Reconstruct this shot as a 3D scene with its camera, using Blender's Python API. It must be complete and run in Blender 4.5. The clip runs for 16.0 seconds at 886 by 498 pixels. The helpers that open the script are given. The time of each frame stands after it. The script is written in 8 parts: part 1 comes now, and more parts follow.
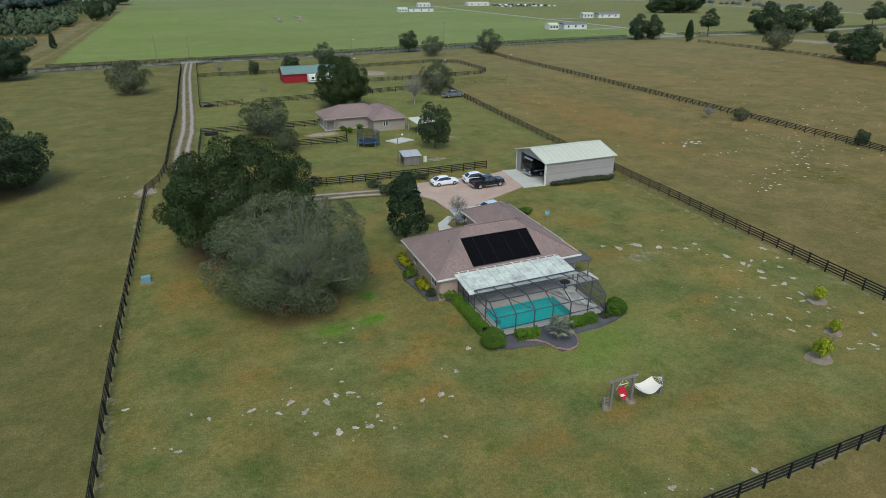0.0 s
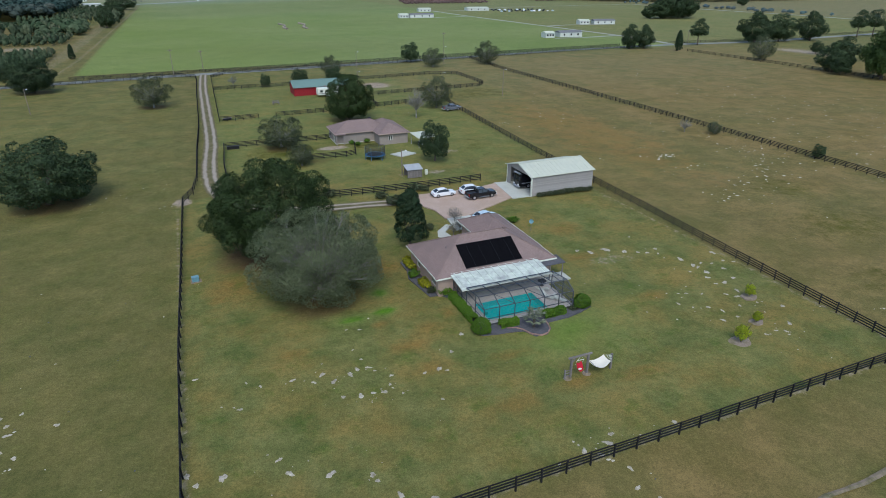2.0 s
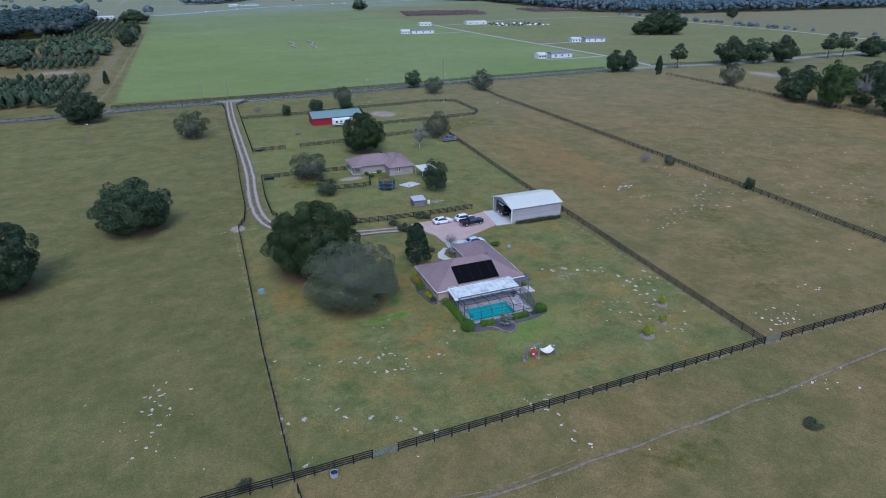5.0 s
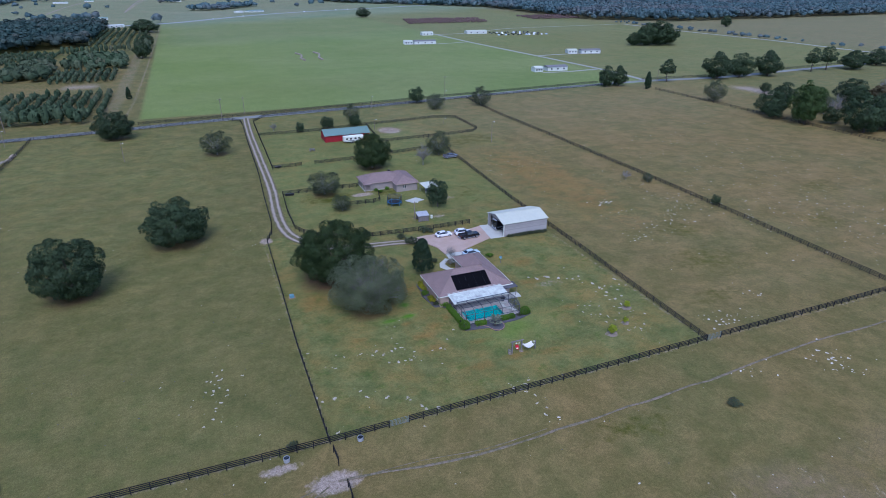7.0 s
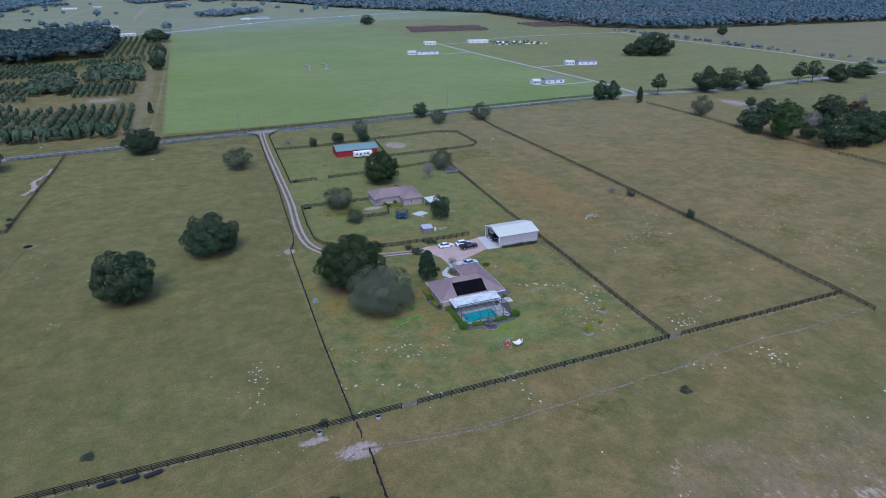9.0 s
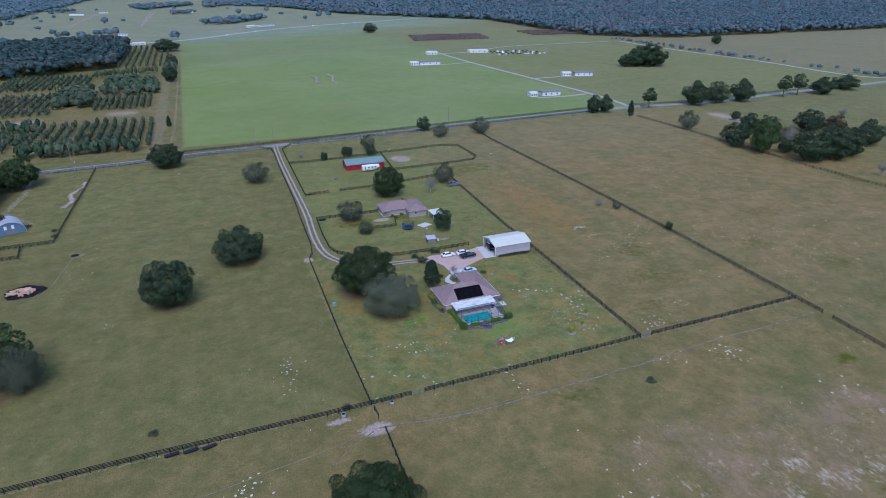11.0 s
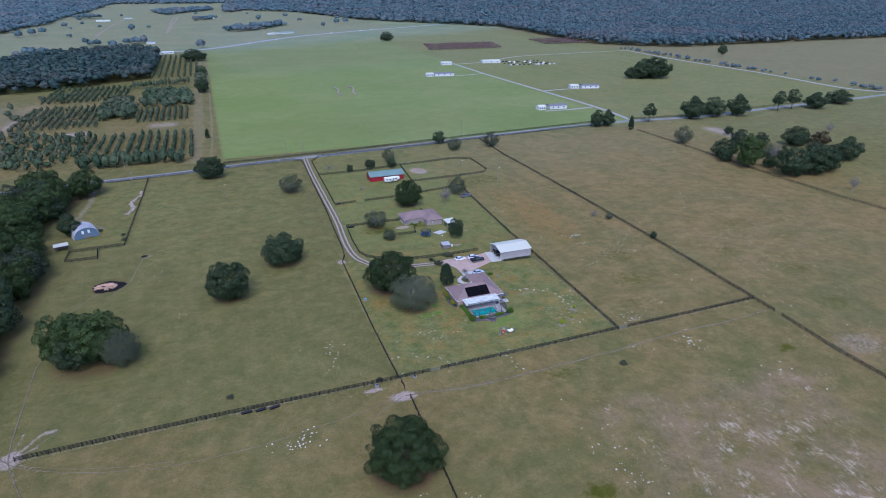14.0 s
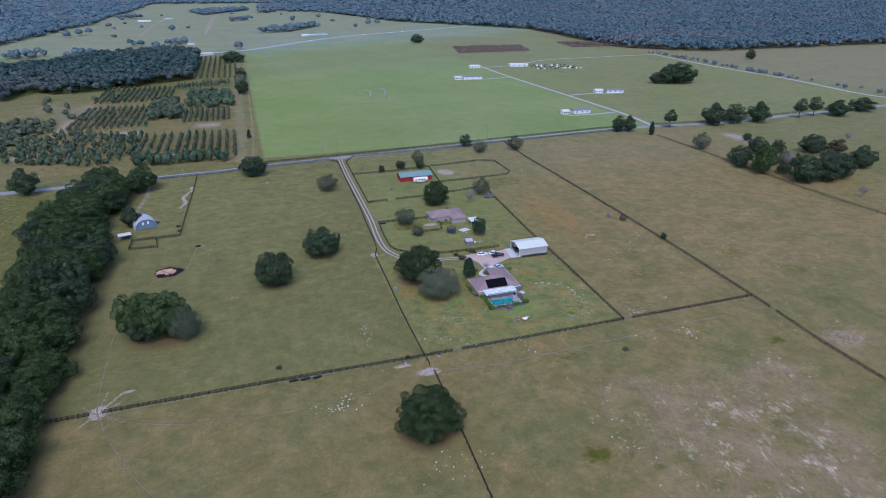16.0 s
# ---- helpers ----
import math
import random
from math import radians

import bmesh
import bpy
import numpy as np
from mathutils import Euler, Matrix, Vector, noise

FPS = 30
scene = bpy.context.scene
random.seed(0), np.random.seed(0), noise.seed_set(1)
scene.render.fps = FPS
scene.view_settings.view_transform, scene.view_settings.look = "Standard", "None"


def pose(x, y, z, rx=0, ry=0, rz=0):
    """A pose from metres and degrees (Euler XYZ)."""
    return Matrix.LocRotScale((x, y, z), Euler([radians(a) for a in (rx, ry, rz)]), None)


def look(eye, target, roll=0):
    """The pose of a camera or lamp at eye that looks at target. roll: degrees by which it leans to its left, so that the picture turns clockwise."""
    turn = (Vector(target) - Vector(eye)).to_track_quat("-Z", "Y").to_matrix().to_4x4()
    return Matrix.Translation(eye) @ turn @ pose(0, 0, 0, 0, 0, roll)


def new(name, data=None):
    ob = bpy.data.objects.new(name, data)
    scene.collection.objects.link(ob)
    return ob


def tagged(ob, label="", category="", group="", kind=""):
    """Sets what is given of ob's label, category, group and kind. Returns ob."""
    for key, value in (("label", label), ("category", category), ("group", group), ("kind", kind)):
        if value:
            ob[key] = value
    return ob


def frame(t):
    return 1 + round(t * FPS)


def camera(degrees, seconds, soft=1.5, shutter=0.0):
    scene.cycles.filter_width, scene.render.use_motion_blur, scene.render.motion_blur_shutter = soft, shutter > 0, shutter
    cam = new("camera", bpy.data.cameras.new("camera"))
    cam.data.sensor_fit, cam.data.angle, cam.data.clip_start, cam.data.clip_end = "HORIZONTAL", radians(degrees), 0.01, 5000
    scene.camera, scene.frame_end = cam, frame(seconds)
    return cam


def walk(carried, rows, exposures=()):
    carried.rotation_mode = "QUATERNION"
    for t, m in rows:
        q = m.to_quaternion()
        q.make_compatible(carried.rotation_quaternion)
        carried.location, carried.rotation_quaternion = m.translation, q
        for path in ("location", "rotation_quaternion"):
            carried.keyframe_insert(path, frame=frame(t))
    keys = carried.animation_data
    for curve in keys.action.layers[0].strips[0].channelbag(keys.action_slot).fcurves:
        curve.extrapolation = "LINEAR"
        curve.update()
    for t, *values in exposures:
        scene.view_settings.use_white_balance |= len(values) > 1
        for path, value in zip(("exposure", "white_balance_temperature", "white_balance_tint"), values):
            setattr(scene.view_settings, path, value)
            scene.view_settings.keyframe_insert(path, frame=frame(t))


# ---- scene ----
cam = camera(72.7, 16.0, 0.9)
PATH = [
    (0, (10.192, -20.410, 31.995), (45.057, 63.686, -9.386), 0.14),
    (0.5, (9.231, -22.758, 33.268), (44.117, 61.289, -8.193), 0.20),
    (1, (8.144, -25.527, 34.742), (43.019, 58.511, -6.747), 0.20),
    (1.5, (6.945, -28.684, 36.470), (41.780, 55.376, -5.008), 0.15),
    (2, (5.659, -32.174, 38.513), (40.414, 51.931, -2.942), 0.08),
    (2.5, (4.291, -35.946, 40.885), (38.941, 48.203, -0.569), 0.00),
    (3, (2.817, -39.949, 43.517), (37.360, 44.239, 2.052), -0.03),
    (3.5, (1.192, -44.093, 46.273), (35.696, 40.119, 4.826), -0.02),
    (4, (-0.589, -48.298, 49.057), (33.999, 35.903, 7.659), 0.03),
    (4.5, (-2.432, -52.542, 51.859), (32.282, 31.625, 10.498), 0.08),
    (5, (-4.233, -56.828, 54.679), (30.518, 27.335, 13.340), 0.11),
    (5.5, (-5.986, -61.158, 57.516), (28.707, 23.038, 16.194), 0.12),
    (6, (-7.745, -65.526, 60.369), (26.868, 18.712, 19.067), 0.12),
    (6.5, (-9.567, -69.923, 63.228), (25.013, 14.343, 21.954), 0.12),
    (7, (-11.453, -74.326, 66.072), (23.140, 9.952, 24.835), 0.13),
    (7.5, (-13.348, -78.713, 68.882), (21.259, 5.585, 27.696), 0.14),
    (8, (-15.199, -83.095, 71.694), (19.381, 1.240, 30.561), 0.15),
    (8.5, (-16.980, -87.470, 74.557), (17.490, -3.072, 33.463), 0.14),
    (9, (-18.726, -91.809, 77.476), (15.572, -7.322, 36.418), 0.13),
    (9.5, (-20.532, -96.114, 80.421), (13.618, -11.541, 39.419), 0.12),
    (10, (-22.475, -100.480, 83.361), (11.631, -15.851, 42.438), 0.12),
    (10.5, (-24.549, -105.039, 86.267), (9.606, -20.392, 45.422), 0.13),
    (11, (-26.699, -109.887, 89.122), (7.530, -25.246, 48.325), 0.14),
    (11.5, (-28.868, -115.002, 91.929), (5.397, -30.371, 51.142), 0.14),
    (12, (-31.034, -120.187, 94.732), (3.208, -35.552, 53.934), 0.15),
    (12.5, (-33.184, -125.174, 97.565), (0.963, -40.502, 56.766), 0.15),
    (13, (-35.258, -129.862, 100.337), (-1.371, -45.074, 59.562), 0.15),
    (13.5, (-37.226, -134.543, 102.950), (-3.917, -49.506, 62.217), 0.16),
    (14, (-39.189, -139.612, 105.401), (-6.802, -54.208, 64.691), 0.16),
    (14.5, (-41.241, -145.018, 107.707), (-9.978, -59.199, 66.993), 0.18),
    (15, (-43.293, -150.483, 109.895), (-13.167, -64.273, 69.149), 0.20),
    (15.5, (-45.042, -155.723, 111.880), (-15.911, -69.194, 71.084), 0.23),
    (16, (-46.190, -160.517, 113.514), (-17.805, -73.768, 72.662), 0.26),
]
walk(cam, [(t, look(eye, target, roll)) for t, eye, target, roll in PATH],
     exposures=[(0, 0.54, 6600, 5), (1.5, 0.54, 6350, 6), (3.5, 0.56, 5350, 17), (6.5, 0.57, 5140, 23), (11.5, 0.65, 5190, 26), (16, 0.74, 5320, 28)])

# ---------------------------------------------------------------- light
SUN_EL, SUN_AZ = radians(52), radians(200)
world = bpy.data.worlds.new("overcast")
scene.world = world
world.use_nodes = True
wn = world.node_tree
sky = wn.nodes.new("ShaderNodeTexSky")
sky.sky_type = "NISHITA"
sky.sun_disc = False
sky.sun_elevation, sky.sun_rotation = SUN_EL, SUN_AZ
sky.air_density, sky.dust_density, sky.ozone_density = 1.0, 1.5, 1.5
wn.nodes["Background"].inputs["Strength"].default_value = 0.15
wn.links.new(sky.outputs[0], wn.nodes["Background"].inputs["Color"])
sun = new("sun", bpy.data.lights.new("sun", "SUN"))
sun.data.energy, sun.data.angle, sun.data.color = 1.3, radians(30), (1.0, 0.97, 0.92)
sun_from = Vector((math.sin(SUN_AZ) * math.cos(SUN_EL), math.cos(SUN_AZ) * math.cos(SUN_EL), math.sin(SUN_EL)))
sun.matrix_world = look(sun_from * 300, (0, 0, 0))

rnd = random.Random(7)


# ---------------------------------------------------------------- materials
class Nodes:
    """A short way to wire a material's nodes."""

    def __init__(self, name):
        self.mat = bpy.data.materials.new(name)
        self.mat.use_nodes = True
        self.tree = self.mat.node_tree
        self.bsdf = self.tree.nodes["Principled BSDF"]
        self.pos = self.add("ShaderNodeNewGeometry").outputs["Position"]

    def add(self, kind, **values):
        node = self.tree.nodes.new(kind)
        for key, value in values.items():
            node.inputs[key].default_value = value
        return node

    def link(self, a, b):
        self.tree.links.new(a, b)

    def noise(self, scale, detail=4.0, rough=0.6, vector=None):
        n = self.add("ShaderNodeTexNoise", Scale=scale, Detail=detail, Roughness=rough)
        self.link(vector or self.pos, n.inputs["Vector"])
        return n.outputs["Fac"]

    def ramp(self, value, low, high):
        n = self.add("ShaderNodeMapRange")
        n.inputs["From Min"].default_value, n.inputs["From Max"].default_value = low, high
        self.link(value, n.inputs["Value"])
        return n.outputs["Result"]

    def math(self, op, a, b=None):
        n = self.tree.nodes.new("ShaderNodeMath")
        n.operation = op
        for k, v in enumerate((a, b)):
            if v is None:
                continue
            if isinstance(v, (int, float)):
                n.inputs[k].default_value = v
            else:
                self.link(v, n.inputs[k])
        return n.outputs[0]

    def mix(self, fac, a, b, blend="MIX"):
        n = self.tree.nodes.new("ShaderNodeMix")
        n.data_type, n.blend_type = "RGBA", blend
        for v, k in ((fac, 0), (a, 6), (b, 7)):
            if isinstance(v, (int, float)):
                n.inputs[k].default_value = v
            elif isinstance(v, tuple):
                n.inputs[k].default_value = (*v[:3], 1)
            else:
                self.link(v, n.inputs[k])
        return n.outputs[2]

    def bump(self, height, strength=0.3, distance=0.05):
        n = self.add("ShaderNodeBump", Strength=strength, Distance=distance)
        self.link(height, n.inputs["Height"])
        self.link(n.outputs[0], self.bsdf.inputs["Normal"])

    def done(self, colour, rough=0.85, metal=0.0, spec=0.3):
        if isinstance(colour, tuple):
            self.bsdf.inputs["Base Color"].default_value = (*colour, 1)
        else:
            self.link(colour, self.bsdf.inputs["Base Color"])
        self.bsdf.inputs["Roughness"].default_value = rough
        self.bsdf.inputs["Metallic"].default_value = metal
        self.bsdf.inputs["Specular IOR Level"].default_value = spec
        return self.mat


def shade(c, k):
    return tuple(min(1.0, v * k) for v in c)


def surface(name, colour, rough=0.8, metal=0.0, grain=6.0, stain=0.5, amount=0.18, bump=0.15, other=None, spec=0.3, each=0.0):
    """A plain surface with grain, large stains, and a spread of tone from piece to piece."""
    n = Nodes(name)
    c = n.mix(n.ramp(n.noise(grain, 5), 0.3, 0.7), shade(colour, 1 - amount), shade(colour, 1 + amount))
    c = n.mix(n.ramp(n.noise(stain, 3), 0.45, 0.75), c, other or shade(colour, 1 - 1.3 * amount))
    if each:
        info = n.add("ShaderNodeObjectInfo")
        c = n.mix(n.math("MULTIPLY", info.outputs["Random"], each), c, shade(colour, 0.45))
    if bump:
        n.bump(n.noise(grain * 3, 4), bump, 0.02)
    return n.done(c, rough, metal, spec)


def leafage(name, dark, light, tint, thin=0.25):
    """Leaves, each a little different, darker and lighter in patches."""
    n = Nodes(name)
    geo = n.add("ShaderNodeNewGeometry")
    info = n.add("ShaderNodeObjectInfo")
    spread = n.math("ADD", n.math("MULTIPLY", geo.outputs["Random Per Island"], 0.55), n.math("MULTIPLY", n.ramp(n.noise(0.85, 3), 0.30, 0.70), 0.42))
    c = n.mix(spread, dark, light)
    c = n.mix(n.math("MULTIPLY", n.ramp(n.noise(0.3, 2), 0.40, 0.75), 0.5), c, tint)
    c = n.mix(n.math("MULTIPLY", info.outputs["Random"], 0.35), c, shade(dark, 0.8))
    n.done(c, 0.65, 0.0, 0.25)
    back = n.add("ShaderNodeBsdfTranslucent")
    n.link(c, back.inputs["Color"])
    both = n.add("ShaderNodeMixShader", Fac=thin)
    n.link(n.bsdf.outputs[0], both.inputs[1])
    n.link(back.outputs[0], both.inputs[2])
    n.link(both.outputs[0], n.tree.nodes["Material Output"].inputs["Surface"])
    return n.mat


def crown_leafage(name, dark, light, russet):
    """Leaves of far crowns: each crown has a tone of its own, with a little spread from spray to spray."""
    n = Nodes(name)
    geo = n.add("ShaderNodeNewGeometry")
    at = n.add("ShaderNodeAttribute")
    at.attribute_name = "tone"
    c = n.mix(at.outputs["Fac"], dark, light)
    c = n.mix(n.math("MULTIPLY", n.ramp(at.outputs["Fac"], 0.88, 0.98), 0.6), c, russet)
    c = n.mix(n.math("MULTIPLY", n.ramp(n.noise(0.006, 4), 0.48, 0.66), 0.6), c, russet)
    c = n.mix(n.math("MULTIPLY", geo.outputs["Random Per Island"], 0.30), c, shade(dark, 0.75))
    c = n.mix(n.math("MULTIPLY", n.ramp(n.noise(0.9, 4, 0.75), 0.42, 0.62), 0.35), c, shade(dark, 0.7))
    return n.done(c, 0.9, 0.0, 0.0)


def ground_material():
    """Grass of several fields; the masks say which grass grows where, where the soil is bare, and where haze tints the
    far grass.
    """
    n = Nodes("grass_and_soil")
    at = n.add("ShaderNodeAttribute")
    at.attribute_name = "fields"
    sep = n.add("ShaderNodeSeparateColor")
    n.link(at.outputs["Color"], sep.inputs[0])
    lawn, bare, lush = sep.outputs
    dry = at.outputs["Alpha"]
    at2 = n.add("ShaderNodeAttribute")
    at2.attribute_name = "wear"
    sep2 = n.add("ShaderNodeSeparateColor")
    n.link(at2.outputs["Color"], sep2.inputs[0])
    litter, rank, chalk = sep2.outputs
    orange = at2.outputs["Alpha"]
    big, mid, fine = n.noise(0.035, 4), n.noise(0.22, 5, 0.65), n.noise(2.6, 7, 0.76)
    small = n.noise(0.75, 5, 0.7)
    patch = n.ramp(n.math("ADD", n.math("MULTIPLY", n.noise(0.11, 6, 0.68), 0.65), n.math("MULTIPLY", mid, 0.35)), 0.40, 0.62)
    pasture = n.mix(patch, (0.103, 0.104, 0.032), (0.150, 0.132, 0.047))
    browned = n.mix(patch, (0.152, 0.117, 0.040), (0.206, 0.148, 0.058))
    green = n.mix(n.ramp(mid, 0.35, 0.66), (0.092, 0.113, 0.032), (0.172, 0.166, 0.058))
    bright = n.mix(n.ramp(n.noise(0.012, 3, 0.5), 0.25, 0.75), (0.138, 0.186, 0.044), (0.180, 0.216, 0.070))
    drier = n.math("ADD", n.math("MULTIPLY", n.math("SUBTRACT", big, 0.5), 1.5), n.math("MULTIPLY", n.math("SUBTRACT", mid, 0.5), 0.5))
    c = n.mix(n.ramp(n.math("ADD", dry, drier), 0.22, 0.85), pasture, browned)
    c = n.mix(n.ramp(n.math("ADD", lawn, n.math("MULTIPLY", n.math("SUBTRACT", big, 0.5), 1.2)), 0.3, 0.85), c, green)
    c = n.mix(lush, c, bright)
    # haze painted into the grass colour: paler, bluer green on distant fields
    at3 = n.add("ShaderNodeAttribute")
    at3.attribute_name = "far_haze"
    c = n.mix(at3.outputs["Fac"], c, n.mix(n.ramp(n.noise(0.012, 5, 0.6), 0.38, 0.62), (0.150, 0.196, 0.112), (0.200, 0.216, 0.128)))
    rich = n.ramp(n.math("MULTIPLY", lush, lawn), 0.46, 0.74)
    # worn straw-coloured and orange patches in the mown grass
    straw = n.ramp(n.noise(0.13, 6, 0.66), 0.43, 0.66)
    c = n.mix(n.math("MULTIPLY", n.math("MULTIPLY", straw, n.math("SUBTRACT", 1.0, lush)), n.ramp(lawn, 0.15, 1.05)), c, (0.218, 0.156, 0.048))
    scorched = n.ramp(n.math("ADD", orange, n.math("MULTIPLY", n.math("SUBTRACT", mid, 0.5), 1.4)), 0.3, 1.0)
    c = n.mix(n.math("MULTIPLY", scorched, 0.75), c, (0.215, 0.118, 0.030))
    mossy = n.ramp(n.noise(0.31, 5, 0.7), 0.54, 0.70)
    c = n.mix(n.math("MULTIPLY", n.math("MULTIPLY", mossy, lawn), 0.75), c, (0.066, 0.108, 0.016))
    c = n.mix(rich, c, (0.082, 0.172, 0.014))
    # weedy tufts that stand darker in the pasture
    weedy = n.ramp(n.noise(0.42, 6, 0.74), 0.60, 0.72)
    c = n.mix(n.math("MULTIPLY", n.math("MULTIPLY", weedy, n.math("SUBTRACT", 1.0, lush)), 0.22), c, (0.062, 0.078, 0.020))
    c = n.mix(n.ramp(n.math("ADD", rank, n.math("MULTIPLY", n.math("SUBTRACT", n.noise(0.36, 6, 0.75), 0.5), 2.4)), 0.35, 0.95), c, (0.070, 0.074, 0.008))
    c = n.mix(n.ramp(n.math("ADD", litter, n.math("MULTIPLY", n.math("SUBTRACT", mid, 0.5), 1.0)), 0.3, 1.0), c, (0.085, 0.052, 0.026))
    soil = n.mix(n.ramp(fine, 0.35, 0.65), (0.25, 0.195, 0.15), (0.37, 0.305, 0.25))
    c = n.mix(n.ramp(n.math("ADD", bare, n.math("MULTIPLY", n.math("SUBTRACT", n.noise(0.9, 5, 0.7), 0.5), 1.3)), 0.35, 0.75), c, soil)
    # pinkish thin soil with short streaks of chalky stone
    stretched = n.add("ShaderNodeMapping")
    stretched.vector_type = "TEXTURE"
    n.link(n.pos, stretched.inputs["Vector"])
    stretched.inputs["Rotation"].default_value = (0, 0, radians(88))
    stretched.inputs["Scale"].default_value = (1.5, 0.75, 1)
    thin = n.ramp(n.math("ADD", n.noise(0.09, 6, 0.72), n.math("MULTIPLY", n.math("SUBTRACT", n.noise(0.6, 7, 0.78, stretched.outputs[0]), 0.5), 0.55)), 0.38, 0.64)
    c = n.mix(n.math("MULTIPLY", n.math("MULTIPLY", n.ramp(chalk, 0.0, 0.7), thin), 0.72), c, (0.224, 0.158, 0.096))
    groups = n.math("MULTIPLY", n.ramp(n.noise(0.15, 5, 0.65), 0.46, 0.66), chalk)
    ragged = n.math("ADD", n.noise(0.75, 8, 0.82, stretched.outputs[0]), n.math("MULTIPLY", groups, 0.16))
    c = n.mix(n.math("MULTIPLY", n.ramp(groups, 0.02, 0.30), n.math("MULTIPLY", n.ramp(ragged, 0.595, 0.73), 0.72)), c, (0.46, 0.39, 0.285))
    dark = n.ramp(n.math("ADD", n.math("MULTIPLY", fine, 0.68), n.math("MULTIPLY", small, 0.32)), 0.36, 0.64)
    c = n.mix(dark, n.mix(1.0, c, (0.72, 0.75, 0.70), "MULTIPLY"), n.mix(1.0, c, (1.21, 1.19, 1.18), "MULTIPLY"))
    tone = n.ramp(n.noise(0.085, 5, 0.7), 0.36, 0.64)
    c = n.mix(tone, n.mix(1.0, c, (0.93, 0.94, 0.92), "MULTIPLY"), n.mix(1.0, c, (1.07, 1.06, 1.07), "MULTIPLY"))
    blades = n.ramp(n.noise(8.0, 4, 0.8), 0.36, 0.64)
    c = n.mix(blades, n.mix(1.0, c, (0.74, 0.76, 0.72), "MULTIPLY"), n.mix(1.0, c, (1.25, 1.23, 1.22), "MULTIPLY"))
    n.bump(n.noise(3.5, 6, 0.75), 0.8, 0.14)
    return n.done(c, 0.95, 0.0, 0.1)


M_GROUND = ground_material()
M_ASPHALT = surface("asphalt", (0.20, 0.208, 0.185), 0.9, grain=4, stain=0.08)
M_GRAVEL = surface("gravel", (0.40, 0.30, 0.235), 0.95, grain=7, stain=0.25, amount=0.22, bump=0.5, other=(0.34, 0.25, 0.18))
M_SOIL = surface("bare_soil", (0.24, 0.19, 0.145), 0.95, grain=5, stain=0.8, amount=0.25, bump=0.5, other=(0.13, 0.115, 0.05))
M_CONCRETE = surface("concrete", (0.43, 0.44, 0.385), 0.85, grain=5, stain=0.4, amount=0.08)
M_DECK = surface("pool_deck", (0.52, 0.48, 0.43), 0.8, grain=8, stain=0.7, amount=0.1)
M_STUCCO = surface("stucco", (0.36, 0.275, 0.225), 0.9, grain=12, stain=0.5, amount=0.08, bump=0.3)
M_STUCCO_GREY = surface("pale_stucco", (0.27, 0.235, 0.205), 0.9, grain=12, stain=0.5, amount=0.08, bump=0.3)
M_SIDING = surface("beige_siding", (0.285, 0.27, 0.25), 0.6, grain=3, stain=0.3, amount=0.05, each=0.35)
M_WHITE_METAL = surface("white_sheet_metal", (0.47, 0.485, 0.385), 0.5, 0.0, grain=1.5, stain=0.6, amount=0.05, bump=0, other=(0.44, 0.46, 0.37))
M_PATIO = surface("weathered_white_roof", (0.52, 0.565, 0.485), 0.55, grain=2.2, stain=0.8, amount=0.17, bump=0, other=(0.30, 0.31, 0.29))
M_TRIM = surface("white_trim", (0.62, 0.64, 0.55), 0.6, grain=5, amount=0.05, bump=0)
M_BLACK_WOOD = surface("black_fence_board", (0.010, 0.010, 0.011), 0.75, grain=9, stain=1.2, amount=0.35, bump=0.2, each=0.0)
M_GREY_WOOD = surface("weathered_wood", (0.20, 0.18, 0.165), 0.85, grain=9, amount=0.25, bump=0.3, each=0.5)
M_LOG = surface("cut_logs", (0.58, 0.38, 0.25), 0.9, grain=5, amount=0.25, each=0.6)
M_GALV = surface("galvanised_steel", (0.33, 0.35, 0.37), 0.5, 0.3, grain=4, amount=0.1, bump=0)
M_GATE = surface("green_grey_gate_paint", (0.13, 0.17, 0.16), 0.5, 0.2, grain=4, amount=0.15, bump=0)
M_GALV_DULL = surface("dull_galvanised_roof", (0.34, 0.355, 0.36), 0.65, grain=1.5, stain=0.4, amount=0.12, bump=0)
M_BRONZE = surface("bronze_aluminium", (0.035, 0.036, 0.040), 0.45, 0.3, grain=5, amount=0.1, bump=0)
M_CAGE = surface("slate_aluminium", (0.075, 0.084, 0.100), 0.45, 0.3, grain=5, amount=0.1, bump=0)
M_PANEL = surface("solar_collector", (0.004, 0.004, 0.005), 0.9, grain=3, stain=0.8, amount=0.2, bump=0, spec=0.05)
M_TYRE = surface("rubber", (0.018, 0.018, 0.019), 0.85, amount=0.1, bump=0)
M_RIM = surface("alloy", (0.5, 0.5, 0.52), 0.35, 0.8, amount=0.08, bump=0)
M_GLASS_DARK = surface("tinted_glass", (0.02, 0.025, 0.03), 0.06, amount=0.05, bump=0, spec=0.7)
M_RED = surface("red_barn_boards", (0.24, 0.012, 0.018), 0.7, grain=4, amount=0.15)
M_TEAL_ROOF = surface("green_sheet_roof", (0.135, 0.215, 0.185), 0.5, grain=2, stain=0.4, amount=0.08, bump=0)
M_BLUE = surface("blue_plastic", (0.03, 0.13, 0.24), 0.5, amount=0.08, bump=0)
M_BOX_BLUE = surface("pale_blue_metal", (0.12, 0.25, 0.29), 0.5, amount=0.08, bump=0)
M_BLACK = surface("black_plastic", (0.015, 0.015, 0.016), 0.6, amount=0.1, bump=0)
M_NET = surface("black_net", (0.02, 0.02, 0.022), 0.8, amount=0.1, bump=0)
M_CANVAS = surface("cream_canvas", (0.70, 0.66, 0.55), 0.9, amount=0.06, bump=0.1)
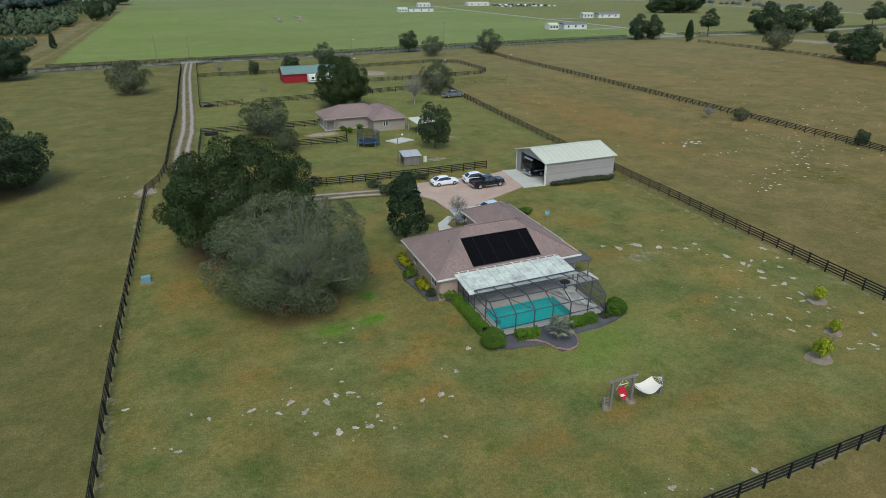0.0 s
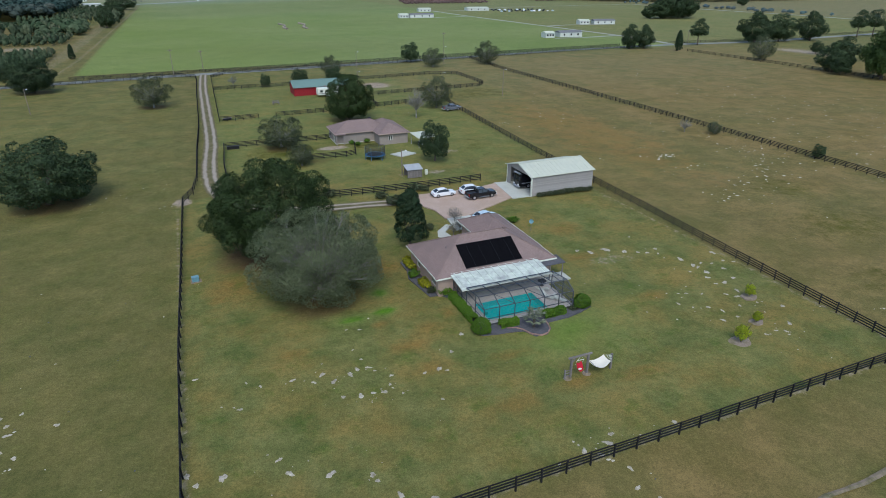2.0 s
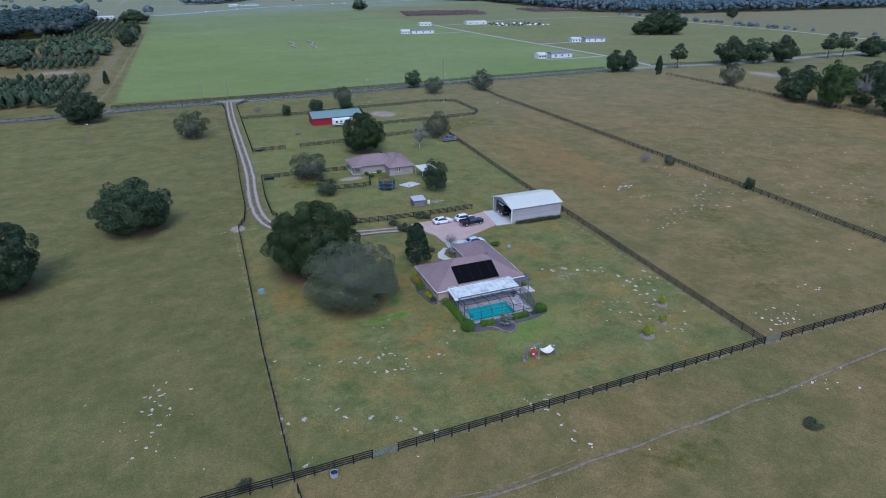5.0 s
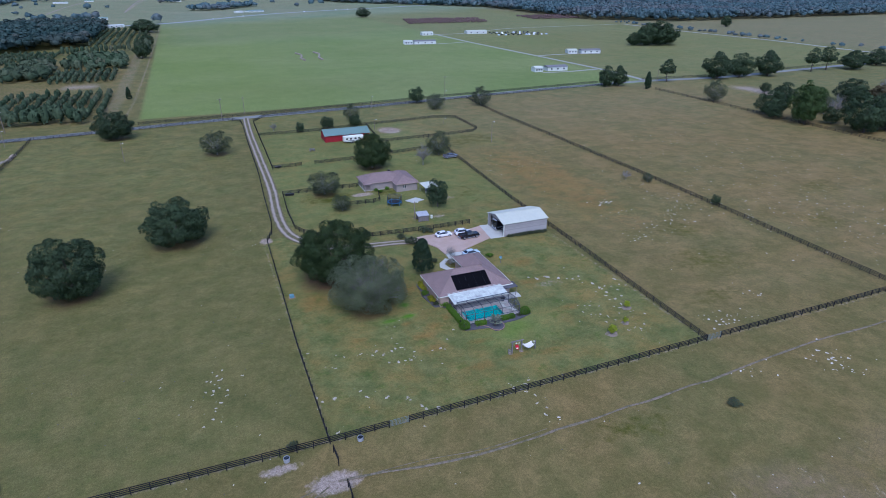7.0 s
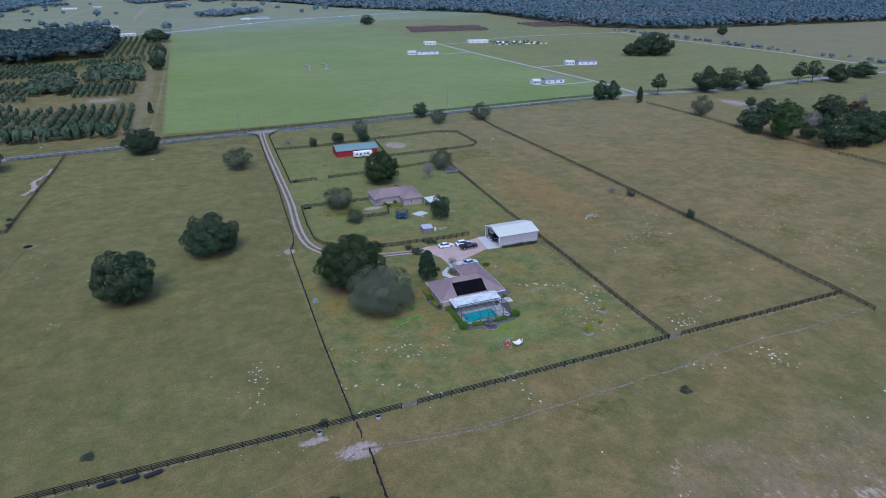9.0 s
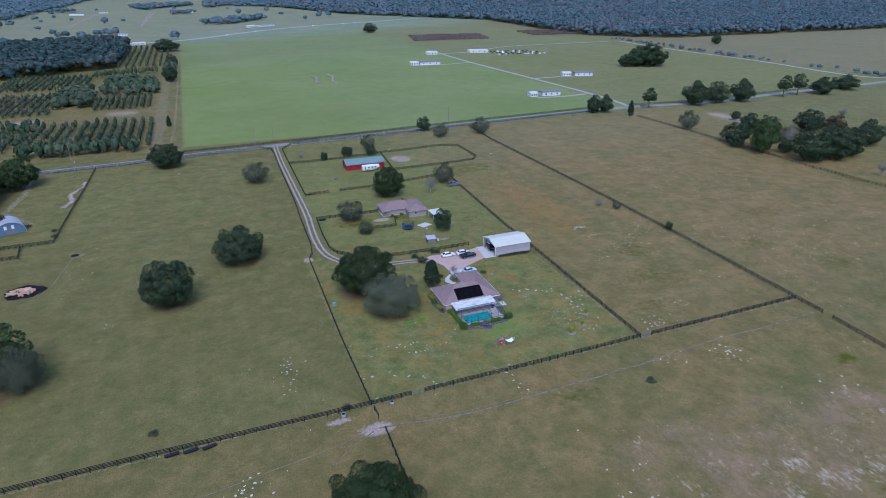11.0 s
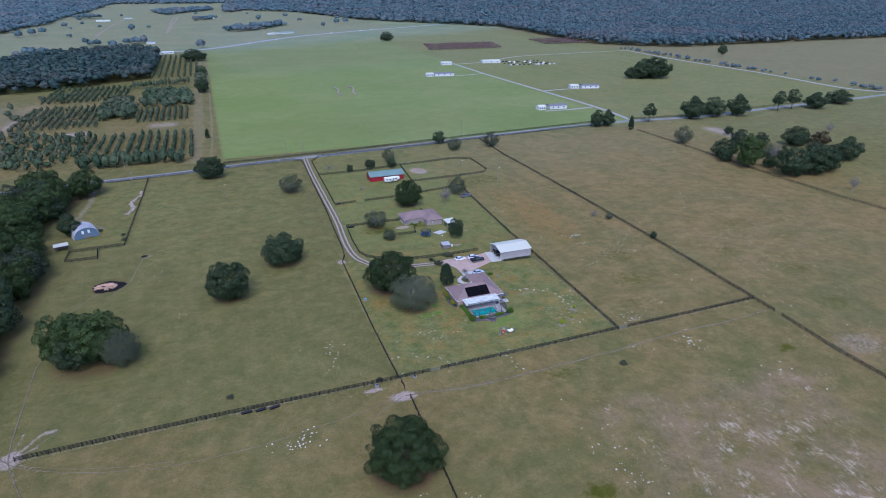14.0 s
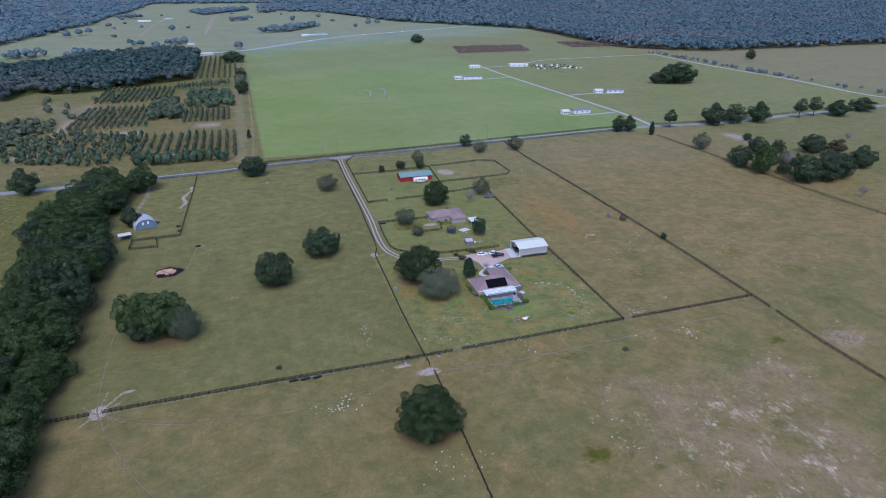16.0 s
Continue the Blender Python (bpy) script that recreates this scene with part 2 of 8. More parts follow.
M_CRIMSON = surface("crimson_cloth", (0.40, 0.012, 0.03), 0.9, amount=0.1, bump=0)
M_BOULDER = surface("weathered_boulder", (0.36, 0.31, 0.235), 0.95, grain=2.5, stain=0.6, amount=0.3, bump=0.5, other=(0.12, 0.10, 0.075), each=0.5)
M_CHALKSTONE = surface("chalky_stone", (0.50, 0.465, 0.39), 0.95, grain=5, stain=1.5, amount=0.2, bump=0.6, other=(0.34, 0.30, 0.23))
M_STONE = surface("limestone", (0.43, 0.39, 0.31), 0.95, grain=5, stain=2.2, amount=0.3, bump=0.8, other=(0.20, 0.17, 0.11), each=0.4)
M_MULCH = surface("grey_mulch", (0.085, 0.085, 0.092), 0.95, grain=6, amount=0.3, bump=0.5)
M_DULL_WHITE = surface("dull_white_siding", (0.50, 0.53, 0.48), 0.7, grain=2, stain=0.3, amount=0.1, bump=0)
M_HIGHWAY = surface("worn_highway", (0.25, 0.262, 0.262), 0.9, grain=0.6, stain=0.02, amount=0.1, bump=0)
M_BRICK = surface("edging_brick", (0.32, 0.20, 0.16), 0.9, grain=6, amount=0.2, each=0.5)
M_ASH = surface("charred_ground", (0.010, 0.009, 0.009), 0.95, grain=3, amount=0.4, other=(0.022, 0.020, 0.018), spec=0.1)
M_BARK = surface("bark", (0.11, 0.088, 0.07), 0.95, grain=7, amount=0.3, bump=0.6)
M_BARK_GREY = surface("grey_bark", (0.22, 0.21, 0.19), 0.95, grain=7, amount=0.25, bump=0.5)
M_SHINGLE_FAR = surface("grey_shingle", (0.16, 0.16, 0.165), 0.9, grain=2, amount=0.12, bump=0)
M_POLE = surface("pole_wood", (0.20, 0.165, 0.13), 0.9, grain=6, amount=0.2)

L_OAK = leafage("oak_leaves", (0.010, 0.024, 0.006), (0.062, 0.106, 0.026), (0.048, 0.080, 0.020))
L_OAK2 = leafage("pasture_oak_leaves", (0.012, 0.029, 0.012), (0.078, 0.122, 0.048), (0.056, 0.088, 0.034))
L_GREY = leafage("grey_green_leaves", (0.086, 0.114, 0.056), (0.224, 0.262, 0.142), (0.166, 0.198, 0.104), 0.35)
L_BELT = leafage("mixed_leaves", (0.013, 0.031, 0.009), (0.090, 0.148, 0.034), (0.066, 0.106, 0.026))
L_BELT_GREY = leafage("grey_mixed_leaves", (0.024, 0.040, 0.020), (0.080, 0.106, 0.050), (0.056, 0.076, 0.036))
L_DULL = leafage("dull_grey_green_leaves", (0.044, 0.062, 0.030), (0.122, 0.148, 0.074), (0.090, 0.112, 0.056), 0.3)
L_HEDGE = leafage("hedge_leaves", (0.045, 0.110, 0.010), (0.15, 0.27, 0.022), (0.11, 0.21, 0.018))
L_LIME = leafage("lime_leaves", (0.20, 0.22, 0.010), (0.48, 0.46, 0.02), (0.20, 0.25, 0.02))
L_CITRUS = leafage("citrus_leaves", (0.20, 0.27, 0.012), (0.46, 0.52, 0.026), (0.34, 0.40, 0.02))
L_MAGNOLIA = leafage("glossy_leaves", (0.010, 0.028, 0.012), (0.040, 0.075, 0.028), (0.030, 0.058, 0.022))
# distance haze is put into these leaf colours, bluer and paler
L_FAR_HAZY = crown_leafage("far_woods", (0.054, 0.092, 0.098), (0.108, 0.164, 0.162), (0.146, 0.130, 0.122))
# grove green with a little extra blue painted in for haze
L_GROVE = crown_leafage("hazy_grove_leaves", (0.026, 0.050, 0.044), (0.072, 0.108, 0.092), (0.095, 0.094, 0.076))
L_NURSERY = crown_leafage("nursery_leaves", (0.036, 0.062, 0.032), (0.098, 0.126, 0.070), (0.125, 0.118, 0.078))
L_BROWN = leafage("russet_leaves", (0.07, 0.06, 0.028), (0.14, 0.11, 0.05), (0.10, 0.09, 0.04))
L_PALM = leafage("palm_fronds", (0.12, 0.15, 0.09), (0.27, 0.30, 0.19), (0.20, 0.23, 0.14))
L_BARE = leafage("pale_twigs", (0.11, 0.125, 0.075), (0.23, 0.24, 0.16), (0.17, 0.18, 0.12))


def shingle_material():
    """Brown asphalt shingles in courses that follow the height of the slope."""
    n = Nodes("brown_shingles")
    sep = n.add("ShaderNodeSeparateXYZ")
    n.link(n.pos, sep.inputs[0])
    course = n.math("FRACT", n.math("MULTIPLY", sep.outputs["Z"], 14.0))
    c = n.mix(n.ramp(n.noise(5.0, 5, 0.7), 0.3, 0.7), (0.160, 0.112, 0.100), (0.290, 0.218, 0.196))
    c = n.mix(n.ramp(n.noise(0.45, 4), 0.42, 0.72), c, (0.19, 0.145, 0.13))
    c = n.mix(n.ramp(course, 0.0, 0.25), n.mix(1.0, c, (0.62, 0.60, 0.60), "MULTIPLY"), c)
    n.bump(course, 0.4, 0.02)
    return n.done(c, 0.95, 0.0, 0.15)


def screen_material():
    """Insect screen: a dark weave that lets most of the light through."""
    n = Nodes("insect_screen")
    n.done((0.045, 0.048, 0.052), 0.8)
    clear = n.add("ShaderNodeBsdfTransparent")
    both = n.add("ShaderNodeMixShader", Fac=0.27)
    n.link(clear.outputs[0], both.inputs[1])
    n.link(n.bsdf.outputs[0], both.inputs[2])
    n.link(both.outputs[0], n.tree.nodes["Material Output"].inputs["Surface"])
    return n.mat


def water_material():
    n = Nodes("pool_water")
    n.bump(n.noise(2.2, 3), 0.12, 0.05)
    m = n.done((0.72, 0.95, 0.95), 0.03)
    n.bsdf.inputs["Transmission Weight"].default_value = 1.0
    n.bsdf.inputs["IOR"].default_value = 1.33
    return m


def driveway_material():
    """Two pale wheel tracks with grass between them; 'across' runs from -1 to 1."""
    n = Nodes("twin_track")
    at = n.add("ShaderNodeAttribute")
    at.attribute_name = "across"
    a = n.math("ABSOLUTE", at.outputs["Fac"])
    wob = n.math("MULTIPLY", n.math("SUBTRACT", n.noise(0.35, 4, 0.6), 0.5), 0.45)
    track = n.math("SUBTRACT", 1.0, n.ramp(n.math("ABSOLUTE", n.math("SUBTRACT", n.math("ADD", a, wob), 0.52)), 0.10, 0.32))
    grass = n.mix(n.ramp(n.noise(0.6, 5), 0.35, 0.65), (0.085, 0.088, 0.032), (0.16, 0.13, 0.075))
    stone = n.mix(n.ramp(n.noise(3.0, 5), 0.3, 0.7), (0.25, 0.21, 0.165), (0.37, 0.32, 0.26))
    n.bump(n.noise(5, 5), 0.4, 0.05)
    return n.done(n.mix(track, grass, stone), 0.95, 0, 0.1)


def trail_material():
    """A trodden trail: grey-brown soil showing through thin grass."""
    n = Nodes("trodden_trail")
    grass = n.mix(n.ramp(n.noise(0.5, 5), 0.35, 0.65), (0.085, 0.090, 0.042), (0.14, 0.125, 0.07))
    soil = n.mix(n.ramp(n.noise(2.0, 5), 0.3, 0.7), (0.180, 0.142, 0.100), (0.240, 0.194, 0.146))
    return n.done(n.mix(n.ramp(n.noise(0.8, 6, 0.75), 0.40, 0.60), grass, soil), 0.95, 0, 0.1)


M_TRAIL = trail_material()
M_SHINGLE = shingle_material()
M_SCREEN = screen_material()
M_WATER = water_material()
M_BASIN = surface("pool_plaster", (0.0, 0.50, 0.50), 0.7, grain=3, stain=0.5, amount=0.08, bump=0)
M_TRACK = driveway_material()


def paint(name, colour, rough=0.22):
    return surface(name, colour, rough, 0.1, grain=2, stain=0.6, amount=0.04, bump=0, spec=0.5)


M_LANE = surface("pale_lane", (0.275, 0.275, 0.235), 0.9, grain=2, stain=0.2, amount=0.12, bump=0)
P_WHITE, P_BLACK = paint("white_car_paint", (0.72, 0.73, 0.74)), paint("black_car_paint", (0.010, 0.011, 0.014))
P_GREY, P_PALE = paint("grey_car_paint", (0.125, 0.135, 0.155)), paint("silver_blue_car_paint", (0.45, 0.55, 0.60))
M_LAMP = surface("lamp_lens", (0.7, 0.7, 0.68), 0.15, amount=0.05, bump=0)
M_LAMP_RED = surface("red_lens", (0.35, 0.02, 0.02), 0.2, amount=0.05, bump=0)


# ---------------------------------------------------------------- mesh helpers
class Build:
    """Collects faces of one mesh."""

    def __init__(self):
        self.v, self.f, self.weld = [], [], False

    def add(self, verts, faces):
        k = len(self.v)
        self.v += [tuple(p) for p in verts]
        self.f += [tuple(k + i for i in face) for face in faces]
        return self

    def box(self, x0, x1, y0, y1, z0, z1, bevel=0.0):
        if bevel:
            b = bevel
            rings = [(x0 + b, x1 - b, y0 + b, y1 - b, z0), (x0, x1, y0, y1, z0 + b), (x0, x1, y0, y1, z1 - b), (x0 + b, x1 - b, y0 + b, y1 - b, z1)]
            verts = [p for a, c, d, e, z in rings for p in ((a, d, z), (c, d, z), (c, e, z), (a, e, z))]
            faces = [(3, 2, 1, 0), (12, 13, 14, 15)]
            faces += [(4 * r + i, 4 * r + (i + 1) % 4, 4 * r + 4 + (i + 1) % 4, 4 * r + 4 + i) for r in range(3) for i in range(4)]
            return self.add(verts, faces)
        verts = [(x, y, z) for z in (z0, z1) for x, y in ((x0, y0), (x1, y0), (x1, y1), (x0, y1))]
        return self.add(verts, [(3, 2, 1, 0), (4, 5, 6, 7), (0, 1, 5, 4), (1, 2, 6, 5), (2, 3, 7, 6), (3, 0, 4, 7)])

    def tube(self, a, b, r0, r1=None, sides=8, cap=True):
        a, b, r1 = Vector(a), Vector(b), r0 if r1 is None else r1
        d = (b - a).normalized()
        u = d.cross(Vector((0, 0, 1)) if abs(d.z) < 0.95 else Vector((1, 0, 0))).normalized()
        w = d.cross(u)
        ring = [(math.cos(2 * math.pi * i / sides), math.sin(2 * math.pi * i / sides)) for i in range(sides)]
        verts = [a + (u * c + w * s) * r0 for c, s in ring] + [b + (u * c + w * s) * r1 for c, s in ring]
        faces = [(i, (i + 1) % sides, sides + (i + 1) % sides, sides + i) for i in range(sides)]
        if cap:
            faces += [tuple(range(sides))[::-1], tuple(range(sides, 2 * sides))]
        return self.add(verts, faces)

    def bar(self, a, b, wide, high):
        """A straight rectangular bar from a to b."""
        a, b = Vector(a), Vector(b)
        d = (b - a).normalized()
        side = d.cross(Vector((0, 0, 1)) if abs(d.z) < 0.95 else Vector((0, 1, 0))).normalized() * wide / 2
        up = side.cross(d).normalized() * high / 2
        verts = [p + s * side + t * up for p in (a, b) for s, t in ((-1, -1), (1, -1), (1, 1), (-1, 1))]
        return self.add(verts, [(3, 2, 1, 0), (4, 5, 6, 7), (0, 1, 5, 4), (1, 2, 6, 5), (2, 3, 7, 6), (3, 0, 4, 7)])

    def prism(self, outline, y0, y1):
        """An outline in x and z, drawn out along y."""
        n = len(outline)
        verts = [(x, y, z) for y in (y0, y1) for x, z in outline]
        faces = [tuple(range(n))[::-1], tuple(range(n, 2 * n))] + [(i, (i + 1) % n, n + (i + 1) % n, n + i) for i in range(n)]
        return self.add(verts, faces)

    def slab(self, outline, z0, z1):
        """An outline in x and y, from z0 up to z1."""
        n = len(outline)
        verts = [(x, y, z) for z in (z0, z1) for x, y in outline]
        faces = [tuple(range(n))[::-1], tuple(range(n, 2 * n))] + [(i, (i + 1) % n, n + (i + 1) % n, n + i) for i in range(n)]
        return self.add(verts, faces)

    def mesh(self, name, smooth=False):
        m = bpy.data.meshes.new(name)
        m.from_pydata([tuple(p) for p in self.v], [], self.f)
        bm = bmesh.new()
        bm.from_mesh(m)
        if self.weld:
            bmesh.ops.remove_doubles(bm, verts=bm.verts, dist=1e-4)
        bmesh.ops.recalc_face_normals(bm, faces=bm.faces)
        bm.to_mesh(m)
        bm.free()
        if smooth:
            m.shade_smooth()
        return m


def thing(name, label, category, x=0.0, y=0.0, z=0.0, turn=0.0, group="", kind=""):
    ob = new(name)
    ob.empty_display_size = 0.2
    ob.matrix_basis = pose(x, y, z, 0, 0, turn)
    return tagged(ob, label, category, group, kind)


def part(name, shape, material, parent, label="", smooth=False):
    mesh = shape.mesh(name, smooth) if isinstance(shape, Build) else shape
    ob = new(name, mesh)
    if not mesh.materials:
        mesh.materials.append(material)
    ob.parent = parent
    if label:
        ob["label"] = label
    return ob


def solid(name, shape, material, label, category="", group="", kind="", x=0.0, y=0.0, z=0.0, turn=0.0, smooth=False):
    mesh = shape.mesh(name, smooth) if isinstance(shape, Build) else shape
    if not mesh.materials:
        mesh.materials.append(material)
    ob = new(name, mesh)
    ob.matrix_basis = pose(x, y, z, 0, 0, turn)
    return tagged(ob, label, category, group, kind)


def quads_mesh(name, corners, normals=None):
    """A mesh of loose four-cornered faces from an array of shape (count, 4, 3), shaded softly by a normal for each."""
    corners = np.asarray(corners, dtype=np.float32)
    k = len(corners)
    m = bpy.data.meshes.new(name)
    m.vertices.add(4 * k)
    m.vertices.foreach_set("co", corners.ravel())
    m.loops.add(4 * k)
    m.loops.foreach_set("vertex_index", np.arange(4 * k, dtype=np.int32))
    m.polygons.add(k)
    m.polygons.foreach_set("loop_start", np.arange(0, 4 * k, 4, dtype=np.int32))
    m.update(calc_edges=True)
    if normals is not None:
        m.normals_split_custom_set_from_vertices(np.repeat(np.asarray(normals, dtype=np.float32), 4, 0))
    return m


# ---------------------------------------------------------------- ground
def along(points, x, y):
    """Distance from the places x, y to a line of points."""
    best = np.full(np.shape(x), 1e9)
    for (ax, ay), (bx, by) in zip(points, points[1:]):
        dx, dy = bx - ax, by - ay
        t = np.clip(((x - ax) * dx + (y - ay) * dy) / (dx * dx + dy * dy + 1e-9), 0, 1)
        best = np.minimum(best, np.hypot(x - ax - t * dx, y - ay - t * dy))
    return best


def soft(d, inner, outer):
    """1 within inner, 0 past outer."""
    return np.clip((outer - d) / (outer - inner), 0, 1)


def area(x, y, x0, x1, y0, y1, blur=2.0):
    return np.clip((x - x0) / blur + 0.5, 0, 1) * np.clip((x1 - x) / blur + 0.5, 0, 1) * np.clip((y - y0) / blur + 0.5, 0, 1) * np.clip((y1 - y) / blur + 0.5, 0, 1)


def blot(x, y, cx, cy, rx, ry=None, edge=0.5):
    d = np.hypot((x - cx) / rx, (y - cy) / (ry or rx))
    return np.clip((1 - d) / edge, 0, 1)


POOL = (35.0, 43.4, 24.2, 28.4)
TRAILS = [
    ([(-108, 232), (-106.5, 218), (-105.5, 201), (-108, 175), (-95, 158)], 0.8, 3.2, 0.5),
    ([(-45.5, 262), (-43, 320), (-41, 500), (-39, 900)], 0.6, 2.0, 0.42),
    ([(-54, 262), (-52, 330), (-51, 600), (-49, 880)], 3.0, 8.0, 0.40),
    ([(-204, 291), (-200, 331), (-192, 389), (-190, 459), (-190, 505)], 1.2, 3.5, 0.6),
    ([(-97, 1), (-101.5, -5.5)], 0.1, 0.9, 0.62), ([(-97, 1), (-91, 9.5)], 0.2, 1.0, 0.65), ([(-97, 1), (-96, 10.5)], 0.1, 0.9, 0.6),
    ([(-97, 1), (-89.5, -5.2)], 0.1, 0.9, 0.62), ([(-97, 1), (-102, 5)], 0.1, 0.9, 0.6), ([(-97, 1), (-94, -8)], 0.1, 0.9, 0.6), ([(-97, 1), (-91.5, 4)], 0.1, 0.9, 0.6),
    ([(-435, 1106), (-424, 1170), (-236, 1167), (-114, 1200), (3, 1243)], 2.0, 9.0, 0.6),
    ([(-244, 1326), (-238, 1644), (-251, 1968)], 3.0, 10.0, 0.6), ([(-111, 1374), (-108, 1672), (-103, 2054)], 3.0, 10.0, 0.5),
    ([(329, 261), (325, 223), (323.5, 195), (337, 178)], 1.5, 3.5, 0.8),
]


WOODS = [(404, 1690), (540, 1490), (662, 1310), (640, 1100), (634, 1004), (628, 850), (680, 790), (732, 748), (900, 750), (1175, 764), (1700, 800), (3600, 1500), (4300, 3600), (400, 4300), (150, 3200), (280, 2300)]
LEFT_WOODS = [(-276, 552), (-261, 598), (-221, 577), (-200, 592), (-162, 612), (-121, 645), (-106, 650), (-99, 776), (-108, 935), (-160, 970), (-209, 940), (-240, 925), (-268, 905), (-299, 815), (-350, 790), (-430, 760), (-420, 600)]


def within(poly, x, y):
    """True where the places x, y lie inside an outline."""
    inside = np.zeros(np.shape(x), bool)
    for (ax, ay), (bx, by) in zip(poly, poly[1:] + poly[:1]):
        if ay != by:
            inside ^= ((ay > y) != (by > y)) & (x < (bx - ax) * (y - ay) / (by - ay) + ax)
    return inside


def lie(x, y):
    """Height of the gently uneven ground."""
    near = soft(np.hypot(x - 20, y - 80), 250, 420)
    return near * 0.05 * (np.sin(x * 0.21 + 1.3 * np.sin(y * 0.13)) + np.sin(y * 0.27 + 1.1 * np.sin(x * 0.17)) - 2)


def build_ground():
    fine_x = np.arange(-124, 168.1, 0.85)
    fine_y = np.arange(-96, 262.1, 0.85)
    grow = np.cumsum(1.0 * 1.115 ** np.arange(62))
    xs = np.concatenate([fine_x, 168 + grow, -124 - grow])
    ys = np.concatenate([fine_y, 262 + grow, -96 - grow])
    x0, x1, y0, y1 = POOL
    xs = np.unique(np.concatenate([xs[(xs < x0 - 0.2) | (xs > x1 + 0.2)], [x0 - 0.1, x0 + 0.02, x1 - 0.02, x1 + 0.1], np.linspace(x0 + 1, x1 - 1, 8)]))
    ys = np.unique(np.concatenate([ys[(ys < y0 - 0.2) | (ys > y1 + 0.2)], [y0 - 0.1, y0 + 0.02, y1 - 0.02, y1 + 0.1], np.linspace(y0 + 1, y1 - 1, 4)]))
    x, y = (a.ravel() for a in np.meshgrid(xs, ys))
    nx, ny = len(xs), len(ys)
    z = lie(x, y)
    inside = (x > x0) & (x < x1) & (y > y0) & (y < y1)
    z[inside] = -1.75
    mesh = bpy.data.meshes.new("ground")
    mesh.vertices.add(nx * ny)
    mesh.vertices.foreach_set("co", np.stack([x, y, z], 1).astype(np.float32).ravel())
    i = (np.arange(ny - 1)[:, None] * nx + np.arange(nx - 1)[None]).ravel()
    quads = np.stack([i, i + 1, i + nx + 1, i + nx], 1).astype(np.int32)
    mesh.loops.add(quads.size)
    mesh.loops.foreach_set("vertex_index", quads.ravel())
    mesh.polygons.add(len(quads))
    mesh.polygons.foreach_set("loop_start", np.arange(0, quads.size, 4, dtype=np.int32))
    mesh.update(calc_edges=True)

    lawn = 0.82 * area(x, y, 0, 77, 0, 85) + 0.62 * area(x, y, 8, 84, 85, 160) + 0.5 * area(x, y, 12, 113, 152, 250) + 0.28 * area(x, y, -110, 0, 0, 238) + 0.2 * area(x, y, -110, 0, 110, 400, 90)
    lawn = np.maximum(lawn, 0.5 * area(x, y, -108, -81, 128, 236, 4))
    lawn = np.maximum(lawn, 0.36 * area(x, y, 77, 113, 60, 215, 10))
    lawn = np.maximum(lawn, 0.45 * area(x, y, -240, -118, 0, 230, 6))
    lawn = np.maximum(lawn, 0.42 * area(x, y, 290, 900, 60, 262, 12))
    edge = 664 + 0.28 * x
    lush = area(x, y, -38, 284, 265, 1400, 2) * (0.96 - 0.26 * np.clip((y - edge + 25) / 60, 0, 1)) * (1 - 0.18 * blot(x, y, 90, 330, 160, 60, 1.0) - 0.15 * blot(x, y, 180, 520, 90, 50, 1.0))
    lush += area(x, y, 284, 608, 274, 1330, 6) * (0.34 + 0.2 * blot(x, y, 330, 560, 70, 160, 1.0))
    lush = np.maximum(lush, 0.55 * np.clip((y - 960 - 0.7 * np.clip(x + 100, 0, 500)) / 60, 0, 1))
    lush = np.maximum(lush, 0.55 * area(x, y, -900, -170, 600, 2400, 30))
    lush = np.maximum(lush, 0.24 * area(x, y, 10, 82, 90, 215, 4))
    pool_side = 0.60 * blot(x, y, 45, 20, 15, 9, 1.0) + 0.35 * blot(x, y, 40, 16, 10, 7, 0.9)
    lush = np.maximum(lush, pool_side)
    lush = np.maximum(lush, 1.0 * blot(x, y, 24.2, 31.5, 2.6, 1.6, 0.7) + 0.9 * blot(x, y, 19.6, 30.9, 4.0, 1.7, 0.8) + 0.9 * blot(x, y, 24.8, 36.4, 2.4, 2.6, 0.8))
    dry = 0.22 + 0.35 * area(x, y, 77, 136, 0, 250, 6) + 0.5 * area(x, y, 136, 330, 20, 262, 30) + 0.28 * area(x, y, 136, 330, -200, 20, 30) + 0.26 * area(x, y, -2, 140, -160, 0, 5) + 0.30 * area(x, y, -300, -2, -160, 0, 5)
    dry = np.maximum(dry, 0.30 * area(x, y, -330, -38, 255, 950, 8) + 0.34 * area(x, y, -196, -54, 262, 560, 10))
    dry -= 0.10 * area(x, y, -110, 0, 0, 238, 4)
    dry = np.maximum(dry, 0.5 * area(x, y, 284, 608, 274, 1330, 8))
    dry = np.maximum(dry, 0.55 * area(x, y, 612, 1600, 300, 1400, 10))
    dry = np.maximum(dry, 0.75 * blot(x, y, 106, 110, 30, 90, 0.8))
    dry = dry - 0.5 * blot(x, y, 163, -14, 12, 26, 0.7)
    bare = np.zeros_like(x)
    for points, inner, outer, most in TRAILS:
        bare = np.maximum(bare, most * soft(along(points, x, y), inner, outer))
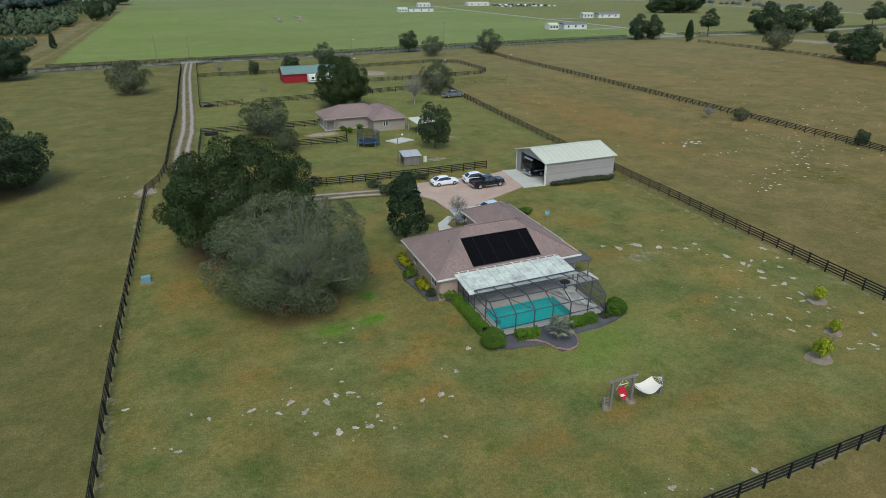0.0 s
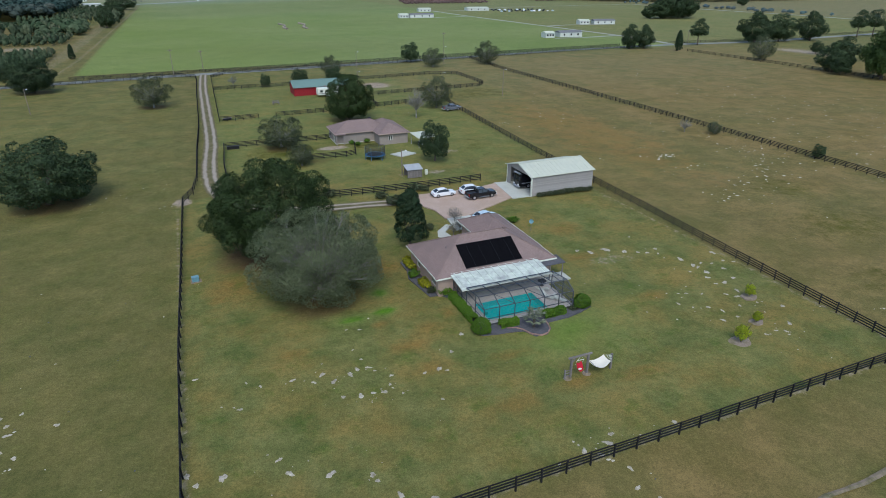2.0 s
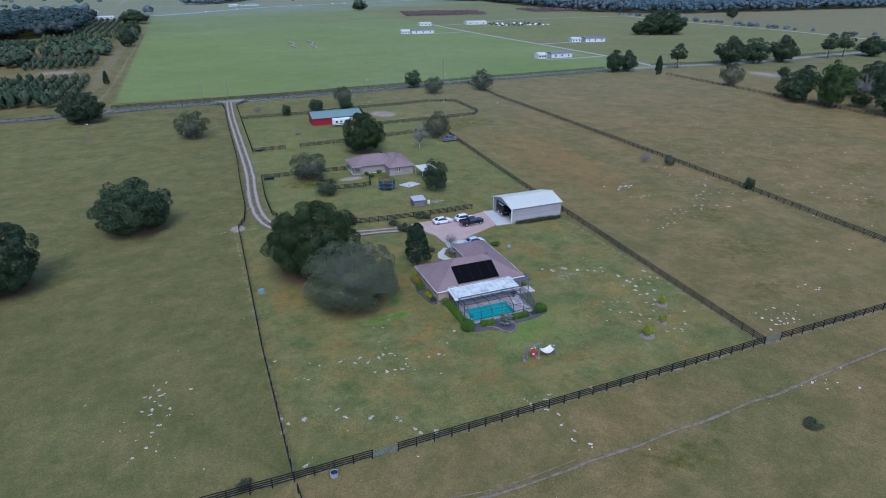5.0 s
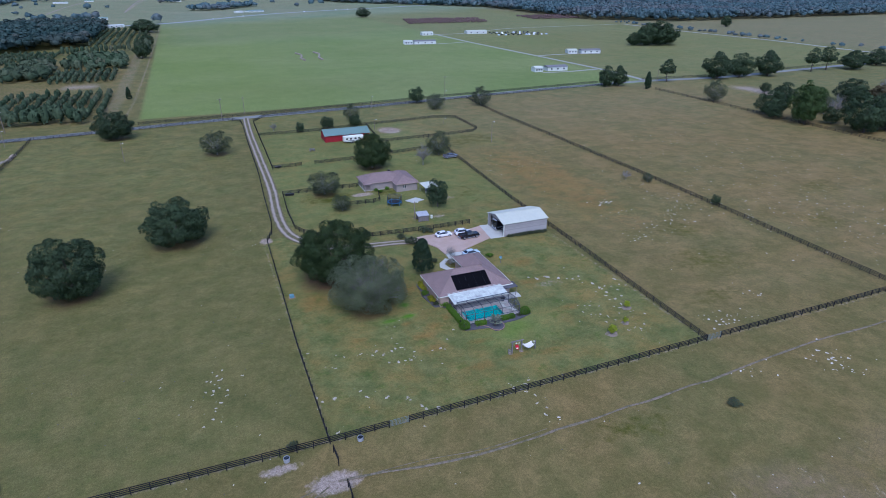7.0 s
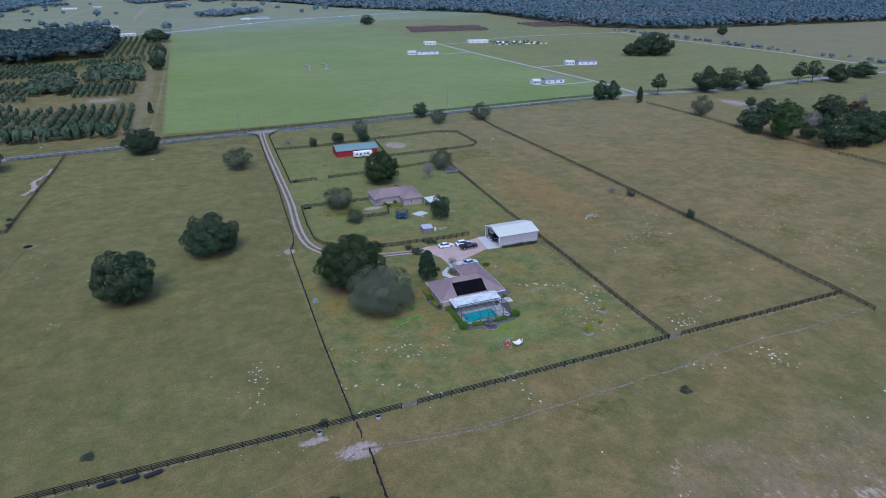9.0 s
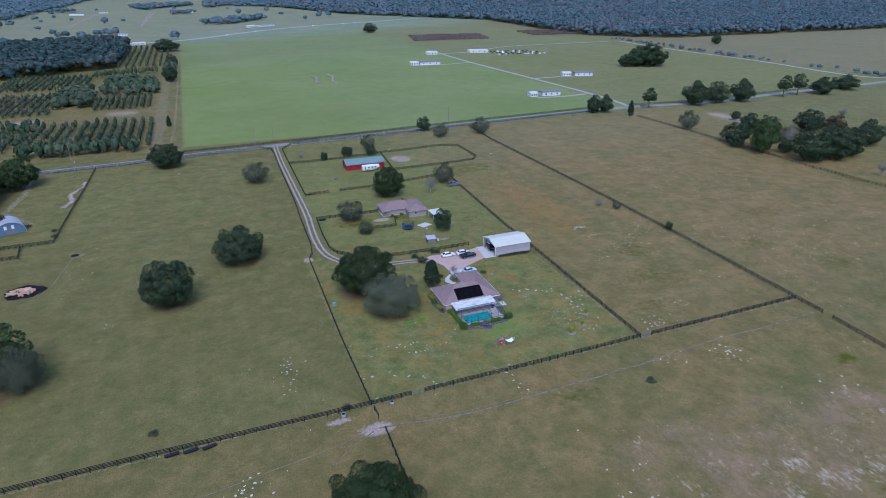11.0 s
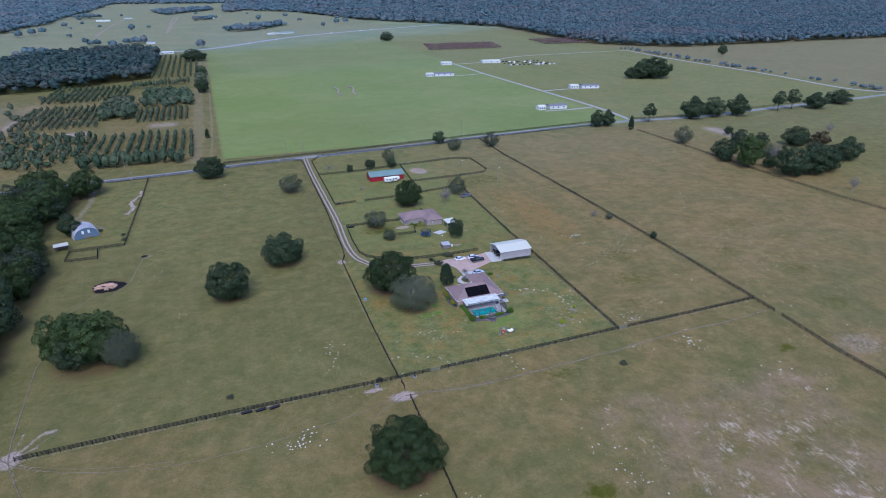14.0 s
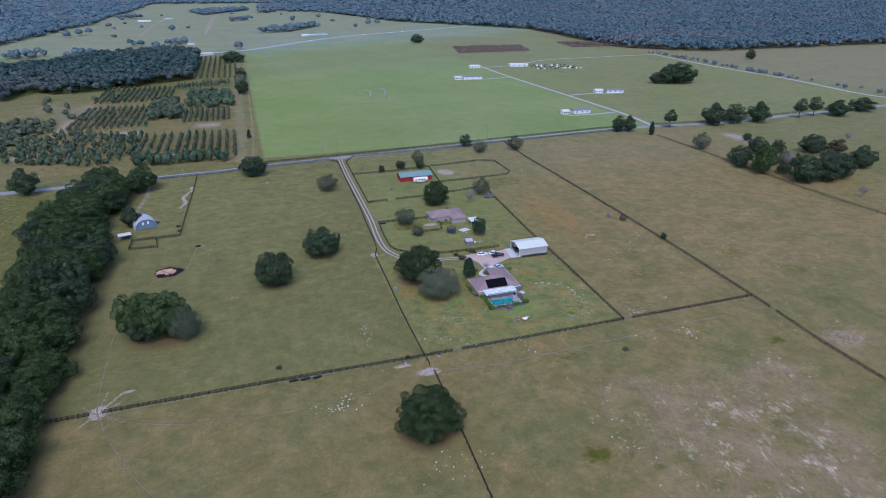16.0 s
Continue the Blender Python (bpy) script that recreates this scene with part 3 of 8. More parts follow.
    for cx, cy, rx, ry, most in ((-1, -8.5, 5.6, 3.0, 0.95), (-8, -3, 4.5, 1.6, 0.8), (-97, 1, 3.0, 4.2, 1.3), (-192, 470, 40, 90, 0.42), (-221, 500, 34, 60, 0.42), (-78, 385, 19, 15, 0.62), (-138, 374, 18, 14, 0.7), (143, -34, 14, 10, 0.45), (-90, 9, 3, 1.5, 0.7), (1.2, 84, 2.4, 3.2, 0.95),
                                 (60, 33.3, 8, 2.0, 0.42), (72, 196, 7, 9, 1.1), (36, 111.5, 6, 2.6, 0.85), (60, 98, 6, 2.5, 0.5), (52, 84, 4, 2, 0.6), (46, 84, 4, 3, 0.5), (-45, 240, 9, 2, 0.4), (-74, 118, 4, 3, 0.5)):
        bare = np.maximum(bare, most * blot(x, y, cx, cy, rx, ry, 0.6))
    for y_row in (0.0,):
        bare = np.maximum(bare, 0.46 * soft(abs(y - y_row - 0.1), 0.3, 1.0) * (x > -100) * (x < 134))
    bare = np.maximum(bare, 0.42 * soft(abs(x - 0.2), 0.3, 1.0) * (y > 0) * (y < 84))
    bare = np.maximum(bare, 0.42 * soft(abs(x - 76.3), 0.3, 1.0) * (y > 0) * (y < 62))
    bare = np.maximum(bare, 0.04 * area(x, y, -330, -52, 258, 950, 8) + 0.26 * area(x, y, -196, -54, 262, 560, 10))
    litter = 0.9 * blot(x, y, 13.8, 55, 11.5, 11.5, 0.5) + 0.7 * blot(x, y, 17.4, 38, 9, 9, 0.6) + 0.9 * blot(x, y, -9, -35, 11, 11, 0.5)
    for cx, cy, r in ((-43, 68, 9), (-21, 92, 9.5), (-84, 41, 17), (47, 140, 8), (-45, 225, 8), (-5.7, 182, 7), (24, 116, 6), (-85, 93, 9)):
        litter = np.maximum(litter, 0.75 * blot(x, y, cx, cy, r, None, 0.6))
    belt = along([(-115, -70), (-115, 20), (-116, 58), (-114.5, 98), (-119, 124), (-130, 150), (-122, 188), (-108, 226)], x, y)
    litter = np.maximum(litter, 0.6 * soft(belt, 6, 11))
    litter = np.maximum(litter, 0.55 * blot(x, y, 30, 101, 9, 5, 0.9))
    litter *= 1 - 0.9 * np.clip(blot(x, y, 24.5, 34, 4, 4, 0.6) + blot(x, y, 19.5, 31, 5, 2.4, 0.6), 0, 1)
    rank = 0.8 * blot(x, y, 25, 112, 13, 8, 0.7) + 0.7 * blot(x, y, 45, 110.5, 8, 3, 0.7)
    rank += 0.48 * area(x, y, -186, -56, 264, 900, 10) + 0.55 * area(x, y, 80, 112, 157, 176, 5) + 0.5 * blot(x, y, 70, 100, 9, 18, 1.0) + 0.5 * blot(x, y, 45, 45, 20, 20, 1.0)
    rank = np.maximum(rank, 0.62 * area(x, y, -260, -132, -60, 225, 14))
    for cx, cy, r in ((31, -57, 7.5), (38.7, -59.7, 3.0), (43.6, -66, 2.8), (119, -27.5, 5.0), (62, -56, 4), (86, -62, 4)):
        rank = np.maximum(rank, 1.05 * blot(x, y, cx, cy, r, r * 0.7, 0.8))
    for cx, cy, rx, ry in ((46, -15, 16, 6), (104, 30, 19, 15), (92, 14, 12, 8), (112, 48, 12, 11), (162, -10, 17, 16), (172, 14, 16, 13), (158, 38, 14, 14), (185, 62, 18, 14)):
        rank = np.maximum(rank, 0.66 * blot(x, y, cx, cy, rx, ry, 1.0))
    chalk = 1.0 * blot(x, y, 76, -59, 46, 34, 0.7) + 0.8 * blot(x, y, 70, -86, 44, 26, 0.7) + 0.7 * blot(x, y, 108, -42, 15, 11, 0.7) + 0.6 * blot(x, y, 52, -34, 16, 7, 0.7)
    chalk += 0.16 * area(x, y, 136, 260, -160, 60, 30) + 0.5 * blot(x, y, 146, -36, 16, 14, 0.9) + 0.12 * area(x, y, 136, 260, 60, 230, 30) + 0.10 * area(x, y, 77, 136, 0, 200, 20)
    # chalk mask reused to make the distant fields paler
    chalk += 0.30 * area(x, y, 612, 1600, 300, 1400, 10) + 0.40 * np.clip((y - 980 - 0.7 * np.clip(x + 100, 0, 500)) / 60, 0, 1) * (x < 400)
    chalk += 1.0 * blot(x, y, 72, 196, 8, 9, 0.6)
    orange = np.zeros_like(x)
    for cx, cy, rx, ry in ((24, 22.8, 5, 2.6), (28, 25.7, 4, 2.6), (31.2, 27.9, 2, 3), (22.6, 28.6, 3, 1.6), (29.5, 9.3, 4, 1.6), (4.5, 42.3, 3, 2), (25, 18, 6, 3), (31, 9, 5, 3), (19, 50, 4, 4), (56, 36, 8, 3), (38, 10, 6, 2.5), (60, 46, 6, 4), (12, 26, 4, 2), (7.5, 46, 7, 9), (27, 44, 5, 6), (58, 22, 6, 3), (46, 9, 7, 2), (34, 17, 5, 2)):
        orange = np.maximum(orange, 0.8 * blot(x, y, cx, cy, rx, ry, 0.9))
    orange = np.maximum(orange, 0.62 * blot(x, y, 102, 105, 22, 75, 0.7))
    for key, layers in (("fields", (lawn, bare, lush, dry)), ("wear", (litter, rank, chalk, orange))):
        attr = mesh.attributes.new(key, "FLOAT_COLOR", "POINT")
        attr.data.foreach_set("color", np.stack([np.clip(a, 0, 1) for a in layers], 1).astype(np.float32).ravel())
    # how much painted haze each field gets, most on the farthest
    far_haze = 0.75 * np.clip((y - 900 - 0.5 * np.clip(x, 0, 600)) / 90, 0, 1) * (x < 700) + 0.35 * area(x, y, 612, 1600, 300, 1400, 10) + 0.25 * area(x, y, -38, 600, 640, 1400, 60) + 0.14 * area(x, y, 60, 620, 170, 640, 80)
    mesh.attributes.new("far_haze", "FLOAT", "POINT").data.foreach_set("value", np.clip(far_haze, 0, 1).astype(np.float32))
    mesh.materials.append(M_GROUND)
    mesh.shade_smooth()
    return tagged(new("ground", mesh), "patchy olive and brown pasture grass with worn sandy trails", "ground", kind="structure")


build_ground()


def strip(name, points, width, z, material, label, category, columns=2, wobble=0.0):
    """A flat way along a line of points, smoothed, with its crosswise place kept as an attribute."""
    pts = [Vector((*p, 0)) for p in points]
    fine = []
    for k in range(len(pts) - 1):
        p0, p1, p2, p3 = pts[max(k - 1, 0)], pts[k], pts[k + 1], pts[min(k + 2, len(pts) - 1)]
        steps = max(2, min(40, int((p2 - p1).length / 3)))
        for s in range(steps):
            t = s / steps
            fine.append(0.5 * ((2 * p1) + (p2 - p0) * t + (2 * p0 - 5 * p1 + 4 * p2 - p3) * t * t + (3 * p1 - p0 - 3 * p2 + p3) * t**3))
    fine.append(pts[-1])
    b, across = Build(), []
    for k, p in enumerate(fine):
        d = (fine[min(k + 1, len(fine) - 1)] - fine[max(k - 1, 0)]).normalized()
        side = Vector((d.y, -d.x, 0))
        w = width / 2 * (1 + wobble * math.sin(k * 1.7) * math.sin(k * 0.61))
        for c in range(columns):
            a = 2 * c / (columns - 1) - 1
            b.v.append(tuple(p + side * w * a + Vector((0, 0, z - (0.05 if abs(a) == 1 else 0)))))
            across.append(a)
    for k in range(len(fine) - 1):
        for c in range(columns - 1):
            i = k * columns + c
            b.f.append((i, i + 1, i + columns + 1, i + columns))
    m = b.mesh(name)
    attr = m.attributes.new("across", "FLOAT", "POINT")
    attr.data.foreach_set("value", across)
    return solid(name, m, material, label, category, kind="structure")


strip("road", [(-330, 224), (-187, 230.5), (-110, 237), (-64, 241), (-20, 247), (30, 251), (90, 256.5), (145, 263), (218, 269.5), (280, 271), (325, 266.5), (360, 265), (404, 270), (475, 276), (566, 283), (900, 320)],
      6.4, 0.06, M_ASPHALT, "narrow grey asphalt country road along the pastures", "road", 4)
strip("driveway", [(12, 249), (11.3, 236), (10.2, 210), (9.4, 170), (8.6, 130), (7.0, 106), (6.9, 92), (8.6, 83), (13.5, 75.5), (21, 71.3), (32, 69.6), (42, 68)],
      3.5, 0.05, M_TRACK, "unpaved drive with two pale wheel tracks and grass between", "driveway", 9, 0.06)
strip("concrete_lane", [(284.5, 275), (289, 322), (287.5, 400), (282, 566), (283, 690)], 4.2, 0.07, M_LANE, "pale straight farm lane across the green field", "lane", 3)
strip("side_road", [(640, 288), (606, 330), (615, 452), (611, 600), (620, 736)], 6.0, 0.07, M_LANE, "pale side road beside a line of bushes", "road", 3)
strip("field_lane", [(620, 736), (520, 730), (411, 719), (330, 672), (284, 664)], 3.8, 0.09, M_LANE, "pale lane to the sheds in the field", "lane", 3)
strip("house_lane", [(286, 333), (262, 330), (236, 331)], 4.0, 0.09, M_LANE, "pale short lane to a mobile home", "lane", 3)
strip("home_lane", [(288, 426), (318, 428), (352, 421)], 4.0, 0.09, M_LANE, "pale short lane to a mobile home with sheds", "lane", 3)
strip("far_home_lane", [(281, 566), (240, 559), (208, 562)], 3.5, 0.09, M_LANE, "pale short lane to a long white home", "lane", 3)
strip("highway", [(-420, 800), (-107, 951), (-20, 1000), (161, 1203), (455, 1388), (900, 1640)], 13, 0.15, M_HIGHWAY, "pale divided highway behind the green field", "highway", 3)
strip("farm_lane", [(-240, 1315), (-246, 1500), (-248, 1700), (-238, 1995)], 4.5, 0.15, M_SOIL, "bare soil farm lane across far fields", "lane", 3)
strip("farm_lane", [(-110, 1340), (-111, 1500), (-114, 1760), (-112, 2056)], 4, 0.15, M_SOIL, "bare soil farm lane across far fields", "lane", 3)
solid("forecourt", Build().slab([(36, 69.3), (41, 66.5), (43, 62), (43.2, 57.6), (47.2, 57.2), (51.8, 59.6), (55.5, 61.2), (59.1, 62.8), (60.2, 71.8), (56, 70.8), (50, 70.6), (42, 71)], -0.15, 0.06),
      M_GRAVEL, "pinkish gravel forecourt between house and metal garage", "forecourt", kind="structure")
solid("apron", Build().slab([(58.9, 62.2), (63.2, 62.0), (63.4, 71.6), (60.0, 72.0)], -0.15, 0.10), M_CONCRETE, "pale concrete apron before the metal garage", "apron", kind="structure")
solid("garage_path", Build().slab([(43.4, 57.4), (42.8, 52.0), (49.8, 52.0), (50.2, 57.2)], -0.15, 0.09), M_CONCRETE, "pale concrete pad at the garage wing", "path", kind="structure")

# narrow stock trails
TRODDEN = [
    ([(-0.6, -8.5), (5.6, -9.2), (11.7, -10.4), (20.4, -11.3), (31.3, -11.3), (34.5, -11.0), (42.0, -11.1), (48.4, -10.6), (52.7, -10.8), (62.5, -10.1), (66.5, -10.3), (76.7, -9.4), (85.7, -8.8), (98.5, -8.2), (113, -8.5), (132.6, -7.4)], 0.45),
    ([(3.0, -8.9), (12, -9.2), (22, -10.6), (33, -10.2)], 0.16),
    ([(-3.7, -8.9), (-12.5, -11.0), (-23.3, -12.5), (-37, -14.5), (-49.9, -14.9), (-62.1, -14.2), (-72.6, -11.8), (-83.1, -8.2), (-93.9, -2.8), (-97, 0)], 0.2),
    ([(-60, -13.0), (-72, -10.6), (-83, -7.0), (-94, -2.0)], 0.15),
    ([(-97, 0), (-97.8, 5.7), (-98.4, 15.8), (-98.8, 28.5), (-99.3, 42.8), (-97.9, 48.1)], 0.32),
    ([(-97, 0), (-94.9, -5.4), (-91.5, -13.5), (-87.7, -21.3), (-83.3, -29.8), (-78.8, -36.5)], 0.26),
    ([(-2, -9), (-8, -12.5), (-13, -16)], 0.22),
    ([(-97, 0), (-101, 4)], 0.3),
    ([(-97, 0), (-92.5, 4), (-87, 9)], 0.3),
    ([(-85, 83), (-79, 92), (-77, 103.6), (-74.8, 118)], 0.35),
    ([(-96, 75), (-91, 84), (-88, 88)], 0.3),
]
for points, width in TRODDEN:
    strip("stock_trail", points, width, 0.035, M_TRAIL, "narrow trodden stock trail through the grass", "trail", 3, 0.3)


# ---------------------------------------------------------------- fences
FENCE_H = 1.4


def one_post():
    b = Build().box(-0.065, 0.065, -0.065, 0.065, -0.3, FENCE_H, 0.012)
    m = b.mesh("post")
    m.materials.append(M_BLACK_WOOD)
    return m


def one_board():
    b = Build().box(0, 1, -0.02, 0.02, -0.07, 0.07)
    m = b.mesh("board")
    m.materials.append(M_BLACK_WOOD)
    return m


POST, BOARD = one_post(), one_board()


def fence(points, label, rails=4, spacing=2.44, group="board fences"):
    """Posts every eight feet and long boards nailed across pairs of bays."""
    top = thing("board_fence", label, "fence", *points[0], group=group)
    base = Vector((*points[0], 0))
    posts = []
    for (ax, ay), (bx, by) in zip(points, points[1:]):
        run = math.hypot(bx - ax, by - ay)
        bays = max(1, round(run / spacing))
        for k in range(bays + 1):
            p = Vector((ax + (bx - ax) * k / bays, ay + (by - ay) * k / bays, 0)) - base
            if not posts or (p - posts[-1]).length > 0.3:
                posts.append(p)
    heights = [0.30 + 0.96 * k / max(1, rails - 1) for k in range(rails)]
    for p in posts:
        ob = part("post", POST, M_BLACK_WOOD, top)
        ob.matrix_basis = pose(p.x, p.y, rnd.uniform(-0.06, 0.02), rnd.uniform(-1.5, 1.5), rnd.uniform(-1.5, 1.5), rnd.uniform(-4, 4))
    k = 0
    while k < len(posts) - 1:
        a = posts[k]
        far = min(k + 2, len(posts) - 1)
        if far == k + 2:
            d1, d2 = (posts[k + 1] - a).normalized(), (posts[far] - posts[k + 1]).normalized()
            if d1.dot(d2) < 0.998:
                far = k + 1
        d = posts[far] - a
        side = Vector((-d.y, d.x, 0)).normalized() * 0.085
        for h in heights:
            h0, h1 = h + rnd.uniform(-0.025, 0.02), h + rnd.uniform(-0.025, 0.02)
            ob = part("board", BOARD, M_BLACK_WOOD, top)
            tilt = math.degrees(math.atan2(h1 - h0, d.length))
            ob.matrix_basis = Matrix.Translation(a + side + Vector((0, 0, h0))) @ pose(0, 0, 0, 0, -tilt, math.degrees(math.atan2(d.y, d.x))) @ Matrix.Diagonal((d.length - 0.01, 1, 1, 1))
        k = far
    return top


BLACK4 = "black four-board wooden fence along the mown lawn"
fence([(13.0, -0.45), (40, -0.35), (76, 0)], BLACK4)
fence([(-50, 0.3), (-28, -0.05), (0, -0.5), (9.6, -0.45)], "black four-board wooden fence between two pastures")
fence([(-112, 0.1), (-99, 0.1)], "short end of black board fence beside the tree belt")
fence([(-95.6, 0.2), (-67, 0.3), (-50, 0.3)], "black four-board wooden fence between two pastures")
fence([(79.6, 0), (105, 0.1), (134.6, 0.5)], "black four-board wooden fence across brown pasture")
fence([(0, -0.5), (0.05, 30), (0.7, 56), (1.3, 82.5), (3.2, 88)], BLACK4)
fence([(3.2, 88), (4.2, 96), (5.1, 120), (6.5, 146), (7.6, 193), (8.8, 231)], "black four-board fence beside the unpaved drive")
fence([(76, 0), (77.1, 24), (78.4, 50), (79.7, 89)], BLACK4)
fence([(79.7, 89), (81.4, 115.5), (83.5, 148.5), (85.5, 159.4)], "black four-board fence behind the metal garage")
fence([(139, 256), (136.4, 212), (137, 157), (137, 95), (136.4, 50), (134.7, 0.5), (134.2, -9)], "long black board fence between brown pastures")
fence([(133.9, -12.5), (132.4, -33), (132.8, -57), (133, -100), (133, -150)], "long black board fence between brown pastures")
fence([(0.1, -2.4), (0.2, -5.4)], "short black board fence near worn ground")
fence([(0.5, -10), (-0.3, -33), (-1.6, -62), (-3.2, -110), (-4, -150)], "old leaning dark fence across the pasture")
fence([(20.8, 248.2), (14.4, 237), (13.6, 208), (12.2, 152.2)], "black four-board fence beside the unpaved drive")
fence([(12.2, 152.2), (23.2, 152.6)], "short black board fence at a paddock corner")
fence([(28.3, 153), (45, 153.4), (60.5, 155.9), (85.5, 159.4)], "black board fence between paddock and house lot")
fence([(13.6, 207), (41, 206.6), (64.8, 210.6)], "black board fence behind the red barn")
fence([(64.8, 210.6), (78, 210.8), (101, 213.6), (111.5, 209), (111.5, 183.5), (107, 178.6), (87, 177), (67, 176.3), (61.7, 176.4), (64.8, 210.6)], "black board fence round a riding arena")
fence([(61.7, 176.4), (60.5, 155.9)], "short black board fence between arena and lot")
fence([(11.2, 120.7), (21.5, 120.4), (36, 120), (39, 121.5)], "black board fence of a small yard")
fence([(11.2, 120.7), (10.0, 103.2), (9.9, 89.5), (11.6, 85.1), (14.5, 82.0), (20.5, 78), (29, 75.7)], "curving black board fence beside the drive")
fence([(29, 75.7), (37.7, 75.0), (46.7, 74.6), (58.1, 74.7)], "black four-board fence along the gravel drive")
fence([(26.5, 103.0), (37.0, 102.3), (39.4, 103), (40.8, 109.5)], "low grey-black board fence of a yard")
fence([(-104, 233.5), (-64, 236.6), (-37, 241.4), (3.4, 246.2), (8.6, 240.2), (8.8, 231)], "black board fence along the country road")
fence([(20.8, 248.2), (71, 251.4), (139, 258), (217, 264.6), (262, 266.5)], "black board fence along the country road")
fence([(-38, 251.8), (28, 256), (128, 266.5), (247, 276.5)], "black board fence along the far side of the road")
fence([(-80, 235), (-81, 200), (-83, 152), (-83.6, 133)], "dark wooden stock fence beside a green strip")
fence([(-83.6, 133), (-91, 133), (-95.6, 133), (-104.6, 132.5)], "dark wooden stock fence by the arched barn")
fence([(-104.6, 132), (-104.6, 122.3), (-92.6, 121.6), (-94, 132.6)], "grey weathered stock pen by the arched barn")
fence([(265, 240), (266, 179), (266, 104), (268, 72), (273, 40)], "dark far fence across brown pasture", 3, 4.0)
fence([(284, 276.5), (330, 272), (420, 278), (566, 290)], "dark far fence along the road", 3, 4.0)


def gate(x0, x1, y):
    g = thing("field_gate", "grey galvanised tube gate in a black fence", "gate", x0, y, group="gates")
    w = x1 - x0
    frame_b = Build()
    for z in (0.2, 1.3):
        frame_b.tube((0.08, 0, z), (w - 0.08, 0, z), 0.03)
    for x in (0.08, w - 0.08):
        frame_b.tube((x, 0, 0.2), (x, 0, 1.3), 0.03)
    part("gate_frame", frame_b, M_GATE, g)
    for z in (0.42, 0.62, 0.82, 1.05):
        part("rail", Build().tube((0.08, 0, z), (w - 0.08, 0, z), 0.022), M_GATE, g)
    for x in (w * 0.35, w * 0.65):
        part("upright", Build().tube((x, 0, 0.2), (x, 0, 1.3), 0.02), M_GATE, g)


gate(9.6, 13.0, -0.45)
gate(76.1, 79.6, 0.0)


# ---------------------------------------------------------------- trees
def crown_quads(seed, count, r, low, high, leaf, clumps, clump_r, flat=0.5, open_=0.0, cone=0.0, slim=0.0):
    """Leaves over the lobes of a dome or a cone, as loose quads; slim leaves are long and point outwards."""
    g = np.random.default_rng(seed)

    def unit(v):
        return v / (np.linalg.norm(v, axis=1)[:, None] + 1e-9)

    level = 1 - 2 * (np.arange(clumps) + 0.5) / clumps
    round_ = np.arange(clumps) * 2.39996
    around = np.sqrt(1 - level**2)
    d = unit(np.stack([around * np.cos(round_), around * np.sin(round_), level], 1) + max(0.04, 0.16 + 1.6 * open_) * g.normal(size=(clumps, 3)))
    d[:, 2] = np.where(d[:, 2] < 0, d[:, 2] * flat, d[:, 2])
    depth = 1 - g.random(clumps) ** 1.8 * (0.5 + open_)
    turn = np.arctan2(d[:, 1], d[:, 0])
    lump = 1 + 0.09 * np.sin(3 * turn + seed) + 0.06 * np.sin(5 * turn + 2 * seed) + 0.05 * g.normal(size=clumps)
    mid = low + (high - low) * 0.42
    c = d * depth[:, None] * np.array([r - clump_r * 0.7, r - clump_r * 0.7, 1.0])
    c[:, :2] *= lump[:, None]
    c[:, 2] = mid + np.where(d[:, 2] > 0, d[:, 2] * depth * (high - mid - clump_r * 0.6), d[:, 2] * depth * (mid - low))
    if cone:
        t = g.random(clumps) ** 0.75
        ang = g.random(clumps) * 2 * np.pi
        wide = r * (1 - t) ** cone * np.clip(0.35 + 6 * t, 0, 1) * (0.55 + 0.4 * g.random(clumps))
        c = np.stack([wide * np.cos(ang), wide * np.sin(ang), low + t * (high - low - clump_r)], 1)
        d = unit(c * (1, 1, 0.2) + (0, 0, 0.1))
    size = clump_r * (0.55 + 0.8 * g.random(clumps))
    share = size**2 / np.sum(size**2)
    pick = g.choice(clumps, count, p=share)
    o = unit(unit(g.normal(size=(count, 3))) + 0.5 * d[pick] + (0, 0, 0.15))
    reach = np.where(g.random(count) < 0.75, 0.86 + 0.2 * g.random(count), 0.45 + 0.75 * g.random(count))
    p = c[pick] + o * (size[pick] * reach)[:, None] * (1, 1, 0.85)
    n = unit(o + 0.7 * g.normal(size=(count, 3)))
    n = np.where(np.sum(n * (o + 0.5 * d[pick]), 1, keepdims=True) < 0, -n, n)
    if slim:
        a = unit(o + 0.55 * g.normal(size=(count, 3)) + (0, 0, 0.2))
        b = unit(np.cross(a, g.normal(size=(count, 3))))
        b = np.where(np.sum(np.cross(a, b) * (o + 0.4 * d[pick] + (0, 0, 0.3)), 1, keepdims=True) < 0, -b, b)
        n = np.cross(a, b)
    else:
        a = unit(np.cross(n, g.normal(size=(count, 3))))
        b = np.cross(n, a)
    s = leaf * (0.55 + 0.9 * g.random(count))[:, None]
    droop = n * s * (0.05 if slim else 0.18)
    out = unit(p - (0, 0, low + 0.3 * (high - low)))
    soft_n = unit(0.85 * o + 0.35 * out + 0.40 * n)
    w = slim or 0.36
    return np.stack([p + a * s * 0.5 - droop, p + b * s * w, p - a * s * 0.5 - droop, p - b * s * w], 1), c, soft_n


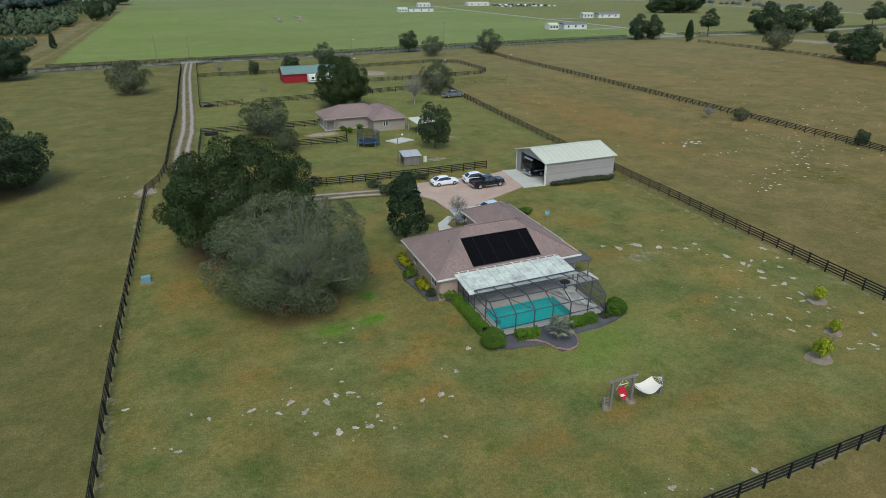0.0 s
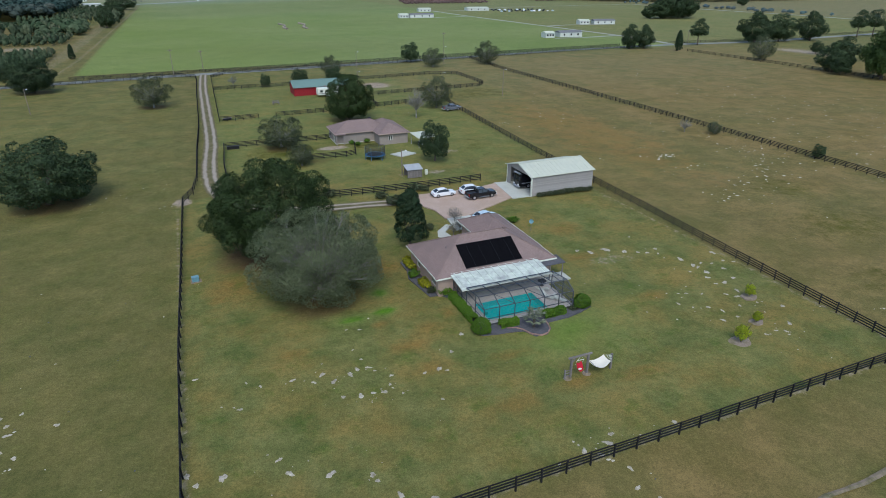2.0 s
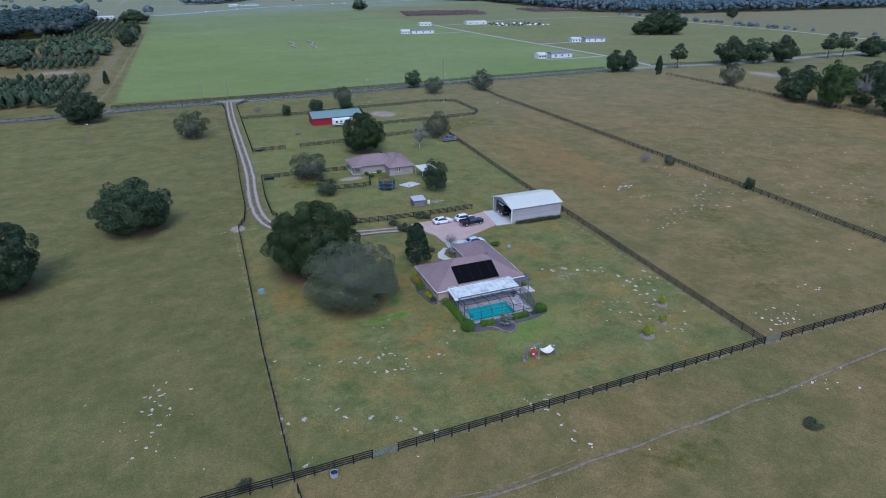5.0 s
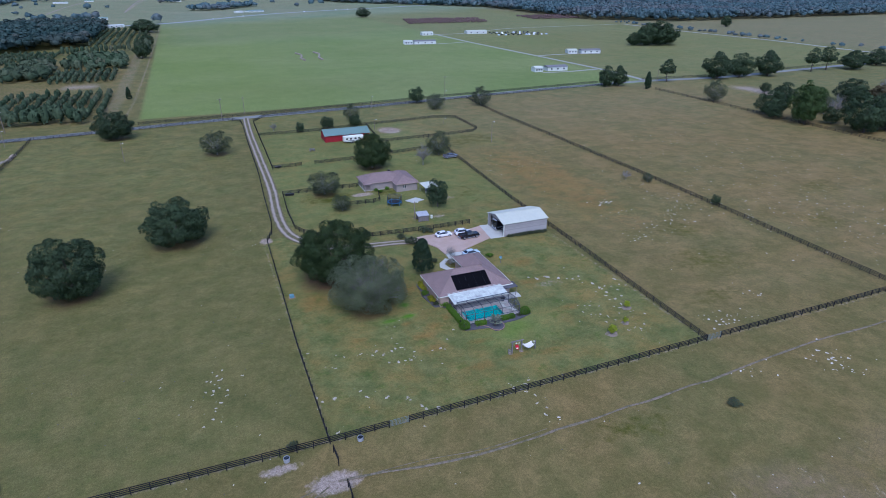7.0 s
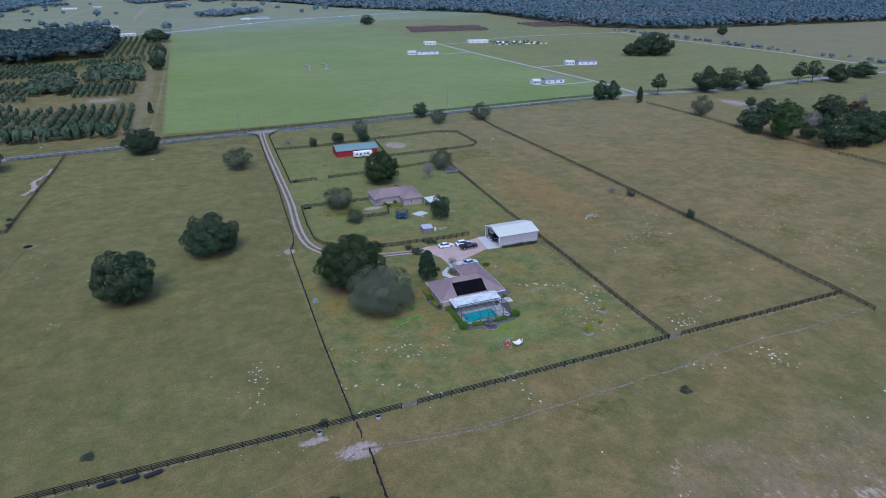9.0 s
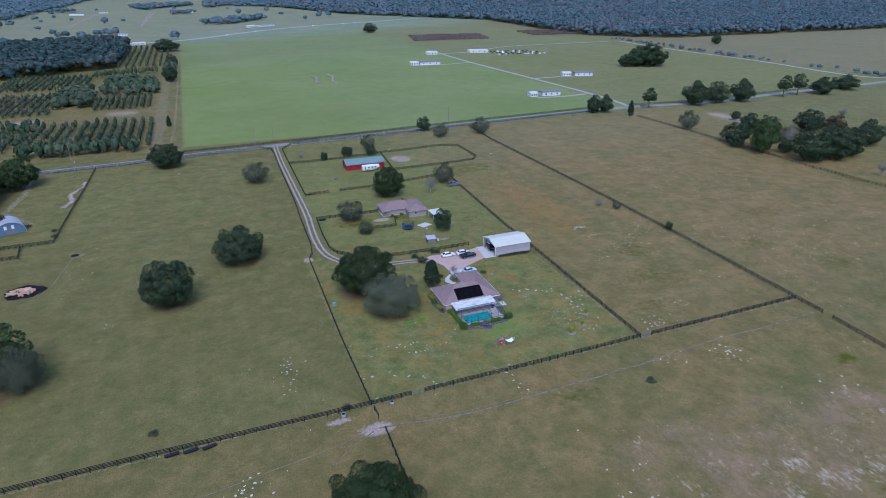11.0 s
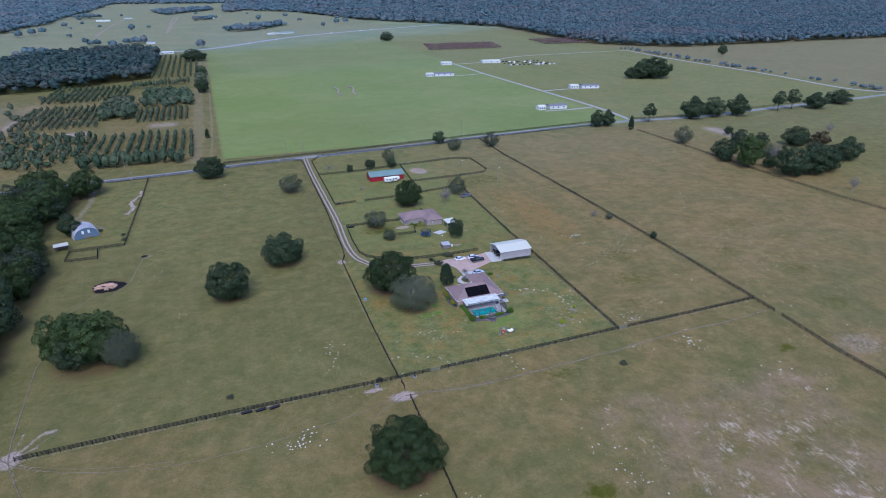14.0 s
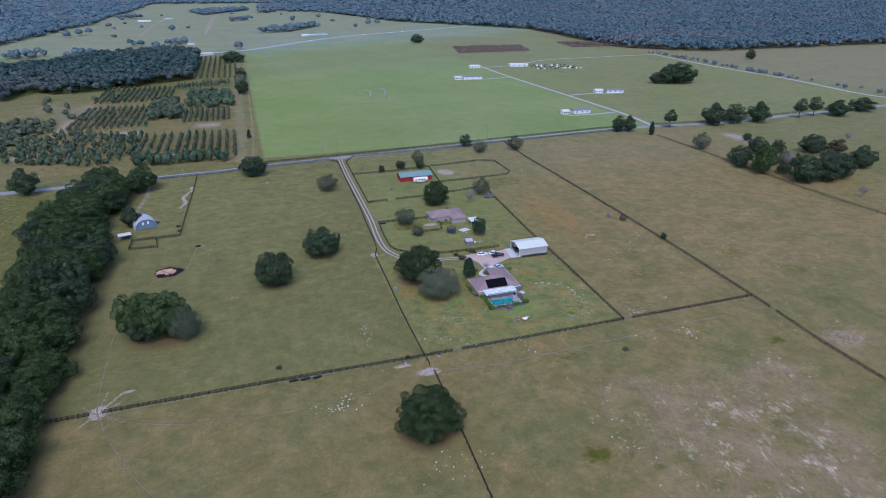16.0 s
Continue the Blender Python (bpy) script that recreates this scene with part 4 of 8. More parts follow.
def limbs(seed, centres, trunk_h, trunk_r, count, top, twigs=0, thin=0.02, spread=1.0):
    """A tapered trunk, limbs that bend towards the clumps, and twigs."""
    g = random.Random(seed)
    b = Build()
    lean = Vector((g.uniform(-0.2, 0.2), g.uniform(-0.2, 0.2), 0))
    fork = Vector((lean.x, lean.y, trunk_h))
    b.tube((0, 0, -0.3), fork * 0.5 + Vector((0, 0, 0.05)), trunk_r * 1.25, trunk_r, 9)
    b.tube(fork * 0.5, fork, trunk_r, trunk_r * 0.8, 9)
    ends = sorted((Vector(c) for c in centres), key=lambda c: g.random())
    for c in ends[:count]:
        knee = fork.lerp(c, 0.45) + Vector((g.uniform(-0.4, 0.4), g.uniform(-0.4, 0.4), g.uniform(0.1, 0.6)))
        b.tube(fork, knee, trunk_r * 0.38, trunk_r * 0.18, 6, False)
        b.tube(knee, c, trunk_r * 0.18, thin, 5, False)
        for _ in range(twigs):
            start = knee.lerp(c, g.uniform(0.1, 0.95))
            way = ((c - fork).normalized() + Vector((g.uniform(-0.9, 0.9), g.uniform(-0.9, 0.9), g.uniform(-0.3, 0.8)))).normalized()
            mid = start + way * g.uniform(0.5, 1.1) * spread
            b.tube(start, mid, thin * 1.6, thin * 0.9, 3, False)
            b.tube(mid, mid + (way + Vector((g.uniform(-0.5, 0.5), g.uniform(-0.5, 0.5), g.uniform(-0.2, 0.5)))).normalized() * g.uniform(0.4, 1.0) * spread, thin * 0.9, thin * 0.4, 3, False)
    return b


KINDS = {}


def tree_kind(key, r, h, low, leaves, leaf, clumps, clump_r, material, bark, trunk_h, trunk_r, limb_count=9, twigs=0, seed=1, **more):
    quads, centres, normals = crown_quads(seed, leaves, r, low, h, leaf, clumps, clump_r, **more)
    crown = quads_mesh("crown", quads, normals)
    crown.materials.append(material)
    trunk = limbs(seed, centres, trunk_h, trunk_r, limb_count, h, twigs).mesh("trunk", True)
    trunk.materials.append(bark)
    KINDS[key] = (r, h, trunk, crown)


def plant(key, x, y, r, h, label, category="tree", name="tree", group=""):
    r0, h0, trunk, crown = KINDS[key]
    t = thing(name, label, category, group=group)
    k = 1.1 if r > 2.2 else 1.0
    t.matrix_basis = pose(x, y, -0.05, 0, 0, rnd.uniform(0, 360)) @ Matrix.Diagonal((k * r / r0, k * r / r0, h / h0 * (1 + 0.4 * (k - 1)), 1))
    part("trunk", trunk, None, t)
    part("crown", crown, None, t)
    return t


tree_kind("oak", 9, 13.2, 0.2, 100000, 0.19, 210, 1.35, L_OAK, M_BARK, 2.2, 0.55, 14, 0, 3, flat=0.75)
tree_kind("grey", 7.8, 11.6, 0.2, 95000, 0.27, 330, 1.15, L_GREY, M_BARK_GREY, 1.6, 0.34, 150, 11, 5, flat=0.85, open_=0.1, slim=0.085)
tree_kind("pasture", 7.5, 12.5, 0.2, 34000, 0.29, 170, 1.35, L_OAK2, M_BARK, 2.0, 0.5, 10, 0, 8, flat=0.85)
tree_kind("pasture_b", 7.5, 12.5, 0.2, 32000, 0.29, 150, 1.4, L_OAK2, M_BARK, 2.0, 0.5, 10, 0, 21, flat=0.8)
tree_kind("belt", 7.0, 14, 0.3, 11000, 0.44, 75, 1.75, L_BELT, M_BARK, 2.5, 0.4, 8, 0, 12, flat=0.8)
tree_kind("belt_b", 7.0, 14, 0.3, 11000, 0.44, 65, 1.8, L_OAK2, M_BARK, 2.5, 0.4, 8, 0, 13, flat=0.8)
tree_kind("belt_grey", 7.0, 14, 0.3, 11000, 0.40, 80, 1.6, L_BELT_GREY, M_BARK_GREY, 2.5, 0.4, 8, 0, 14, flat=0.8)
tree_kind("fresh", 7.0, 16, 0.3, 13000, 0.42, 75, 1.7, L_BELT, M_BARK, 2.2, 0.45, 8, 0, 15, flat=0.8)
tree_kind("small_grey", 4.5, 8.0, 0.3, 14000, 0.30, 90, 0.95, L_DULL, M_BARK_GREY, 1.3, 0.22, 30, 4, 18, flat=0.8, slim=0.12)
tree_kind("small", 3.5, 7.5, 0.5, 9000, 0.24, 75, 0.85, L_OAK2, M_BARK, 1.4, 0.18, 8, 0, 19, flat=0.8)
tree_kind("cone", 2.6, 8.9, 0.3, 9000, 0.32, 190, 0.62, L_MAGNOLIA, M_BARK, 1.5, 0.2, 8, 0, 23, cone=0.62)
tree_kind("magnolia", 2.8, 8.9, 1.0, 20000, 0.19, 230, 0.52, L_MAGNOLIA, M_BARK, 1.5, 0.2, 8, 0, 24, cone=0.42)
tree_kind("far", 7.0, 14, 0.0, 8000, 0.52, 70, 1.7, L_OAK2, M_BARK, 2.5, 0.4, 6, 0, 27, flat=0.8)
tree_kind("far_russet", 6.0, 11, 0.8, 2500, 0.8, 40, 1.6, L_BROWN, M_BARK, 2.5, 0.3, 6, 0, 29, flat=0.8)
tree_kind("pine", 5.0, 16, 4.0, 3000, 0.6, 34, 1.5, L_OAK2, M_BARK, 6.0, 0.3, 6, 0, 31, flat=0.6)
tree_kind("bare", 3.0, 8.0, 1.5, 900, 0.22, 60, 0.8, L_BARE, M_BARK_GREY, 1.8, 0.12, 40, 8, 33, slim=0.2)
tree_kind("shrub", 0.9, 1.1, 0.05, 900, 0.16, 26, 0.26, L_HEDGE, M_BARK, 0.25, 0.05, 5, 0, 35)
tree_kind("lime_shrub", 0.7, 0.8, 0.05, 650, 0.15, 20, 0.22, L_LIME, M_BARK, 0.2, 0.04, 5, 0, 37)
tree_kind("dull_shrub", 1.4, 1.8, 0.05, 900, 0.22, 26, 0.38, L_DULL, M_BARK, 0.3, 0.05, 6, 1, 39)
tree_kind("sapling", 1.0, 1.9, 0.3, 1500, 0.15, 34, 0.3, L_CITRUS, M_BARK, 0.6, 0.05, 6, 1, 41)
tree_kind("ball", 1.1, 1.9, 0.02, 11000, 0.085, 420, 0.13, L_HEDGE, M_BARK, 0.25, 0.06, 5, 0, 43, flat=1.0, open_=-0.47)

OAK, GREY = "broad dark-green live oak with a dense crown", "grey-green deciduous tree with thinning twiggy crown"
plant("oak", 14.0, 55.3, 8.5, 13.4, OAK + " on the lawn", name="oak")
plant("grey", 17.4, 38.4, 7.9, 11.4, GREY + " on the lawn")
plant("magnolia", 33.9, 49.6, 2.6, 8.8, "dark glossy upright magnolia beside the house", name="magnolia")
plant("oak", -9.1, -35.3, 8.4, 12.6, "round dense dark-green oak in open pasture", name="oak")
for key, x, y, r, h in (("pasture", -42.9, 68, 7.0, 13.9), ("pasture_b", -21.4, 92, 7.8, 11.6), ("pasture_b", -45.7, 225, 7.4, 12.1), ("small_grey", -5.7, 181.8, 5.4, 9.6)):
    plant(key, x, y, r, h, "rounded olive-green oak alone in the pasture", name="oak", group="pasture oaks")
plant("belt", -86.5, 43.0, 6.0, 15.0, "dark leafy tree in the middle of a clump")
plant("belt", -92.3, 44.4, 5.8, 15.5, "dark leafy tree at the edge of a clump")
plant("fresh", -82, 41.5, 7.2, 16.2, "fresh-green leafy tree in the middle of a clump")
plant("belt_b", -88, 38.5, 5.2, 9.5, "spreading leafy tree in the middle of a clump")
plant("belt", -79.5, 38.5, 5.0, 12.5, "dark leafy tree in the middle of a clump")
plant("grey", -75.4, 35.4, 4.9, 11.6, GREY + " beside a clump")
plant("small_grey", 24.4, 117.2, 5.2, 7.3, GREY + " in a fenced yard")
plant("small_grey", 26.1, 99.1, 2.8, 5.2, "small grey-green tree by a yard fence")
plant("oak", 47.5, 140, 6.5, 12.4, OAK + " beyond the second house", name="oak")
plant("small", 54.9, 91.9, 3.1, 8.9, "slim olive tree beside an open carport")
plant("small_grey", 77.6, 147.6, 4.4, 9.8, "thin grey tree over a parked pickup")
plant("bare", 66.5, 136, 3.0, 8.6, "nearly bare pale tree on a lawn")
for key, x, y, r, h in (("small", 32.5, 207.6, 2.0, 4.9), ("small", 46.1, 211.9, 3.0, 5.3), ("small", 58.6, 208.3, 2.8, 6.0), ("small_grey", 60.5, 222, 3.6, 8.5)):
    plant(key, x, y, r, h, "small round tree near the red barn", group="barn trees")
for key, x, y, r, h in (("small", 106.8, 254.5, 4.2, 8.9), ("small_grey", 110.5, 234, 4.3, 8.5), ("small_grey", 137.8, 234, 5.0, 10.4)):
    plant(key, x, y, r, h, "roadside tree with a rounded crown", group="roadside trees")
FAR_A = (("far", 242.7, 262, 5.1, 13.3), ("far", 252.4, 261, 5.5, 12.8), ("cone", 262, 244, 2.3, 10.7), ("pine", 294, 263, 5.1, 14.2), ("far", 336.4, 259.7, 9.5, 18.4),
         ("far", 357.6, 260, 8.2, 16.7), ("far", 381.8, 257, 8.8, 17.8), ("pine", 431.6, 261, 5.3, 16.5), ("pine", 450.5, 263, 5.6, 16.6), ("far", 474, 259, 9.6, 14.4))
FAR_B = (("far", 516.8, 268.5, 10.7, 12.6), ("small_grey", 270.5, 196, 5.6, 12.0), ("far", 270, 156, 7.2, 12.3), ("fresh", 267, 133, 7.4, 21), ("fresh", 273, 138, 5.5, 18), ("far", 301, 175, 6.0, 12), ("small", 321, 205, 3.2, 6.5),
         ("far", 341, 163, 8.2, 13.5), ("far_russet", 356, 157, 6.0, 9.6), ("far", 318, 172, 4.5, 9), ("far", 340, 124, 7.6, 15), ("far", 277, 110, 8.4, 17), ("far", 290, 108, 8.2, 17.5), ("far", 303, 110, 8.0, 16), ("far", 312, 116, 6.0, 12),
         ("small_grey", 297, 146, 3.6, 10), ("bare", 290, 135, 4.0, 13), ("pine", 284, 124, 3.2, 13), ("small", 279, 128, 4.0, 8), ("small_grey", 330, 140, 4.4, 10), ("pine", 327, 150, 3.4, 12), ("bare", 285, 77, 2.6, 8), ("bare", 397, 182, 3.2, 8), ("small", 263, 148, 4.0, 7))
FAR_C = (("far", 457.9, 462, 15, 24.2), ("far", 441, 466.5, 10.8, 18.5), ("far", 470, 468, 12, 21), ("far", 449, 470, 12, 22), ("far", 431, 470, 8, 13), ("far", 725, 635, 6.8, 15.6), ("far", 289, 1034, 11.7, 16.6), ("far", -106.8, 153.4, 4.4, 10.9),
         ("far", -171.9, 224.6, 7.2, 15.6), ("far", -53.5, 823, 15.7, 16.2), ("far", -46.2, 639, 6.3, 14.5), ("far", -46.7, 534.6, 6.6, 15.8), ("cone", -46, 327, 1.8, 7.4))
for key, x, y, r, h in FAR_A + FAR_B + FAR_C:
    plant(key, x, y, r, h, "russet-leaved tree in a distant group" if key == "far_russet" else "distant dark-green field tree", group="distant trees")

# belt of trees at the western edge
BELT = [(-115.5, -70), (-113.5, -20), (-116, 20), (-118, 58), (-115.5, 98), (-117, 124), (-128, 150), (-120, 188), (-106, 222)]
g_belt = random.Random(4)
for k in range(len(BELT) - 1):
    (ax, ay), (bx, by) = BELT[k], BELT[k + 1]
    steps = max(2, int(math.hypot(bx - ax, by - ay) / 7.6))
    for s in range(steps):
        t = (s + g_belt.uniform(-0.3, 0.3)) / steps
        for off in (0, -10.5, -20) if k < 3 else (0, -10, -19) if k < 5 else (0, -9, -18):
            plant(g_belt.choice(("belt", "belt_b", "belt", "fresh", "belt_grey", "belt", "fresh")), ax + (bx - ax) * t + off + g_belt.uniform(-2, 2), ay + (by - ay) * t + g_belt.uniform(-2, 2),
                  g_belt.uniform(4.8, 8.6), g_belt.uniform(9.5, 17), "leafy dark-green tree in a dense belt", group="tree belt")


# ---------------------------------------------------------------- distant woods, nursery rows and groves
def dome_template(seed, sprays, around=13, rings=6):
    """A far crown: a lumpy leaf surface over a dome with loose sprays standing out of it, in a unit ball."""
    g = np.random.default_rng(seed)
    lumps = g.normal(size=(11, 3)) + (0, 0, 0.5)
    lumps /= np.linalg.norm(lumps, axis=1)[:, None]
    high = 0.14 + 0.16 * g.random(11)

    def out(d):
        near = np.exp(-(1 - d @ lumps.T) / 0.055) * high
        return d * (0.68 + near.max(axis=1) + 0.03 * g.normal(size=len(d)))[:, None]

    th = np.linspace(0.25, 2.2, rings)
    ph = np.arange(around) * 2 * np.pi / around
    grid = np.array([(np.sin(t) * np.cos(p), np.sin(t) * np.sin(p), np.cos(t)) for t in th for p in ph])
    v = np.concatenate([out(grid), out(np.array([[0, 0, 1.0]]))])
    f = [(r * around + k, (r + 1) * around + k, (r + 1) * around + (k + 1) % around, r * around + (k + 1) % around) for r in range(rings - 1) for k in range(around)]
    f += [(around * rings, k, (k + 1) % around, (k + 1) % around) for k in range(around)]
    d = g.normal(size=(sprays, 3)) + (0, 0, 0.4)
    d /= np.linalg.norm(d, axis=1)[:, None]
    p = out(d)
    n = d + 0.5 * g.normal(size=(sprays, 3))
    n /= np.linalg.norm(n, axis=1)[:, None]
    a = np.cross(n, g.normal(size=(sprays, 3)))
    a /= np.linalg.norm(a, axis=1)[:, None]
    b = np.cross(n, a)
    s = 0.30 * (0.4 + 1.0 * g.random((sprays, 1)))
    quads = np.stack([p + a * s, p + b * s * 0.75, p - a * s, p - b * s * 0.75], 1).reshape(-1, 3)
    k = len(v)
    caps = np.array([q[:3] for q in f[-around:]])
    return np.concatenate([v, quads]), np.concatenate([np.array(f[:-around]), np.arange(4 * sprays).reshape(-1, 4) + k]), caps


def crowns(name, places, material, label, category, sprays=40, around=13, rings=6, flat=0.8):
    """Many far crowns in one mesh: rows of x, y, radius, height; each crown keeps a tone."""
    shapes = [dome_template(s, sprays, around, rings) for s in range(9)]
    verts, quads, caps, tones, k = [], [], [], [], 0
    g = np.random.default_rng(2)
    for i, (x, y, r, h) in enumerate(places):
        v, f, top = shapes[i % 9]
        a = g.random() * 6.28
        rot = np.stack([v[:, 0] * np.cos(a) - v[:, 1] * np.sin(a), v[:, 0] * np.sin(a) + v[:, 1] * np.cos(a), v[:, 2]], 1)
        tall = min(h / 2, flat * r)
        verts.append(rot * (r, r, tall) + (x, y, h - tall))
        quads.append(f + k)
        caps.append(top + k)
        tones.append(np.full(len(v), g.random()))
        k += len(v)
    verts, quads, caps = np.concatenate(verts).astype(np.float32), np.concatenate(quads).astype(np.int32), np.concatenate(caps).astype(np.int32)
    m = bpy.data.meshes.new(name)
    m.vertices.add(len(verts))
    m.vertices.foreach_set("co", verts.ravel())
    m.loops.add(quads.size + caps.size)
    m.loops.foreach_set("vertex_index", np.concatenate([quads.ravel(), caps.ravel()]))
    m.polygons.add(len(quads) + len(caps))
    m.polygons.foreach_set("loop_start", np.concatenate([np.arange(0, quads.size, 4), quads.size + np.arange(0, caps.size, 3)]).astype(np.int32))
    m.update(calc_edges=True)
    m.shade_smooth()
    m.attributes.new("tone", "FLOAT", "POINT").data.foreach_set("value", np.concatenate(tones).astype(np.float32))
    m.materials.append(material)
    return tagged(new(name, m), label, category, kind="stuff")


def scatter(poly, spacing, seed, r, h, slope=0.0):
    g = random.Random(seed)
    xs, ys = [p[0] for p in poly], [p[1] for p in poly]
    out, y = [], min(ys)
    while y < max(ys):
        gap = spacing + slope * max(0.0, y - 900)
        x = min(xs) + g.uniform(0, gap)
        while x < max(xs):
            px, py = x + g.uniform(-0.35, 0.35) * gap, y + g.uniform(-0.35, 0.35) * gap
            if within(poly, px, py):
                k = gap / spacing
                out.append((px, py, g.uniform(*r) * k, g.uniform(*h)))
            x += gap
        y += gap
    return out


crowns("far_woods", scatter(WOODS, 8.0, 5, (3.8, 7.6), (9.5, 17.5), 0.0105), L_FAR_HAZY, "dark green woodland stretching to the horizon, bluish from haze in its leaf colour", "woods", 34, 7, 3, 0.65)
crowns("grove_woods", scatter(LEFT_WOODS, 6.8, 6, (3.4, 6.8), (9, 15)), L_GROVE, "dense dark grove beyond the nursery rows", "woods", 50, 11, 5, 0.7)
places = []
for poly in ([(-452, 1166), (-445, 1290), (-430, 1534), (-398, 1772), (-412, 2007), (-404, 2486), (-413, 3300), (-1500, 3300), (-1100, 1500), (-620, 1180)],
             [(46, 2220), (127, 2380), (242, 2291), (341, 2045), (517, 2180), (648, 1973), (847, 2587), (363, 3282), (64, 2925)],
             [(10, 1366), (57, 1355), (105, 1430), (168, 1530), (150, 1570), (60, 1460), (10, 1400)], [(-388, 935), (-352, 940), (-333, 975), (-345, 1000), (-385, 975)],
             [(-300, 940), (-262, 925), (-255, 965), (-290, 985)], [(-235, 1095), (-205, 1090), (-210, 1125), (-232, 1130)], [(-172, 1105), (-140, 1125), (-135, 1150), (-165, 1140)],
             [(-385, 2010), (-320, 2005), (-325, 2060), (-380, 2070)], [(-60, 1780), (0, 1850), (-10, 1890), (-60, 1830)], [(-140, 2140), (10, 2500), (-10, 2650), (-200, 2420)],
             [(-1500, 3250), (800, 3250), (800, 3700), (-1500, 3700)]):
    places += scatter(poly, 11, 8, (4.6, 9.4), (8, 16), 0.008)
for x, y in ((-180, 1035), (-354, 1422), (-365, 1382), (-379, 1331), (-187, 1470), (-43, 1010), (-32, 1022), (-52, 1000), (300, 1560), (330, 1590), (210, 1900), (120, 1800)):
    places.append((x, y, 10.5, 15))
g_far = random.Random(11)
for _ in range(20):
    places.append((g_far.uniform(-420, 420), g_far.uniform(1300, 2300), g_far.uniform(5, 10), g_far.uniform(7, 14)))
for _ in range(60):
    places.append((625 + g_far.uniform(-4, 6), g_far.uniform(300, 760), g_far.uniform(2, 4.5), g_far.uniform(3, 6)))
places = [p for p in places if along([(-420, 800), (-107, 951), (-20, 1000), (161, 1203), (455, 1388), (900, 1640)], p[0], p[1]) > 18 and not (-40 < p[0] < 620 and 280 < p[1] < 1180 and p[0] < 560)]
crowns("far_groves", places, L_FAR_HAZY, "scattered dark trees and groves on far fields", "trees", 16, 8, 4)


def nursery():
    g = random.Random(3)
    out = []
    blocks = ((-96, -56, 275, 352, 5.6, 3.0, 1.8, 5.2), (-121, -98, 285, 352, 6.0, 4.0, 1.6, 5.0), (-98, -58, 402, 450, 4.6, 3.2, 1.9, 5.0), (-185, -126, 394, 483, 5.2, 3.4, 1.6, 4.2),
              (-186, -118, 513, 600, 5.2, 3.8, 1.7, 4.2), (-101, -50, 660, 884, 7.0, 5.5, 2.0, 5.0))
    for x0, x1, y0, y1, row, step, r, h in blocks:
        x = x0
        while x < x1:
            y = y0
            while y < y1:
                if g.random() > 0.10:
                    out.append((x + g.uniform(-0.3, 0.3), y + g.uniform(-0.4, 0.4), r * g.uniform(0.5, 0.92), h * g.uniform(0.55, 1.1)))
                y += step
            x += row
    for _ in range(60):
        out.append((g.uniform(-242, -197), g.uniform(345, 432), g.uniform(2.4, 4.8), g.uniform(4, 8)))
    for _ in range(22):
        out.append((g.uniform(-240, -165), g.uniform(290, 560), g.uniform(2.5, 5), g.uniform(4, 8)))
    for k in range(15):
        out.append((-114 + 53 * k / 14, 583 + 23 * k / 14, 2.4 * g.uniform(0.8, 1.1), 8 * g.uniform(0.8, 1.1)))
    for poly, gap, r, h in (([(-225, 310), (-215, 340), (-177, 392), (-150, 358), (-124, 358), (-122, 296), (-146, 270)], 6.2, (1.2, 2.9), (2.4, 7.0)),
                            ([(-127, 418), (-103, 418), (-106, 497), (-128, 500)], 7.0, (3.5, 6), (6, 10)), ([(-98, 462), (-56, 458), (-56, 536), (-99, 540)], 8.0, (3, 5.5), (6, 10)),
                            ([(-120, 264), (-56, 262), (-56, 272), (-122, 278)], 5.5, (2.5, 3.6), (7, 10)), ([(-44, 560), (-52, 560), (-50, 660), (-43, 660)], 11.0, (4, 6.5), (8, 13))):
        out += scatter(poly, gap, 12, r, h)
    return out


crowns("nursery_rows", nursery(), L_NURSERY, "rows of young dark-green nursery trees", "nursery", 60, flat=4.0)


def windrows():
    g = random.Random(9)
    out = []
    for x0, x1, y0, y1, rows in ((310, 445, 845, 930, 6), (545, 640, 880, 955, 4)):
        for k in range(rows):
            y = y0 + (y1 - y0) * k / (rows - 1)
            for s in range(26):
                out.append((x0 + (x1 - x0) * s / 26 + 4 * k + g.uniform(-1, 1), y + g.uniform(-1.5, 1.5), g.uniform(2.2, 3.4), g.uniform(2.5, 4)))
    return out


crowns("brush_rows", windrows(), surface("brush", (0.135, 0.090, 0.080), 0.95, grain=1, amount=0.4, bump=0), "long rows of piled reddish-brown brush", "brush")


# ---------------------------------------------------------------- building helpers
def hip(b, x0, x1, y0, y1, z, pitch, thick=0.14):
    """A hip roof over a rectangle, as a closed solid with a flat underside."""
    w, d = x1 - x0, y1 - y0
    if w >= d:
        h = d / 2 * pitch
        ridge = [(x0 + d / 2, y0 + d / 2), (x1 - d / 2, y0 + d / 2)]
        faces = [(0, 1, 5, 4), (1, 2, 5), (2, 3, 4, 5), (3, 0, 4)]
    else:
        h = w / 2 * pitch
        ridge = [(x0 + w / 2, y0 + w / 2), (x0 + w / 2, y1 - w / 2)]
        faces = [(1, 2, 5, 4), (2, 3, 5), (3, 0, 4, 5), (0, 1, 4)]
    corners = [(x0, y0), (x1, y0), (x1, y1), (x0, y1)]
    verts = [(x, y, z) for x, y in corners] + [(x, y, z + h) for x, y in ridge] + [(x, y, z - thick) for x, y in corners]
    faces += [(0, 6, 7, 1), (1, 7, 8, 2), (2, 8, 9, 3), (3, 9, 6, 0), (9, 8, 7, 6)]
    return b.add(verts, faces)


